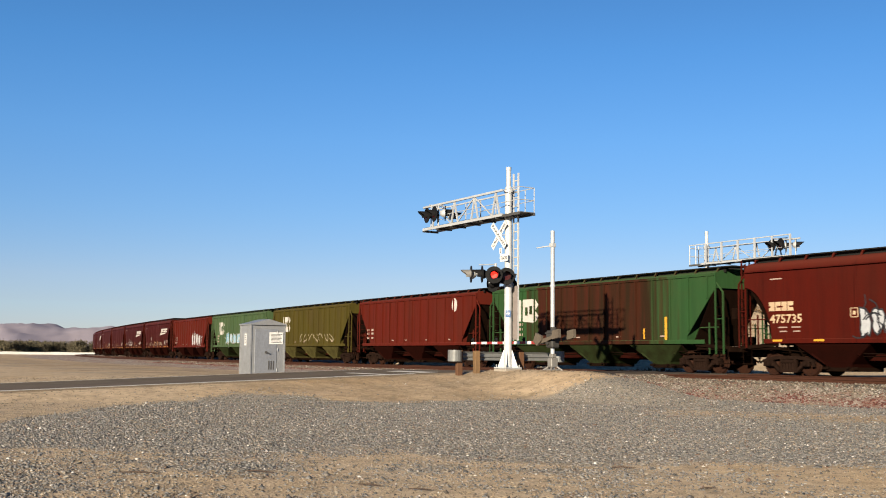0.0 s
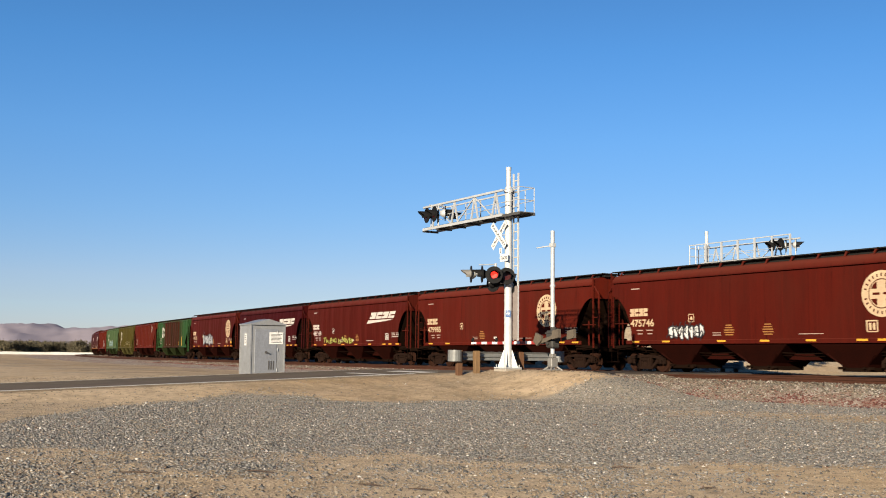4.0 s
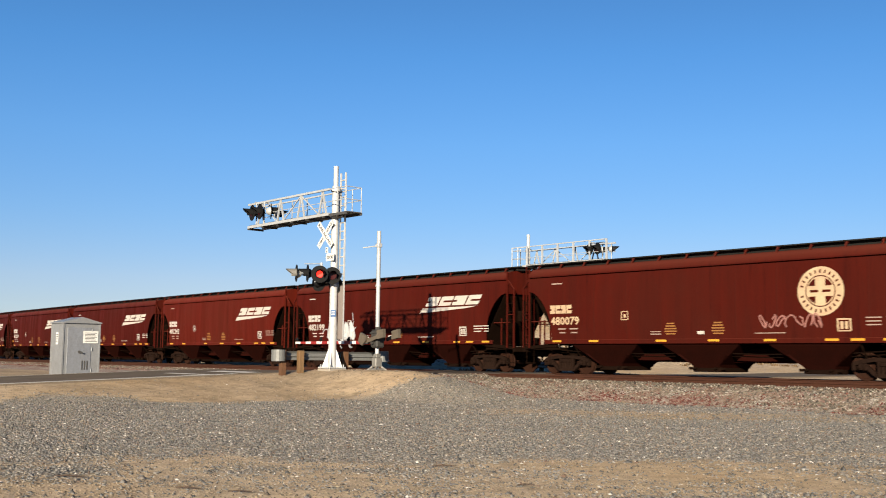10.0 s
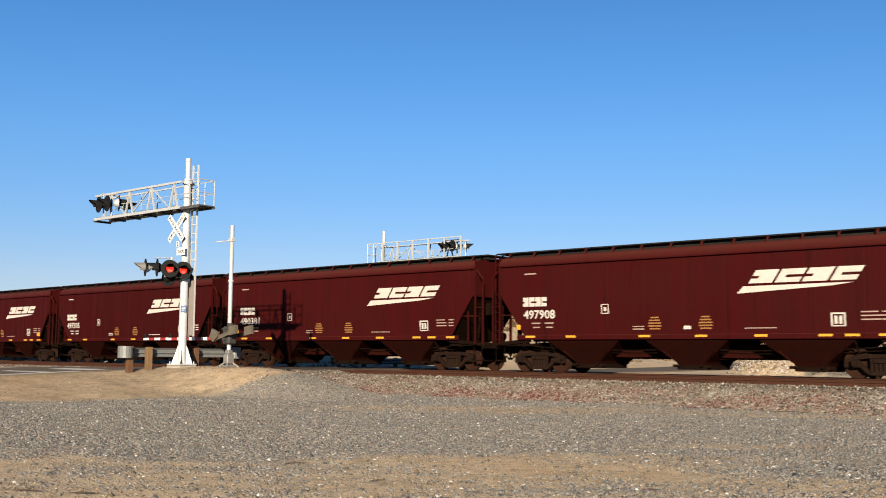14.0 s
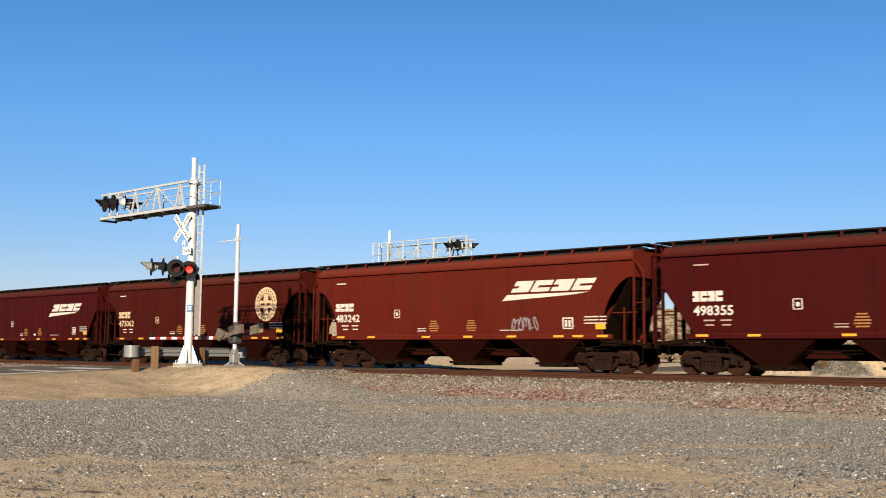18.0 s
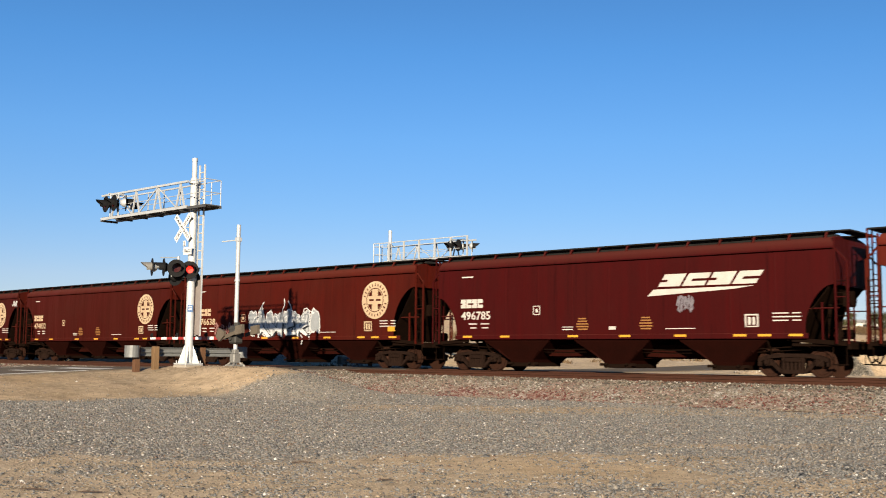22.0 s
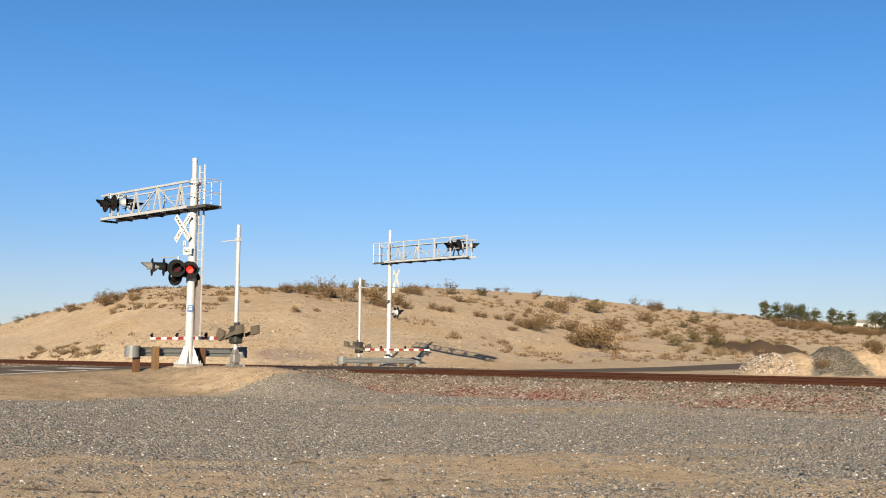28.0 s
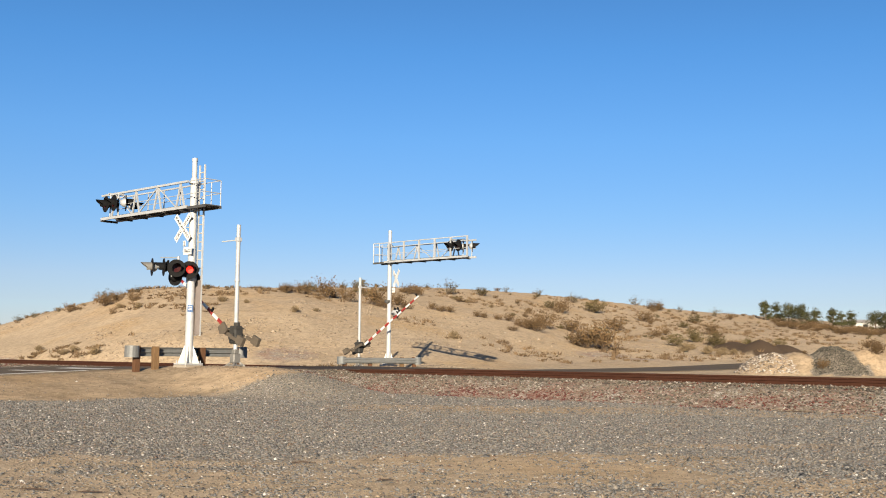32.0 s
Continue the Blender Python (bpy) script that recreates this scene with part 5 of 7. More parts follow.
def graffiti(parent, x0, x1, z0, z1, fill, line, seed, kind="round", wild=False):
    """Bulging sprayed shapes with a contrasting outline; no writing that could be read."""
    rnd = random.Random(seed)
    letters = max(4, round(abs(x1 - x0) / (z1 - z0) / 0.5))
    w = (x1 - x0) / letters
    blobs, lines = [], []
    for i in range(letters):
        cx, cz = x0 + w * (i + 0.5), (z0 + z1) / 2 + rnd.uniform(-0.05, 0.05) * (z1 - z0)
        hz, hx = (z1 - z0) * rnd.uniform(0.40, 0.52), abs(w) * rnd.uniform(0.48, 0.62)
        n = 18 if wild else 14
        ph = rnd.uniform(0, 6)
        pts = []
        for k in range(n):
            a = 2 * math.pi * k / n
            rr = 1 + (0.26 * math.sin(3 * a + ph) * 0.6 + rnd.uniform(-0.16, 0.12)) * (1.5 if wild else 1)
            sq = 1 / max(abs(math.cos(a)), abs(math.sin(a))) ** 0.6
            pts.append((cx + hx * rr * sq * math.cos(a) * 0.9, cz + hz * rr * sq * math.sin(a) * 0.9))
        blobs.append(pts)
        for s in range(3):
            px, pz = cx + rnd.uniform(-0.3, 0.3) * abs(w), cz + rnd.uniform(-0.35, 0.35) * (z1 - z0)
            ang = rnd.uniform(0, 6.28)
            path = [(px, pz)]
            for k in range(5):
                ang += rnd.uniform(-0.9, 0.9)
                path.append((path[-1][0] + 0.13 * (z1 - z0) * math.cos(ang), path[-1][1] + 0.13 * (z1 - z0) * math.sin(ang)))
            lines += ribbon(path, 0.03 + 0.02 * (z1 - z0))
    outline = []
    for p in blobs:
        outline += ribbon(p + p[:1], 0.06)
    decal("graffiti_fill", blobs, tag_mat(*fill), parent, kind, "sprayed graffiti", lift=0.024)
    decal("graffiti_outline", outline + lines, tag_mat(*line), parent, kind, lift=0.029)


def ribbon(path, width):
    out = []
    for (xa, za), (xb, zb) in zip(path, path[1:]):
        dx, dz = xb - xa, zb - za
        d = math.hypot(dx, dz) or 1
        nx, nz = -dz / d * width / 2, dx / d * width / 2
        ex, ez = dx / d * width * 0.3, dz / d * width * 0.3
        out.append([(xa - nx - ex, za - nz - ez), (xb - nx + ex, zb - nz + ez), (xb + nx + ex, zb + nz + ez), (xa + nx - ex, za + nz - ez)])
    return out


def scrawl(parent, x0, x1, z0, z1, colour, seed, kind="round", strokes=7, width=0.05):
    """Thin hand-sprayed loops."""
    rnd = random.Random(seed)
    polys = []
    w = (x1 - x0) / strokes
    for i in range(strokes):
        cx, cz = x0 + w * (i + 0.5), (z0 + z1) / 2
        a0, turns = rnd.uniform(0, 6.28), rnd.uniform(3.2, 6.0) * rnd.choice((-1, 1))
        sx, sz = abs(w) * rnd.uniform(0.35, 0.6), (z1 - z0) * rnd.uniform(0.3, 0.5)
        path = [(cx + sx * math.cos(a0 + turns * k / 9) + rnd.uniform(-0.03, 0.03), cz + sz * math.sin(a0 + turns * k / 9 * 1.3)) for k in range(10)]
        polys += ribbon(path, width)
    decal("graffiti_scrawl", polys, tag_mat(*colour), parent, kind, "thin sprayed scrawl", lift=0.022)


def sprayed_words(parent, x0, x1, z0, z1, colour, body, lift=0.036, kind="round"):
    """Sprayed capitals that wander up and down."""
    v, f = text_outline(body)
    bm = bmesh.new()
    vs = []
    for a, b in v:
        z = z0 + (z1 - z0) * b * (0.8 + 0.2 * math.sin(a * 31)) + 0.06 * math.sin(a * 19 + 1)
        x = x0 + (x1 - x0) * a + 0.08 * math.sin(b * 3 + a * 40)
        vs.append(bm.verts.new((x, half_width(z) + lift, z)))
    for p in f:
        if len(set(p)) > 2:
            bm.faces.new([vs[i] for i in p])
    part("graffiti_word", bm, tag_mat(*colour), parent, "sprayed %s capitals" % colour[0])


WHEELSETS = {-1: [], 1: []}
CARS = []


def hopper_car(kind, colour, label, number="", mark="", seed=0, sprayed=()):
    """A covered hopper: x towards the front, y towards the viewer, z from the rail's head."""
    rnd = random.Random(seed)
    car = thing("hopper_car", Matrix.Identity(4), label, "freight car", "cars of the grain train")
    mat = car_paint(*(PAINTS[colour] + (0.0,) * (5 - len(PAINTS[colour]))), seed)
    body = paint(share("body", car_mesh(("ribbed" if kind == "ribbed" else "curved") + "_body", mat, lambda bm: build_tub(bm, kind), True), car), mat)
    for sgn in (-1, 1):
        paint(share("end_top", car_mesh("end_top_%s_%d" % (kind, sgn), mat, lambda bm: build_end_top(bm, kind, sgn), True), body), mat)
        for sy in (-1, 1):
            paint(share("side_sheet", car_mesh("side_sheet_%s_%d_%d" % (kind, sgn, sy), mat, lambda bm: build_sheet(bm, kind, sgn, sy), True), body), mat)
    if kind == "ribbed":
        for k in range(15):
            for sy in (1, -1):
                x = -7.9 + 15.8 * k / 14
                lo = 1.36 if abs(x) < 6.5 else 1.6 + (abs(x) - 6.6) * 1.212 + 0.05
                paint(share("side_rib", car_mesh("side_rib_%d_%d" % (k, sy), mat, lambda bm: bar(bm, (x, sy * 1.535, lo), (x, sy * 1.535, 4.18), 0.07, 0.09)), body), mat)
    else:
        seam = car_mesh("side_seam", mat, lambda bm: loft(bm, [[(-0.03, half_width(z), z), (-0.008, half_width(z) + 0.004, z), (0.008, half_width(z) + 0.004, z), (0.03, half_width(z), z)] for z in (1.36, 2.0, 2.8, 3.6, 4.12)], closed=False))
        for k in range(9):
            paint(share("weld_seam", seam, body, Matrix.Translation((-6.62 + 13.24 * k / 8, 0, 0))), mat)
    sill = car_mesh("side_sill", mat, lambda bm: [box(bm, -7.7, 7.7, s * 1.555 - 0.05, s * 1.555 + 0.035, 1.27, 1.45, 0.012) for s in (-1, 1)])
    paint(share("side_sill", sill, car), mat)
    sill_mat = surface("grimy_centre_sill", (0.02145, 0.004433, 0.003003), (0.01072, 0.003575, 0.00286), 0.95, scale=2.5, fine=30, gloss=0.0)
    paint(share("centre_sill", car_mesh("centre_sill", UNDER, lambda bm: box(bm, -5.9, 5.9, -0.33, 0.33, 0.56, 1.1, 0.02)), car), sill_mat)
    # hopper bays: grimy paint, darkened further for shade below the side sill
    dark = surface("grimy_shaded_hopper_" + colour, (0.01358, 0.003289, 0.002288) if colour not in ("green", "leaf", "olive") else ((0.02002, 0.0286, 0.01072) if colour != "olive" else (0.0715, 0.06292, 0.02145)), (0.00858, 0.00286, 0.002145), 0.95, scale=2.5, fine=30, gloss=0.0)
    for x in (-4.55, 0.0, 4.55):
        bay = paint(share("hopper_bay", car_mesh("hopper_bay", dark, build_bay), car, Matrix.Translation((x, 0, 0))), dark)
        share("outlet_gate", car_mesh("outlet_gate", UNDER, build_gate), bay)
    flip = Matrix.Rotation(math.pi, 4, "Z")
    mirror_y = Matrix.Diagonal((1, -1, 1, 1))
    for end in (0, 1):
        m = flip if end else Matrix.Identity(4)
        low = Matrix.Translation((-0.28, 0, -0.27)) if kind == "ribbed" else Matrix.Identity(4)
        share("end_frame", car_mesh("end_frame", UNDER, build_end_sill), car, m)
        share("coupler", car_mesh("coupler", TRUCK_STEEL, build_coupler), car, m)
        # end plate gets the near-black paint in place of its recess's shade
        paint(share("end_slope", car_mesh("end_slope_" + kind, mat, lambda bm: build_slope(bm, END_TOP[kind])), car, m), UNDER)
        for my in (Matrix.Identity(4), mirror_y):
            paint(share("corner_post", car_mesh("corner_post", mat, build_corner_post), car, m @ my @ low), mat)
        # side ladders are blackened too, for the shade of the end recess
        paint(share("side_ladder", car_mesh("side_ladder", mat, build_ladder), car, m @ low), UNDER)
        paint(share("side_ladder", CAR_MESH["side_ladder"], car, m @ mirror_y @ low), UNDER)
        paint(share("end_ladder", car_mesh("end_ladder", mat, build_end_ladder), car, m @ low), mat)
        share("crossover_walk", car_mesh("crossover_walk", WALK_STEEL, build_cross_walk), car, m @ Matrix.Translation((0, 0, -0.19 if kind == "ribbed" else 0)))
        truck = share("truck", car_mesh("truck_bolster", TRUCK_STEEL, build_bolster), car, Matrix.Translation((TRUCK_X if not end else -TRUCK_X, 0, 0)))
        share("side_frame", car_mesh("side_frame", TRUCK_STEEL, build_truck_frame), truck, Matrix.Translation((0, 1.0, 0)))
        share("side_frame", CAR_MESH["side_frame"], truck, Matrix.Translation((0, -1.0, 0)) @ Matrix.Rotation(math.pi, 4, "Z"))
        for sx in (-1, 1):
            ws = share("wheelset", car_mesh("wheelset", WHEEL_STEEL, build_wheelset, True), truck, Matrix.Translation((sx * AXLE_X, 0, WHEEL_R)))
            WHEELSETS[sx].append(ws)
    share("brake_wheel", car_mesh("brake_wheel", UNDER, build_brake), car, flip)
    share("air_reservoir", car_mesh("air_reservoir", UNDER, build_reservoir), car, flip)
    share("brake_pipe", car_mesh("brake_pipe", UNDER, build_train_line), car)
    drop = Matrix.Translation((0, 0, -0.19 if kind == "ribbed" else 0))
    share("roof_walk", car_mesh("roof_walk", WALK_STEEL, build_walk), car, drop)
    share("roof_walk", CAR_MESH["roof_walk"], car, drop @ mirror_y)
    for k in range(14):
        paint(share("walk_bracket", car_mesh("walk_bracket", mat, build_bracket), car, drop @ Matrix.Translation((-8.3 + 16.6 * k / 13, 0, 0))), mat)
    for k in range(8):
        share("hatch", car_mesh("roof_hatch", WALK_STEEL, build_hatch), car, drop @ Matrix.Translation((-7.2 + 14.4 * k / 7, 0, 0)))
    # painted marks
    cream = mark.startswith("emblem") and "cream" in mark
    white = DECAL_CREAM if cream else DECAL_WHITE
    if mark.startswith("swoosh"):
        fore = 0.85 if "fore" in mark else 0.4 if kind == "angle" else 0.0
        blocks = mark_blocks(fore - 2.95, fore - 2.95 - 0.975 * 4, 3.13, 3.57, -0.30, 4)
        for k in range(4):
            decal("mark_block", blocks[3 * k:3 * k + 3], DECAL_WHITE, car, kind, "white slanting company mark")
        decal("mark_underline", [[(fore - 2.55, 2.80), (fore - 2.80, 3.04), (fore - 6.75, 3.06), (fore - 6.0, 2.97)]], DECAL_WHITE, car, kind)
    elif mark.startswith("emblem"):
        emblem(car, white, mat, -4.95 if "inset" in mark else -6.2, 3.05, 0.85, kind)
    elif mark == "slab":
        decal("company_mark", [[(6.0, 2.55), (4.5, 2.45), (4.2, 2.8), (4.5, 3.1), (4.2, 3.4), (4.5, 3.72), (6.0, 3.72)]], DECAL_WHITE, car, kind, "white company mark")
        decal("mark_slots", [rect(5.4, 5.15, 2.85, 3.3), rect(5.0, 4.75, 2.9, 3.35)], mat, car, kind, lift=0.022)
    elif mark == "spot":
        decal("company_mark", [[(-5.7 + 0.33 * math.cos(a), 3.7 + 0.42 * math.sin(a)) for a in [k * math.pi / 8 for k in range(16)]]], DECAL_WHITE, car, kind, "small white mark")
    if number:
        if mark != "slab":
            decal("reporting_mark", mark_blocks(7.36, 6.13, 2.56, 2.92, 0.0), white, car, kind)
            writing_on_car("car_number", number, 7.33, 5.75, 2.07, 2.42, white, car, kind)
        else:
            decal("reporting_mark", mark_blocks(5.9, 4.6, 2.0, 2.25, 0.0), white, car, kind)
    if kind != "ribbed":
        small = []
        for x in (6.7, 6.05):
            small += [rect(x + 0.22, x - 0.22, 1.88, 1.93), rect(x + 0.16, x - 0.18, 1.72, 1.77)]
        for i in range(3):
            small += [rect(-6.5, -7.1 + rnd.uniform(-0.1, 0.1), 1.85 + i * 0.12, 1.89 + i * 0.12), rect(-7.2, -7.5, 1.85 + i * 0.12, 1.89 + i * 0.12)]
        small += [rect(1.9 + 0.25, 1.9 - 0.25, 1.62, 1.66), rect(2.15, 1.65, 1.72, 1.75), rect(-2.4, -3.6, 1.62, 1.65), rect(7.3, 6.7, 3.82, 3.87)]
        decal("small_lettering", small, DECAL_FAINT if rnd.random() < 0.5 else DECAL_WHITE, car, kind)
        fr = [rect(3.55, 3.20, 2.22, 2.25), rect(3.55, 3.20, 2.55, 2.58), rect(3.55, 3.51, 2.22, 2.58), rect(3.24, 3.20, 2.22, 2.58), rect(3.43, 3.31, 2.32, 2.46)]
        fr += [rect(-5.5, -6.0, 1.66, 1.70), rect(-5.5, -6.0, 2.05, 2.10), rect(-5.5, -5.56, 1.66, 2.10), rect(-5.94, -6.0, 1.66, 2.10), rect(-5.62, -5.72, 1.74, 2.0), rect(-5.78, -5.88, 1.74, 2.0)]
        decal("stencil_frame", fr, white, car, kind)
        for x in (1.2, -0.9 if rnd.random() < 0.7 else -1.6):
            decal("load_stencil", [rect(x + 0.30 - abs(i - 1.5) * 0.05, x - 0.30 + abs(i - 1.5) * 0.05, 1.62 + i * 0.1, 1.67 + i * 0.1) for i in range(5)], DECAL_ORANGE, car, kind)
        white_patch = rnd.random() < 0.6
        if white_patch:
            decal("routing_card", [rect(0.0, -0.3, 1.62, 1.74)], DECAL_WHITE, car, kind)
        stripe = car_mesh("reflector_stripe", DECAL_YELLOW, lambda bm: box(bm, -0.24, 0.24, 1.594, 1.600, 1.345, 1.425))
        for x in (7.0, 5.0, 1.65, -0.7, -3.0, -5.3, -6.2, -7.3):
            share("reflector", stripe, car, Matrix.Translation((x, 0, 0)))
        if rnd.random() < 0.45:
            decal("yellow_plate", [rect(7.95 - 0.25, 7.5, 1.66, 1.86) if rnd.random() < 0.5 else rect(-7.0, -7.45, 1.64, 1.88)], DECAL_YELLOW, car, kind)
    else:
        small = [rect(x, x - 0.35, z, z + 0.14) for x in (7.0 if mark != "slab" else 5.9, 6.3) for z in (1.75, 2.05, 2.3)] + [rect(x, x - 0.3, 1.6, 1.66) for x in (3.0, 1.0, -2.0, -5.0)]
        decal("small_lettering", small, DECAL_FAINT, car, kind, lift=0.05)
        if mark == "slab" and colour == "green":
            decal("yellow_stripe", [rect(-5.3, -5.45, 1.4, 2.5), rect(-3.9, -4.0, 1.5, 2.0)], DECAL_YELLOW, car, kind, lift=0.05)
    for how, args in sprayed:
        {"fill": graffiti, "line": scrawl, "words": sprayed_words}[how](car, *args, kind=kind)
    CARS.append(car)
    return car


WHITE_T, SILVER_T, BLUE_T, BLACK_T = ("white", (0.5625, 0.555, 0.54)), ("silver", (0.375, 0.3825, 0.3975)), ("blue", (0.02625, 0.0525, 0.27)), ("black", (0.0225, 0.0225, 0.02625))
TEAL_T, LIME_T, CREAM_T, SKY_T, YEL_T = ("teal", (0.045, 0.24, 0.225)), ("lime", (0.315, 0.3375, 0.075)), ("cream", (0.4125, 0.3525, 0.2475)), ("sky", (0.15, 0.3375, 0.465)), ("amber", (0.465, 0.27, 0.0375))
# front gap of each car (metres along the track at the start), kind, colour, number, mark, graffiti; front first
TRAIN = [
    (202.5, "round", "brown", "", "", ()), (184.3, "round", "brown", "", "swoosh", ()), (165.9, "round", "brown", "", "", ()),
    (147.4, "round", "brown", "", "", ()), (129.0, "round", "brown", "", "swoosh", (("line", (4.5, 0.5, 1.5, 2.2, WHITE_T, 3)),)),
    (110.6, "round", "brown", "", "swoosh", (("line", (5.0, -4.0, 1.5, 2.0, CREAM_T, 4)),)),
    (92.1, "ribbed", "rust_red", "", "", (("fill", (-1.5, -5.8, 1.5, 2.7, SILVER_T, WHITE_T, 5)),)),
    (74.3, "ribbed", "leaf", "", "slab", (("fill", (3.5, -2.2, 1.6, 2.6, SKY_T, WHITE_T, 6)),)),
    (54.6, "ribbed", "olive", "", "slab", (("line", (2.0, -5.5, 1.6, 2.3, CREAM_T, 7)),)),
    (36.6, "ribbed", "rust_red", "", "spot", ()),
    (18.96, "ribbed", "green", "", "slab", ()),
    (-0.17, "round", "oxide", "475735", "emblem cream", (("fill", (3.2, -0.6, 1.45, 2.6, SILVER_T, BLACK_T, 8)),)),
    (-18.87, "round", "maroon", "496819", "swoosh", (("line", (7.4, 1.5, 1.6, 2.2, TEAL_T, 9)), ("fill", (1.5, 0.6, 1.5, 2.3, WHITE_T, BLACK_T, 10)))),
    (-36.65, "round", "oxide", "483169", "swoosh", (("words", (5.2, -0.3, 1.5, 1.95, LIME_T, "TH END IS-NEVER")),)),
    (-55.16, "round", "bright", "479985", "emblem cream inset", ()),
    (-74.62, "round", "oxide", "475746", "emblem cream", (("fill", (4.8, 2.6, 1.5, 2.1, WHITE_T, BLACK_T, 12)),)),
    (-93.27, "round", "maroon", "488890", "swoosh", ()),
    (-111.83, "round", "oxide", "483436", "swoosh", (("line", (5.6, 1.0, 1.45, 2.3, WHITE_T, 13)), ("line", (5.2, 1.6, 1.5, 2.2, SILVER_T, 15)), ("line", (1.0, -0.5, 1.8, 2.4, WHITE_T, 14)))),
    (-130.51, "round", "oxide", "483229", "swoosh", (("line", (-6.9, -7.4, 2.85, 3.3, ("chalk", (0.42, 0.40, 0.38)), 15)),)),
    (-149.76, "round", "oxide", "483217", "swoosh", ()),
    (-168.59, "round", "bright", "482242", "swoosh", ()),
    (-186.81, "round", "oxide", "482199", "swoosh", (("fill", (5.4, 2.9, 1.4, 2.5, WHITE_T, SILVER_T, 16)),)),
    (-205.81, "round", "oxide", "480079", "emblem cream inset", (("line", (-2.6, -5.0, 1.8, 2.3, ("dusk", (0.30, 0.14, 0.12)), 17)),)),
    (-224.93, "angle", "maroon", "477339", "swoosh", ()),
    (-243.06, "angle", "maroon", "477513", "swoosh", ()),
    (-260.65, "angle", "maroon", "497505", "swoosh", ()),
    (-278.17, "angle", "maroon", "490381", "swoosh", ()),
    (-296.16, "angle", "maroon", "497908", "swoosh", ()),
    (-313.68, "round", "brown", "471887", "emblem", (("line", (5.5, -3.5, 1.45, 1.9, YEL_T, 18)),)),
    (-332.43, "angle", "maroon", "495419", "swoosh", ()),
    (-350.0, "round", "brown", "473062", "emblem cream", ()),
    (-368.98, "round", "bright", "483242", "swoosh", (("line", (-3.0, -4.3, 1.6, 2.15, ("dim", (0.20, 0.18, 0.20)), 19)),)),
    (-387.52, "angle", "maroon", "498355", "swoosh", (("fill", (-1.6, -5.2, 1.5, 2.35, ("slate", (0.20, 0.21, 0.28)), BLUE_T, 20)),)),
    (-404.79, "round", "brown", "471669", "emblem cream", (("fill", (5.0, 1.8, 1.45, 2.45, BLUE_T, WHITE_T, 21)), ("line", (8.4, 7.5, 3.2, 3.8, SILVER_T, 22)), ("line", (-8.0, -8.7, 3.6, 4.0, WHITE_T, 22)), ("line", (-2.4, -5.2, 1.5, 2.4, ("moss", (0.20, 0.20, 0.10)), 23)))),
    (-423.75, "round", "brown", "474832", "emblem cream", ()),
    (-442.43, "round", "oxide", "476638", "emblem cream", (("fill", (2.9, -2.5, 1.5, 2.8, ("zinc", (0.26, 0.27, 0.275)), WHITE_T, 24)), ("words", (2.1, -1.85, 1.42, 2.22, BLACK_T, "AMCK", 0.033)), ("words", (2.2, -1.7, 1.47, 2.27, WHITE_T, "AMCK")), ("line", (5.8, 4.0, 1.5, 2.2, ("dusk", (0.30, 0.14, 0.12)), 25)))),
    (-461.16, "arch", "maroon", "496785", "swoosh fore", (("line", (-2.9, -3.6, 2.2, 2.8, ("dim", (0.20, 0.18, 0.20)), 26)),)),
    (-479.36, "round", "bright", "482061", "swoosh", ()),
]
TRAIN_END = -498.15
COLOUR_WORDS = {"oxide": "oxide-red", "bright": "faded bright red", "maroon": "dark maroon", "brown": "brownish red", "green": "rust-streaked green", "leaf": "faded green", "olive": "olive-drab", "rust_red": "rusty red"}
for i, (front, kind, colour, number, mark, sprayed) in enumerate(TRAIN):
    words = COLOUR_WORDS[colour] + (" ribbed" if kind == "ribbed" else "") + " covered hopper"
    words += {"": "", "swoosh": " with white company mark", "swoosh fore": " with white company mark", "emblem": " with white round emblem", "emblem cream": " with cream round emblem", "emblem cream inset": " with cream round emblem", "slab": " with white company mark", "spot": " with a small white mark"}[mark]
    words += " and graffiti" if sprayed else " on rails"
    made = hopper_car(kind, colour, words, number, mark, i + 1, sprayed)
    length = front - (TRAIN[i + 1][0] if i + 1 < len(TRAIN) else TRAIN_END)
    made.scale = (min(max(length / 18.65, 0.945), 1.03), 1, 1)


# ---- shrubs, trees and the distance ----
def leaf_mat(name, a, b):
    m, nt, bs = nodes_of(name, 0.85)
    geo = add(nt, "NewGeometry")
    oi = add(nt, "ObjectInfo").outputs["Random"]
    c = ramp(nt, geo.outputs["Random Per Island"], [(0.0, tuple(v * 0.72 for v in a)), (0.5, a), (1.0, tuple((v + w) / 2 for v, w in zip(a, b)))])
    c = mix(nt, 1.0, c, ramp(nt, oi, [(0.0, 0.8), (1.0, 1.2)]), "MULTIPLY")
    nt.links.new(c, bs.inputs["Base Color"])
    bs.inputs["Specular IOR Level"].default_value = 0.2
    return m


STEM = surface("dry_stem", (0.1216, 0.08937, 0.06078), (0.06435, 0.04648, 0.03217), 0.9, scale=8, fine=60)
SHRUB_LEAF = [leaf_mat("dry_brown_foliage", (0.1216, 0.07507, 0.03575), (0.1859, 0.1216, 0.0572)), leaf_mat("olive_foliage", (0.09295, 0.0715, 0.03003), (0.143, 0.1072, 0.04648)), leaf_mat("straw_foliage", (0.1787, 0.1287, 0.0715), (0.2502, 0.1859, 0.1072)), leaf_mat("grey_green_foliage", (0.1001, 0.08437, 0.04862), (0.1573, 0.1287, 0.07507))]
TREE_LEAF = leaf_mat("dark_green_foliage", (0.06078, 0.06078, 0.02431), (0.1072, 0.1001, 0.0429))
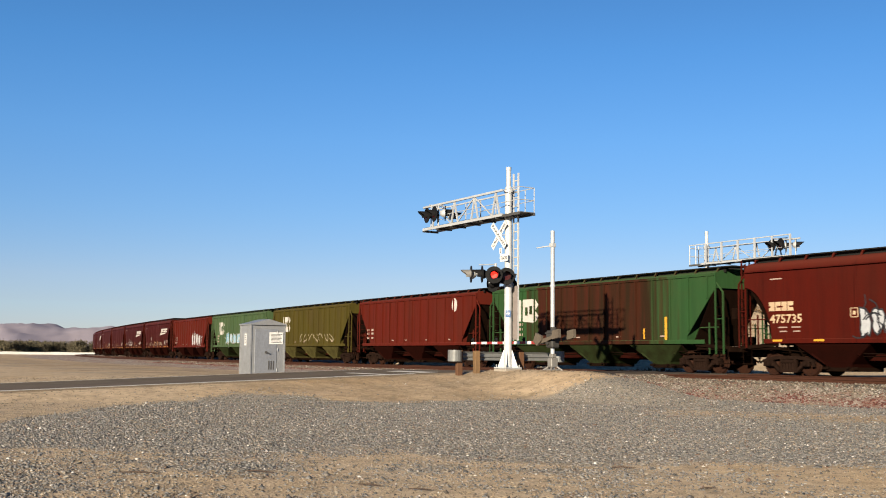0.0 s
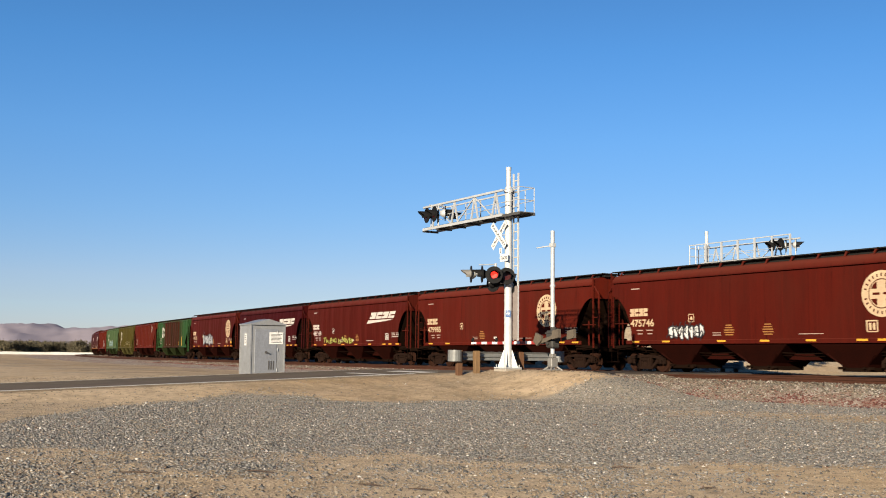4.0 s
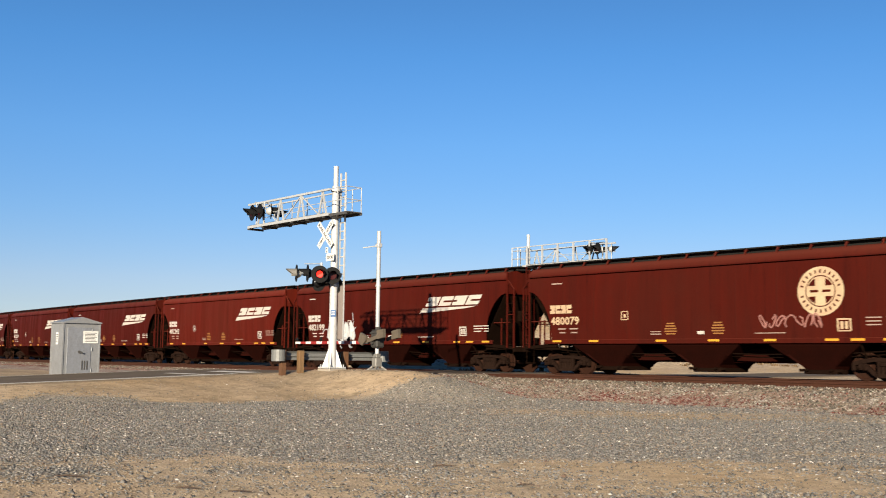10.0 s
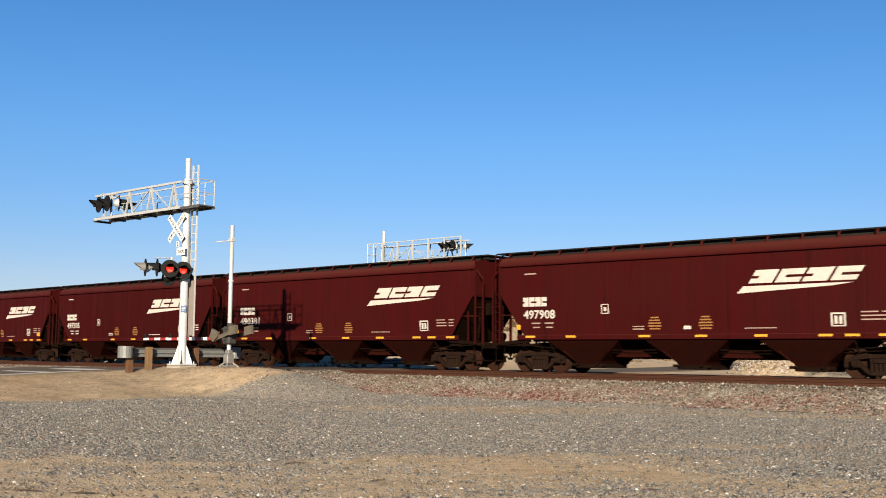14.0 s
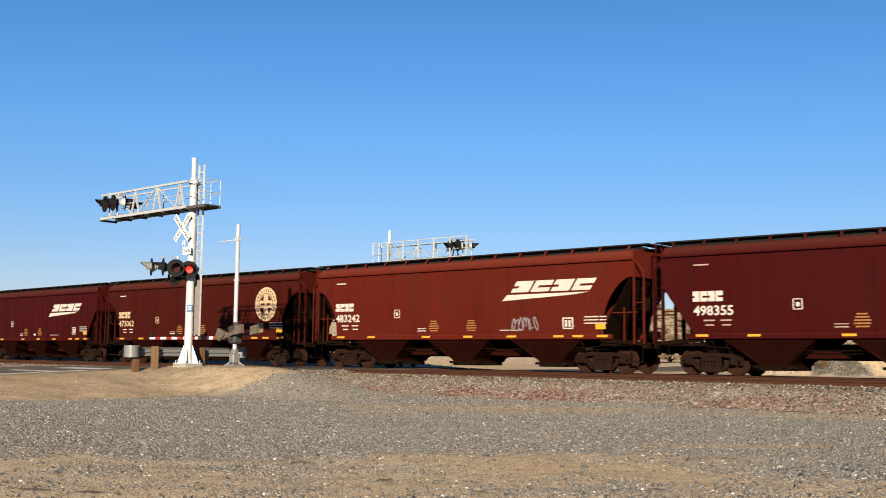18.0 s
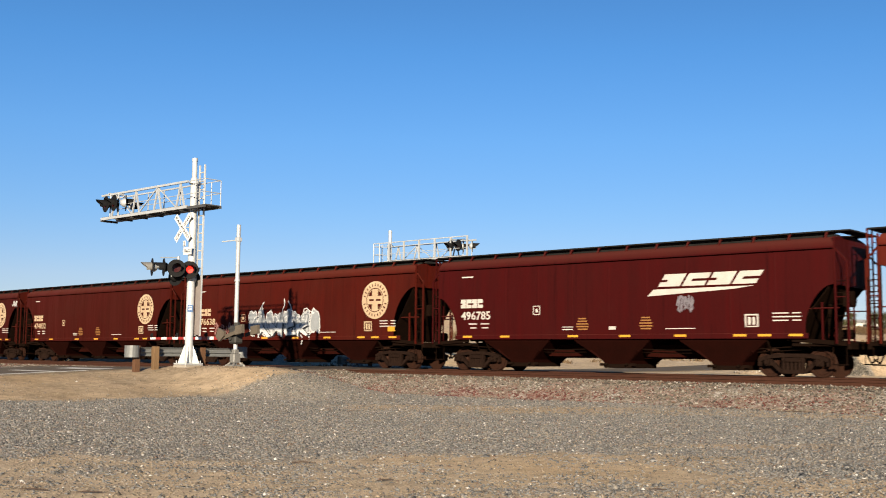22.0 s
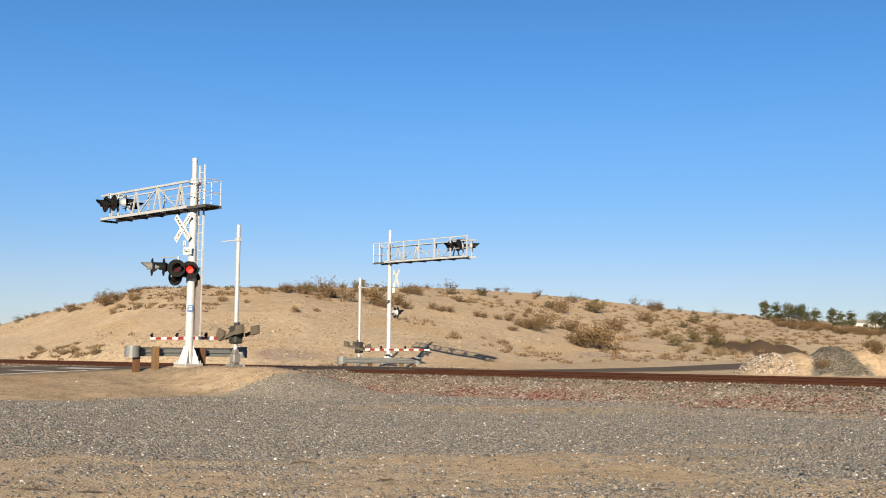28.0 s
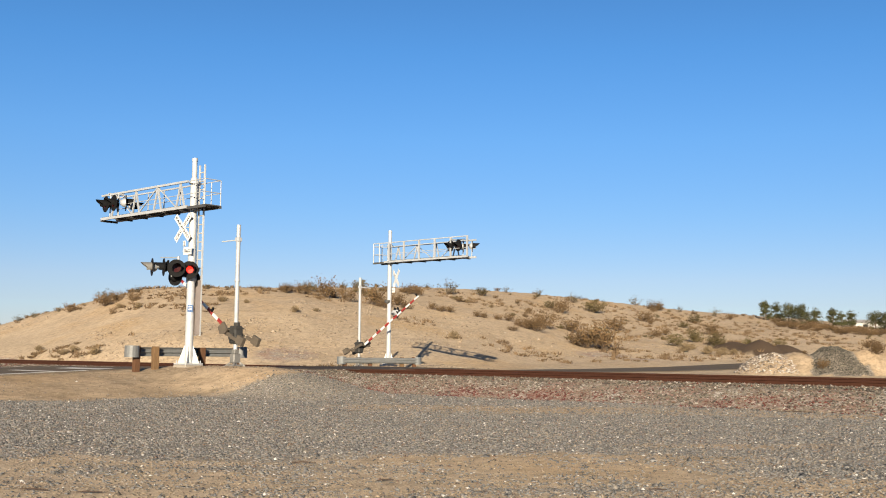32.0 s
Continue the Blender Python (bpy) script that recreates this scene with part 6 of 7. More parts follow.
FAR_LEAF = leaf_mat("dusty_far_foliage", (0.07865, 0.06792, 0.04147), (0.1358, 0.1108, 0.06792))


def leaf_cloud(rnd, n, shape, size):
    """n small blades; shape gives a place and an outward way for each."""
    verts, faces = [], []
    for _ in range(n):
        p, out = shape(rnd)
        a = Vector((rnd.gauss(0, 1), rnd.gauss(0, 1), rnd.gauss(0, 1))).normalized()
        a = (a * 0.8 + out).normalized()
        b = a.cross(Vector((rnd.gauss(0, 1), rnd.gauss(0, 1), rnd.gauss(0, 1)))).normalized()
        s = size * rnd.uniform(0.6, 1.4)
        k = len(verts)
        verts += [p - b * s * 0.35, p + b * s * 0.35, p + a * s + b * s * 0.12, p + a * s * 0.9 - b * s * 0.2]
        faces.append((k, k + 1, k + 2, k + 3))
    return verts, faces


def mesh_of(name, verts, faces, mat):
    me = bpy.data.meshes.new(name)
    me.from_pydata([tuple(v) for v in verts], [], faces)
    me.materials.append(mat)
    return me


def shrub_meshes(seed, leaf, leaves, tall, open_top):
    """A desert shrub about 1 m across: stems that fan out of one foot, leaves in clumps along their ends."""
    rnd = random.Random(seed)
    bm = bmesh.new()
    tips = []
    for k in range(16):
        az, lean = rnd.uniform(0, 6.28), rnd.uniform(0.1, 1.1)
        ln = rnd.uniform(0.55, 1.0) * tall
        p0 = Vector((0, 0, -0.03))
        d = Vector((math.cos(az) * math.sin(lean), math.sin(az) * math.sin(lean), math.cos(lean)))
        p1 = p0 + d * ln * 0.55
        p2 = p1 + (d + Vector((0, 0, 0.35)) + Vector((rnd.gauss(0, 0.2), rnd.gauss(0, 0.2), 0))).normalized() * ln * 0.5
        rod(bm, p0, p1, 0.014, 4, 0.009)
        rod(bm, p1, p2, 0.009, 4, 0.004)
        tips += [(p1, 0.16), (p1.lerp(p2, 0.5), 0.17), (p2, 0.13 if open_top else 0.20)]
    stems = finish(bm, "branchwork", STEM)

    def shape(r):
        t, rad = r.choice(tips)
        o = Vector((r.gauss(0, 1), r.gauss(0, 1), r.gauss(0, 0.8)))
        p = t + o * rad * 0.6
        p.z = max(p.z, 0.02)
        return p, Vector((p.x * 0.5, p.y * 0.5, 0.5))
    return stems, mesh_of("foliage", *leaf_cloud(rnd, int(leaves * 1.7), shape, 0.06), leaf)


SHRUBS = [shrub_meshes(1, SHRUB_LEAF[0], 520, 0.85, False), shrub_meshes(2, SHRUB_LEAF[1], 480, 0.95, True), shrub_meshes(3, SHRUB_LEAF[2], 620, 0.6, False), shrub_meshes(4, SHRUB_LEAF[3], 260, 1.1, True), shrub_meshes(5, SHRUB_LEAF[0], 420, 0.7, True), shrub_meshes(6, SHRUB_LEAF[1], 600, 0.8, False)]
SHRUB_WORDS = ["dry brown desert shrub on the sandy hill", "olive desert shrub with an open crown on sand", "low straw-coloured brush on the sandy slope", "sparse grey-green creosote shrub on the ridge", "small dry brown shrub on the slope", "dense olive shrub on the sandy slope"]
shrub_rnd = random.Random(11)


def shrub(x, y, size, kind, flat=1.0):
    stems, leaves = SHRUBS[kind]
    z = ground_z(x, y)
    ob = thing("desert_shrub", pose(x, y, z - 0.02, 0, 0, shrub_rnd.uniform(0, 360)), SHRUB_WORDS[kind], "shrub", "desert shrubs")
    ob.scale = (size, size, size * flat)
    share("branchwork", stems, ob)
    share("foliage", leaves, ob)
    return ob


def by_bearing(deg, d):
    return d * math.sin(math.radians(deg)), d * math.cos(math.radians(deg))


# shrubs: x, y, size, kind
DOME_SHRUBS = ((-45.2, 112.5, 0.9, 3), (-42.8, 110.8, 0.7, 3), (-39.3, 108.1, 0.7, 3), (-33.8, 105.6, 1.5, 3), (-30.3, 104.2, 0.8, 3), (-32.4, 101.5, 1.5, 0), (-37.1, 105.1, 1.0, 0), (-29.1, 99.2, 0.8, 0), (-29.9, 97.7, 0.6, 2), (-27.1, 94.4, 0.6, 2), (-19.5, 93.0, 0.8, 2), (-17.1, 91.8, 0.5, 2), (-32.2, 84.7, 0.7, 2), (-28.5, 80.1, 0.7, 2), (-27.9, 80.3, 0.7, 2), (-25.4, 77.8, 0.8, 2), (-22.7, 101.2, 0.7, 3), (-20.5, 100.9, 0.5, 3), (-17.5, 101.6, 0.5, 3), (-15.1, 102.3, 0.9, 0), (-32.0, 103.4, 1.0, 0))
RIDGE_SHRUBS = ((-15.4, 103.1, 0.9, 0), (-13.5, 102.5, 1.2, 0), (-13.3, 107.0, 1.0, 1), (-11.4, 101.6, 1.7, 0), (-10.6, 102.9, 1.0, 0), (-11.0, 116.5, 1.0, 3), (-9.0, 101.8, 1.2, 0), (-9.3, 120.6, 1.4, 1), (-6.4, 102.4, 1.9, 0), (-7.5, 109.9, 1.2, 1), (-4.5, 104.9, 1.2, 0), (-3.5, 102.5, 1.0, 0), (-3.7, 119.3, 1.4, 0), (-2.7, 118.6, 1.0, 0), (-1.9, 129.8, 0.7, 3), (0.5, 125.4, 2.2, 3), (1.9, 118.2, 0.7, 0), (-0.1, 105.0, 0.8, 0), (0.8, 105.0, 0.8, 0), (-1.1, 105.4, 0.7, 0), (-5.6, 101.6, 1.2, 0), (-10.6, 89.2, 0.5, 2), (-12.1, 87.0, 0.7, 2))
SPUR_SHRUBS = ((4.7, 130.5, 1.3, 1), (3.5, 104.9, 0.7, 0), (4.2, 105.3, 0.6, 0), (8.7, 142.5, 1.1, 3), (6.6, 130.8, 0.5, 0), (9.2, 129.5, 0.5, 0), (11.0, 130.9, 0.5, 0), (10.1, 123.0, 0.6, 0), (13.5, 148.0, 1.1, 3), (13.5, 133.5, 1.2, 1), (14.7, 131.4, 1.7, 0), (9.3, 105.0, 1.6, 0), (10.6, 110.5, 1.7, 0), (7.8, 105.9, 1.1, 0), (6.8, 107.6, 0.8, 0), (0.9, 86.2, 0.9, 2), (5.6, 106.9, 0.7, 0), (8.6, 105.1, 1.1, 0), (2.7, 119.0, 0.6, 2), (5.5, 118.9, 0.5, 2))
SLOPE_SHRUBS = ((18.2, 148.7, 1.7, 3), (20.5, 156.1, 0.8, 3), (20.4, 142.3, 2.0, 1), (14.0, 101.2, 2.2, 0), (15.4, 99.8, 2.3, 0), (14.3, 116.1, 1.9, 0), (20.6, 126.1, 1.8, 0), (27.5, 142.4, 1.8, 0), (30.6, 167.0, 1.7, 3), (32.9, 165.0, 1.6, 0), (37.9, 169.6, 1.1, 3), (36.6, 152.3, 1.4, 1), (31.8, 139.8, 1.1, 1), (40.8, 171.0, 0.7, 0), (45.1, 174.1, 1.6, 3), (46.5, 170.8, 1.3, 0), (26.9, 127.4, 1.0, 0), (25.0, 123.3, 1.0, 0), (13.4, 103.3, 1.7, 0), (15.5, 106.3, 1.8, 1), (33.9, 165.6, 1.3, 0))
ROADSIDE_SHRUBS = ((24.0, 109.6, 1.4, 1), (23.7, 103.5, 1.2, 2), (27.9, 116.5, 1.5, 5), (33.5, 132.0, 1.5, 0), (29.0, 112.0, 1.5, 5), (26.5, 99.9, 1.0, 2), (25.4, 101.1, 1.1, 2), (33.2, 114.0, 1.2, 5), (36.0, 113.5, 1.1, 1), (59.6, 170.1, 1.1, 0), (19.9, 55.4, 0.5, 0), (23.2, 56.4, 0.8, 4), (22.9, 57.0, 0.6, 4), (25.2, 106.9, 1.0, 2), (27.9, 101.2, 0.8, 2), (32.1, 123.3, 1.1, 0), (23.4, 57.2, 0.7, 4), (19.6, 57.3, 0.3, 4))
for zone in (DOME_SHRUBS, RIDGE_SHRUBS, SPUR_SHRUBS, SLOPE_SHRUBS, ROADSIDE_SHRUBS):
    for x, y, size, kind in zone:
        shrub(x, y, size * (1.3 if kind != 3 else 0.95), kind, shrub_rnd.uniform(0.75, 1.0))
made = 0
while made < 60:
    deg = shrub_rnd.uniform(3, 24) if made < 48 else shrub_rnd.uniform(-6, 3)
    foot, crest = hill_span(deg)
    d = foot + (crest - foot) * shrub_rnd.uniform(0.3 if made < 48 else 0.75, 1.02)
    x, y = by_bearing(deg, d)
    if noise.noise(Vector((x, y, 0)) * 0.05) < -0.1:
        continue
    shrub(x, y, shrub_rnd.uniform(0.4, 1.0), shrub_rnd.choice((0, 0, 1, 2, 4, 5)), shrub_rnd.uniform(0.6, 0.9))
    made += 1


def tree_meshes(seed, leaf, leaves, height, spread, leaf_size, trunk=0.16):
    """A tree: tapered trunk, limbs, and a crown of many small leaves in uneven clumps."""
    rnd = random.Random(seed)
    bm = bmesh.new()
    top = Vector((rnd.uniform(-0.2, 0.2), rnd.uniform(-0.2, 0.2), height * 0.8))
    rod(bm, (0, 0, -0.2), top * 0.5, trunk, 7, trunk * 0.6)
    rod(bm, top * 0.5, top, trunk * 0.6, 6, trunk * 0.2)
    clumps = []
    for k in range(18):
        t = rnd.uniform(0.06, 1.0)
        az = rnd.uniform(0, 6.28)
        reach = spread * (1.05 - 0.65 * t) * rnd.uniform(0.5, 1.0)
        p = top * t
        q = p + Vector((math.cos(az) * reach, math.sin(az) * reach, reach * rnd.uniform(0.1, 0.6)))
        rod(bm, p, q, trunk * 0.28, 5, trunk * 0.08)
        clumps.append((q, rnd.uniform(0.28, 0.5) * spread * 0.75))
        clumps.append((p.lerp(q, 0.55), rnd.uniform(0.25, 0.4) * spread * 0.7))
    clumps.append((top + Vector((0, 0, height * 0.1)), spread * 0.3))
    wood = finish(bm, "trunk", STEM)

    def shape(r):
        c, rad = r.choice(clumps)
        o = Vector((r.gauss(0, 1), r.gauss(0, 1), r.gauss(0, 0.8))) * rad * 0.55
        p = c + o
        p.z = max(p.z, 0.1)
        return p, o.normalized() * 0.6 if o.length > 0 else Vector((0, 0, 1))
    return wood, mesh_of("crown", *leaf_cloud(rnd, leaves, shape, leaf_size), leaf)


PINES = [tree_meshes(21 + k, TREE_LEAF, 2600, h, s, 0.17) for k, (h, s) in enumerate(((4.6, 1.5), (4.2, 2.1), (4.9, 1.7)))]
BROADS = [tree_meshes(31 + k, FAR_LEAF, 2200, h, s, 0.34, 0.2) for k, (h, s) in enumerate(((4.4, 3.2), (4.0, 3.6), (4.9, 3.0)))]


def plant_tree(meshes, x, y, z, size, label, group):
    ob = thing("tree", pose(x, y, z - 0.1, 0, 0, shrub_rnd.uniform(0, 360)), label, "tree", group)
    wide = 0.98 if "ridge" in label else 1.0
    ob.scale = (size * wide, size * wide, size * (0.84 if wide < 1 else 0.85))
    share("trunk", meshes[0], ob)
    share("crown", meshes[1], ob)


for deg, d, size, k in ((17.0, 192, 0.95, 0), (17.5, 196, 0.85, 2), (18.15, 194, 1.0, 1), (18.75, 190, 1.05, 1), (19.5, 200, 0.80, 2), (20.3, 202, 0.92, 0), (20.7, 205, 0.75, 2), (21.2, 206, 0.82, 2), (22.3, 206, 1.0, 1), (22.75, 204, 0.95, 0), (23.6, 208, 0.9, 2)):
    x, y = by_bearing(deg, d)
    plant_tree(PINES[k], x, y, ground_z(x, y), size, "dark green tree on the low ridge", "trees on the ridge")
for k in range(60):
    deg = -44.0 + k * 0.185 + shrub_rnd.uniform(-0.1, 0.1)
    x, y = by_bearing(deg, 400 + shrub_rnd.uniform(-12, 22))
    plant_tree(BROADS[k % 3], x, y, ground_z(x, y) + 0.2, shrub_rnd.uniform(0.85, 1.2), "dusty olive tree in a far row", "far row of trees")

# low reddish brush under the ridge trees
for k in range(34):
    deg = 17.5 + k * 0.2
    x, y = by_bearing(deg, 172 + shrub_rnd.uniform(-6, 16))
    shrub(x, y, shrub_rnd.uniform(1.4, 2.3), 0, 0.6)

# long white wall far off on the flat
WHITE_WALL = surface("white_render", (0.5084, 0.492, 0.4674), (0.369, 0.3526, 0.328), 0.8, scale=0.3, fine=4)
bm = bmesh.new()
ring = []
for k in range(15):
    a = -44 + k * 0.8
    xa, ya = by_bearing(a, 352)
    xb, yb = by_bearing(a, 352.5)
    g = 0.1
    ring.append([(xa, ya, g), (xb, yb, g), (xb, yb, 1.28 + 0.06 * math.sin(k * 2.3)), (xa, ya, 1.28 + 0.06 * math.sin(k * 2.3))])
loft(bm, ring)
tagged(new("far_wall", finish(bm, "far_wall", WHITE_WALL)), "long low white wall far across the desert", "wall", kind="structure")


def far_house():
    x, y = by_bearing(21.9, 222)
    house = thing("house", pose(x, y, ground_z(x, y) - 1.3, 0, 0, 12), "small white house far behind the ridge trees", "house")
    bm = bmesh.new()
    box(bm, -4.5, 4.5, -3, 3, 0, 1.9)
    part("wall", bm, WHITE_WALL, house)
    bm = bmesh.new()
    loft(bm, [[(x, -3.3, 1.9), (x, 0, 2.6), (x, 3.3, 1.9), (x, 0, 1.92)] for x in (-4.8, 4.8)])
    part("roof", bm, surface("pale_roof", (0.41, 0.3772, 0.3444), (0.328, 0.2952, 0.2706), 0.8), house)
    for sx in (-2.4, 2.0):
        bm = bmesh.new()
        box(bm, sx - 0.5, sx + 0.5, -3.03, -2.99, 0.8, 1.6)
        part("window", bm, SIGN_BLACK, house)


far_house()


def dry_brush():
    """Uncountable small dry tufts over the hill."""
    rnd = random.Random(77)
    verts, faces = [], []
    made = 0
    while made < 1500:
        deg = rnd.uniform(-22, 25)
        foot, crest = hill_span(deg)
        d = foot - 4 + (crest - foot + 6) * rnd.random()
        x, y = by_bearing(deg, d)
        n = noise.noise(Vector((x, y, 0)) * 0.06) + 0.5 * noise.noise(Vector((x, y, 8)) * 0.3)
        near = d < foot + (crest - foot) * 0.62
        if n < (0.42 if near and deg < 8 else 0.05 if deg < 3 else -0.05):
            continue
        z, r = ground_z(x, y), rnd.uniform(0.15, 0.55)
        for _ in range(16):
            a, q = rnd.uniform(0, 6.28), rnd.random()
            bx, by = x + r * q * math.cos(a), y + r * q * math.sin(a)
            tip = Vector((bx + rnd.gauss(0, 0.2), by + rnd.gauss(0, 0.2), z + r * rnd.uniform(0.3, 0.75)))
            k, w = len(verts), 0.05 + 0.05 * rnd.random()
            c, s = math.cos(a + 1.2) * w, math.sin(a + 1.2) * w
            verts += [Vector((bx - c, by - s, z - 0.05)), Vector((bx + c, by + s, z - 0.05)), tip]
            faces.append((k, k + 1, k + 2))
        made += 1
    tagged(new("dry_brush", mesh_of("dry_brush", verts, faces, leaf_mat("dry_tufts", (0.1358, 0.08937, 0.05005), (0.2145, 0.1501, 0.0858)))), "small dry brown tufts over the sandy hill", "brush", kind="stuff")


dry_brush()


def mountains():
    """Bare mountains along the horizon, with distance haze put into their colour."""
    m, nt, b = nodes_of("haze_tinted_rock", 1.0)
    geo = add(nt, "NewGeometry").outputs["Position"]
    # pale purplish rock tones carry the haze of the distance
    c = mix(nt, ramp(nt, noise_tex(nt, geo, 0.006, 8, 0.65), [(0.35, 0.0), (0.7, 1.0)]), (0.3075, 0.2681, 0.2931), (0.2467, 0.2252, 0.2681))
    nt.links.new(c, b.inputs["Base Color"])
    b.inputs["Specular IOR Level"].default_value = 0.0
    verts, faces = [], []
    cols, rows = 320, 16
    for j in range(rows):
        for i in range(cols):
            deg = -75 + 60 * i / (cols - 1)
            t = j / (rows - 1)
            d = 2350 + 700 * t
            ridge = 63 + 16 * noise.noise(Vector((deg * 0.22, 0, 2))) + 7 * noise.noise(Vector((deg * 0.9, 1, 2)))
            ridge *= step(-18, -30, deg) * 0.35 + 0.65
            env = math.sin(min(t * 1.35, 1.0) * math.pi / 2) if t < 0.75 else 1.0 - (t - 0.75)
            x, y = by_bearing(deg, d)
            h = ridge * env ** 1.4 + 34 * noise.fractal(Vector((x, y, 0)) * 0.006, 1.0, 2.0, 5) * env * (1 - 0.6 * t)
            verts.append((x, y, h - 3))
    for j in range(rows - 1):
        for i in range(cols - 1):
            faces.append((j * cols + i, j * cols + i + 1, (j + 1) * cols + i + 1, (j + 1) * cols + i))
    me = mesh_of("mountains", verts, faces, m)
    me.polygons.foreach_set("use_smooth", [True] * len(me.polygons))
    tagged(new("backdrop", me), "haze-tinted bare desert mountains on the horizon", "mountains", kind="structure")


mountains()


# ---- loose stones ----
def stone_mat(name, stops):
    m, nt, b = nodes_of(name, 0.9)
    geo = add(nt, "NewGeometry")
    c = ramp(nt, geo.outputs["Random Per Island"], stops)
    c = mix(nt, 1.0, c, ramp(nt, noise_tex(nt, geo.outputs["Position"], 60, 3, 0.6), [(0.3, 0.8), (0.7, 1.1)]), "MULTIPLY")
    nt.links.new(c, b.inputs["Base Color"])
    b.inputs["Specular IOR Level"].default_value = 0.12
    return m


def scatter(name, spots, mat, label, seed):
    """Angular stones at spots (x, y, z, size), joined into one heap."""
    rng = np.random.default_rng(seed)
    n = len(spots)
    base = np.array([(1, 0, 0), (0, 1, 0), (-1, 0, 0), (0, -1, 0), (0, 0, 1), (0.3, 0.2, -0.8)], float)
    tri = np.array([(0, 1, 4), (1, 2, 4), (2, 3, 4), (3, 0, 4), (1, 0, 5), (2, 1, 5), (3, 2, 5), (0, 3, 5)])
    pos = np.array(spots)
    shape = base[None] + rng.normal(0, 0.28, (n, 6, 3))
    shape *= rng.uniform(0.6, 1.35, (n, 1, 3)) * np.array([1, 1, 0.62])
    a = rng.uniform(0, 2 * np.pi, n)
    c, s = np.cos(a)[:, None], np.sin(a)[:, None]
    x, y = shape[:, :, 0] * c - shape[:, :, 1] * s, shape[:, :, 0] * s + shape[:, :, 1] * c
    v = np.stack([x, y, shape[:, :, 2]], -1) * pos[:, None, 3:4] + pos[:, None, :3]
    f = (tri[None] + np.arange(n)[:, None, None] * 6).reshape(-1, 3)
    me = bpy.data.meshes.new(name)
    me.vertices.add(n * 6)
    me.vertices.foreach_set("co", v.reshape(-1))
    me.loops.add(len(f) * 3)
    me.polygons.add(len(f))
    me.polygons.foreach_set("loop_start", np.arange(len(f)) * 3)
    me.loops.foreach_set("vertex_index", f.reshape(-1))
    me.update(calc_edges=True)
    me.materials.append(mat)
    return tagged(new(name, me), label, "stones", kind="stuff")


GREYS = [(0.0, (0.062, 0.061, 0.06)), (0.4, (0.1573, 0.153, 0.1466)), (0.68, (0.2002, 0.1895, 0.1752)), (0.82, (0.2717, 0.2288, 0.1752)), (0.90, (0.1358, 0.08937, 0.06435)), (0.94, (0.2145, 0.2002, 0.1787)), (0.972, (0.2574, 0.2431, 0.2216)), (0.99, (0.5291, 0.5005, 0.4576))]
PALES = [(0.0, (0.05005, 0.0429, 0.03575)), (0.3, (0.1287, 0.113, 0.09152)), (0.6, (0.193, 0.168, 0.1323)), (0.85, (0.1501, 0.1001, 0.0715)), (0.96, (0.3932, 0.3575, 0.3075))]
REDS = [(0.0, (0.06435, 0.02503, 0.02145)), (0.5, (0.1216, 0.03932, 0.03217)), (0.8, (0.1716, 0.07865, 0.06078)), (0.95, (0.286, 0.2359, 0.2002))]


PILE_PALES = [(0.0, (0.1144, 0.09295, 0.0715)), (0.35, (0.2574, 0.2073, 0.1645)), (0.7, (0.3575, 0.3075, 0.2574)), (1.0, (0.4433, 0.4075, 0.3575))]
DARK_GREYS = [(0.0, (0.03575, 0.03432, 0.03003)), (0.5, (0.09295, 0.0858, 0.0715)), (0.85, (0.143, 0.1251, 0.1001)), (1.0, (0.2145, 0.193, 0.1573))]


def lot_stones():
    rnd = random.Random(5)
    spots = []
    while len(spots) < 120000:
        d = 8.5 + 29 * rnd.random() ** 1.25
        deg = rnd.uniform(-44, 27)
        x, y = by_bearing(deg, d)
        g, b, k = cover_at(x, y)
        patch = noise.noise(Vector((x, y, 4)) * 0.35) * 0.6 + noise.noise(Vector((x, y, 1)) * 1.3) * 0.35
        if rnd.random() > max(g * (0.85 + 0.5 * patch), 0.01) or b > 0.5:
            continue
        su, sw = uw(x, y)
        if ROAD_W0 - 0.25 < sw < ROAD_W1 + 0.2:
            continue
        big = rnd.random()
        size = 0.0075 + 0.0105 * rnd.random() + (0.018 * rnd.random() if big > 0.94 else 0) + 0.0004 * d
        spots.append((x, y, ground_z(x, y) + size * 0.2, size))
    scatter("gravel", spots, stone_mat("lot_stones", GREYS), "grey crushed stone with a few white stones on sand", 1)


def ballast_stones():
    rnd = random.Random(6)
    pale, red = [], []
    while len(pale) + len(red) < 52000:
        s = rnd.uniform(-34, 75) if rnd.random() < 0.8 else rnd.uniform(-34, 10)
        off = rnd.uniform(5.05, 9.0)
        x, y, h = on_track(s, off)
        su, sw = uw(x, y)
        if ROAD_W0 - 0.4 < sw < ROAD_W1 + 0.4:
            continue
        if off > 8.0 and rnd.random() < (off - 8.0):
            continue
        size = rnd.uniform(0.022, 0.05)
        z = ground_z(x, y) + size * rnd.uniform(0.0, 0.6) + (0.05 if off < 6.2 else 0.0) * rnd.random()
        rr = step(6.8, 8.0, off) * (0.45 + 1.1 * noise.noise(Vector((x, y, 0)) * 0.5))
        (red if rnd.random() < rr + 0.05 + 0.22 * step(14, 30, s) else pale).append((x, y, z, size))
    scatter("ballast", pale, stone_mat("pale_ballast", PALES), "pale crushed rock ballast beside the rails", 2)
    scatter("red_ballast", red, stone_mat("red_ballast", REDS), "dull red crushed rock at the ballast's foot", 3)


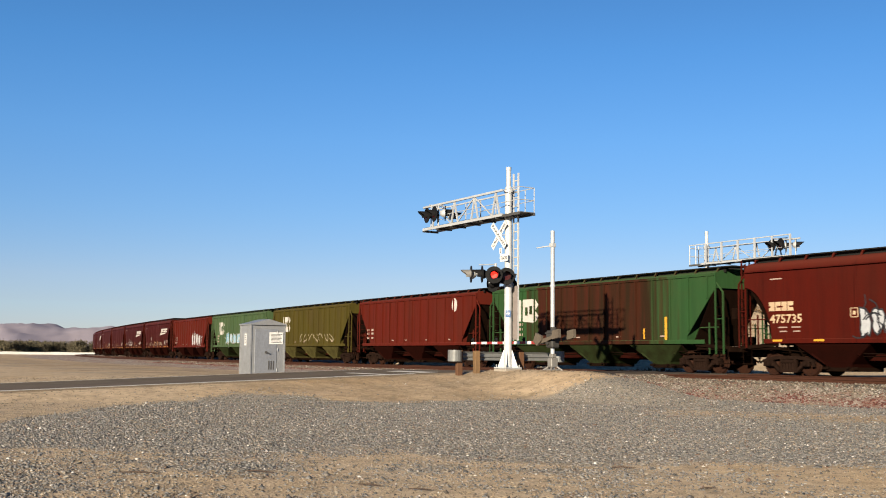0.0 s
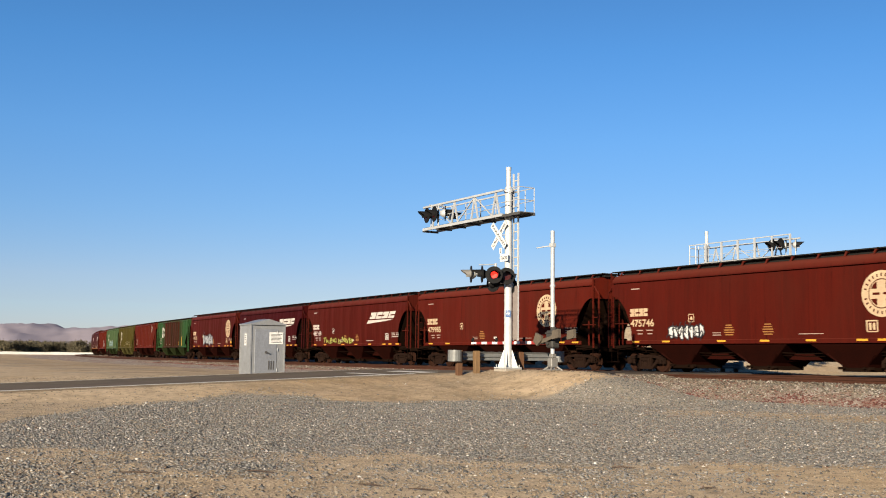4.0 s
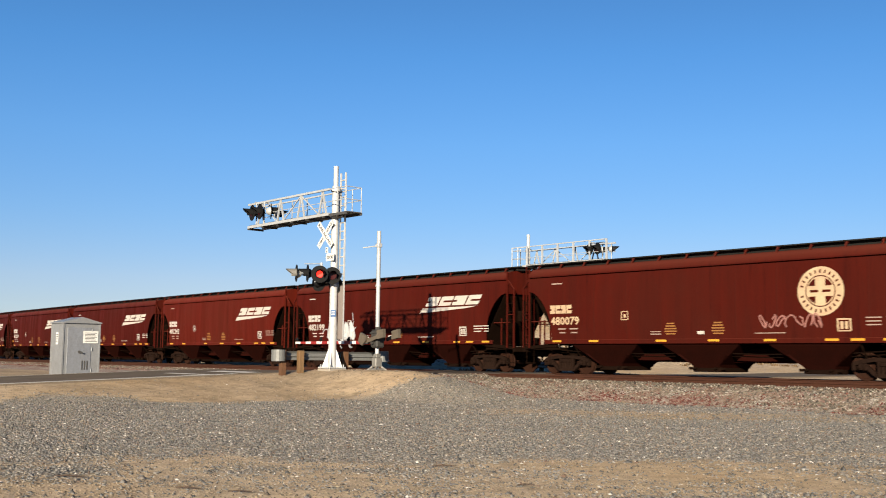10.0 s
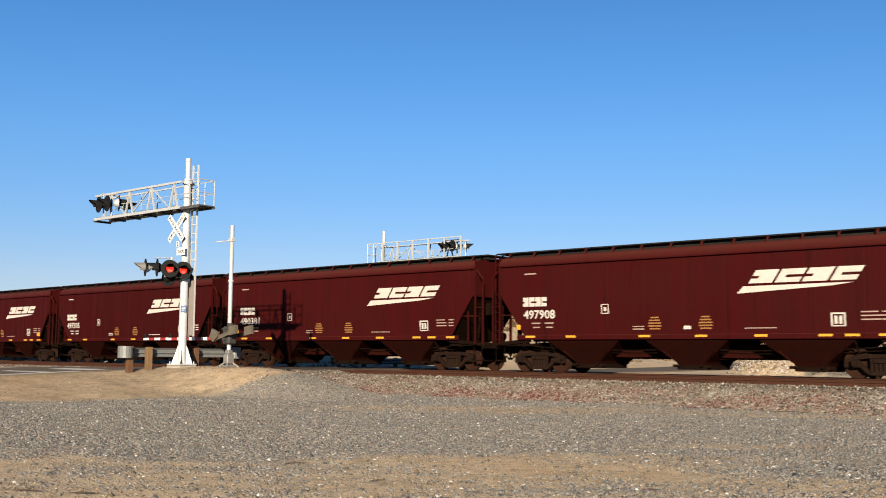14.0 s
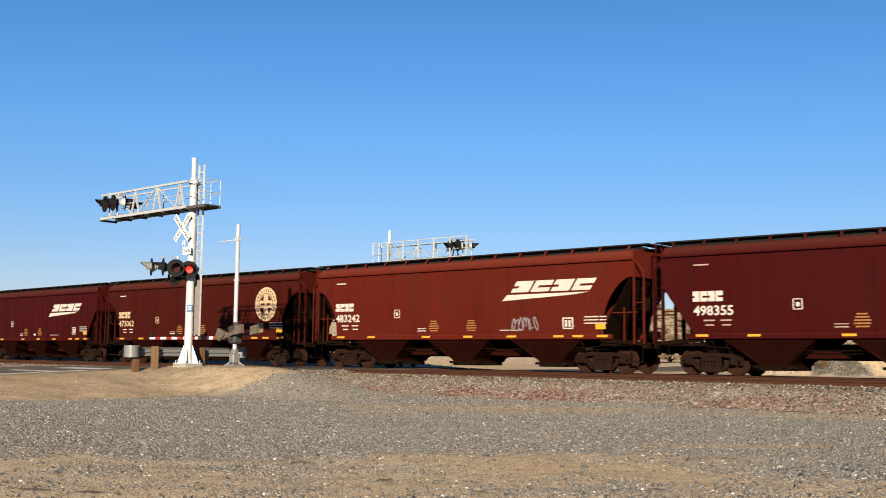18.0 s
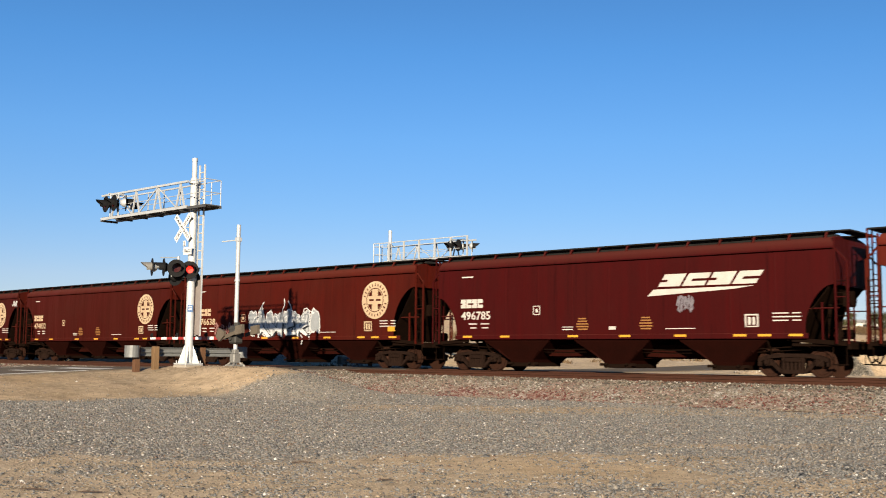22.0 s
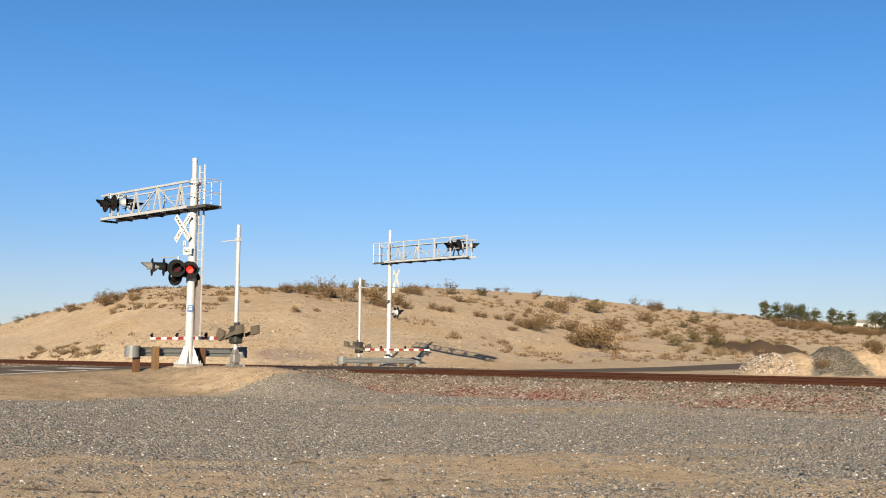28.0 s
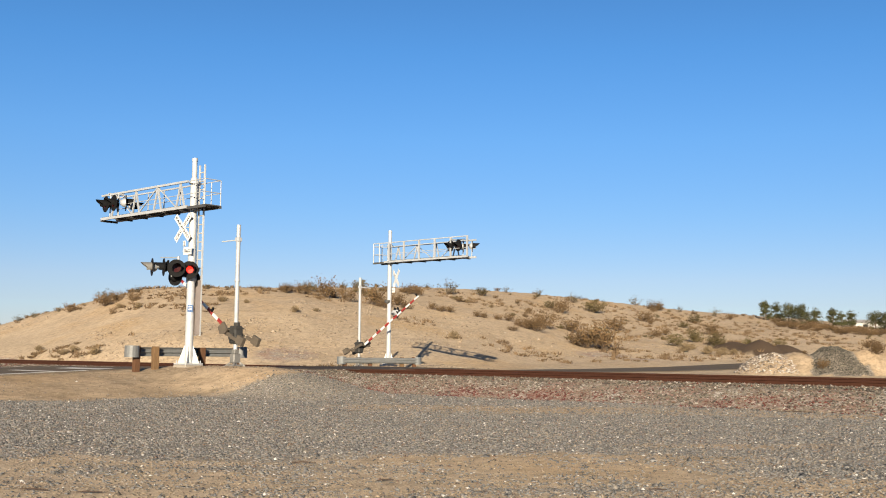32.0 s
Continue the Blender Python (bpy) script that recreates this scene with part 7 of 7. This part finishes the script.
def pile_stones():
    rnd = random.Random(7)
    for (mx, my, rx, ry, mh, c), stops, label in ((MOUNDS[0], PILE_PALES, "pale broken rock heaped beside the road"), (MOUNDS[2], DARK_GREYS, "grey gravel heaped beside the tracks")):
        spots = []
        while len(spots) < (1100 if c == 3 else 5200):
            a, r = rnd.uniform(0, 6.28), math.sqrt(rnd.random()) * 0.95
            x, y = mx + rx * r * math.cos(a), my + ry * r * math.sin(a)
            if mound_at(x, y)[1] != c:
                continue
            size = rnd.uniform(0.04, 0.11) if c == 3 else rnd.uniform(0.02, 0.06)
            spots.append((x, y, ground_z(x, y) + size * 0.2, size))
        scatter("stone_pile", spots, stone_mat("pile_" + str(c), stops), label, 8)
    spots = []
    while len(spots) < 9000:
        deg = rnd.uniform(-24, 24)
        foot, crest = hill_span(deg)
        d = foot - 8 + (crest - foot + 8) * rnd.random()
        x, y = by_bearing(deg, d)
        if noise.noise(Vector((x, y, 7)) * 0.08) < 0.05 or mound_at(x, y)[1] == 2:
            continue
        size = rnd.uniform(0.03, 0.10) + (0.12 if rnd.random() > 0.98 else 0)
        spots.append((x, y, ground_z(x, y) + size * 0.2, size))
    scatter("hill_stones", spots, stone_mat("hill_rock", [(0.0, (0.1716, 0.1287, 0.09295)), (0.5, (0.3003, 0.2359, 0.1645)), (0.9, (0.3432, 0.2717, 0.1966)), (1.0, (0.4004, 0.3432, 0.2717))]), "loose tan stones strewn over the hill", 9)


def sand_pebbles():
    """Small tan stones and clods on the bare sand."""
    rnd = random.Random(15)
    spots = []
    while len(spots) < 15000:
        d = 9 + 36 * rnd.random() ** 1.2
        x, y = by_bearing(rnd.uniform(-44, 27), d)
        g, b, k = cover_at(x, y)
        su, sw = uw(x, y)
        if g > 0.4 or b > 0.4 or ROAD_W0 - 0.1 < sw < ROAD_W1 + 0.1 or su < 9:
            continue
        size = 0.006 + 0.008 * rnd.random() + (0.016 * rnd.random() if rnd.random() > 0.95 else 0) + 0.0003 * d
        spots.append((x, y, ground_z(x, y) + size * 0.1, size))
    scatter("sand_stones", spots, stone_mat("sand_stones", [(0.0, (0.0858, 0.0715, 0.0572)), (0.4, (0.1787, 0.143, 0.1037)), (0.8, (0.2574, 0.1966, 0.1287)), (0.97, (0.3289, 0.2717, 0.2002))]), "small tan stones and clods on bare sand", 4)


sand_pebbles()
lot_stones()
ballast_stones()
pile_stones()

# dry sticks on the lot
STICK = surface("dark_dry_stick", (0.06078, 0.03932, 0.02717), (0.03575, 0.02503, 0.01787), 0.9, scale=10, fine=60)
stick_rnd = random.Random(3)
for x, y, ln in ((-4.0, 10.6, 0.35), (-3.4, 10.4, 0.25), (-5.6, 11.2, 0.4), (-6.8, 10.6, 0.5), (-1.7, 13.3, 0.3), (9.0, 27.2, 0.9), (6.9, 28.6, 0.35), (10.2, 27.0, 0.4), (11.6, 28.4, 0.5), (2.2, 10.9, 0.18), (-0.6, 11.6, 0.2), (10.9, 29.8, 0.5)):
    bm = bmesh.new()
    a = stick_rnd.uniform(-0.5, 0.5)
    p = [Vector((-ln / 2, 0, 0.012)), Vector((-ln * 0.1, 0.06 * ln, 0.02)), Vector((ln / 2, -0.03 * ln, 0.015))]
    r = 0.006 + 0.008 * ln
    rod(bm, p[0], p[1], r * 0.7, 6, r)
    rod(bm, p[1], p[2], r, 6, r * 0.5)
    ob = new("stick", finish(bm, "stick", STICK))
    ob.matrix_basis = pose(x, y, ground_z(x, y) + 0.005, 0, 0, math.degrees(a))
    tagged(ob, "dark dry stick lying on the gravel", "stick", "sticks on the gravel")


# ---- motion ----
def train_way(t):
    return 20.653 * t + 0.0119 * t * t


def motions():
    fronts = [r[0] for r in TRAIN] + [TRAIN_END]
    for car, a, b in zip(CARS, fronts, fronts[1:]):
        mid = (a + b) / 2
        rows = []
        for k in range(33):
            x, y, h = on_track(mid + train_way(k))
            rows.append((float(k), pose(x, y, RAIL_Z, 0, 0, math.degrees(h))))
        walk(car, rows)
    for sx in (-1, 1):
        first, *rest = WHEELSETS[sx]
        rows = []
        for k in range(961):
            t = k / 30
            rows.append((t, Matrix.Translation((sx * AXLE_X, 0, WHEEL_R)) @ Matrix.Rotation((train_way(t) / WHEEL_R) % (2 * math.pi), 4, "Y")))
        walk(first, rows)
        for ws in rest:
            ws.rotation_mode = "QUATERNION"
            ws.animation_data_create()
            ws.animation_data.action = first.animation_data.action
            ws.animation_data.action_slot = first.animation_data.action_slot

    # gates rise
    lift = [(0.0, 0), (15.0, 0), (28.5, 0), (29.4, 0), (29.65, 0.3), (29.8, 3), (30.2, 9.5), (30.6, 15), (31.0, 18.5), (31.4, 24), (31.8, 29.5), (32.0, 32.5)]
    for arm, pivot in GATES:
        walk(arm, [(t, pivot @ pose(0, 0, 0, 0, -a, 0)) for t, a in lift])
    # flashing lamps: the added shutters cover the steady lamps by turns
    for beat, lag in (("even", 0.0), ("odd", 0.5)):
        for sh, rest in SHUTTERS[beat]:
            rows = [(0.0, rest @ pose(0, 0, 0, 86 if beat == "odd" else 0))]
            for k in range(-1, 33):
                t0 = 0.25 + 1.019 * (k + lag)
                for t, a in ((t0 - 0.06, 0), (t0 + 0.04, 86), (t0 + 0.46, 86), (t0 + 0.56, 0)):
                    if 0.05 < t < 31.96 and t - rows[-1][0] > 0.02:
                        rows.append((t, rest @ pose(0, 0, 0, a)))
            rows.append((32.0, rest @ pose(0, 0, 0, 86 if beat == "even" else 0)))
            walk(sh, rows)


motions()
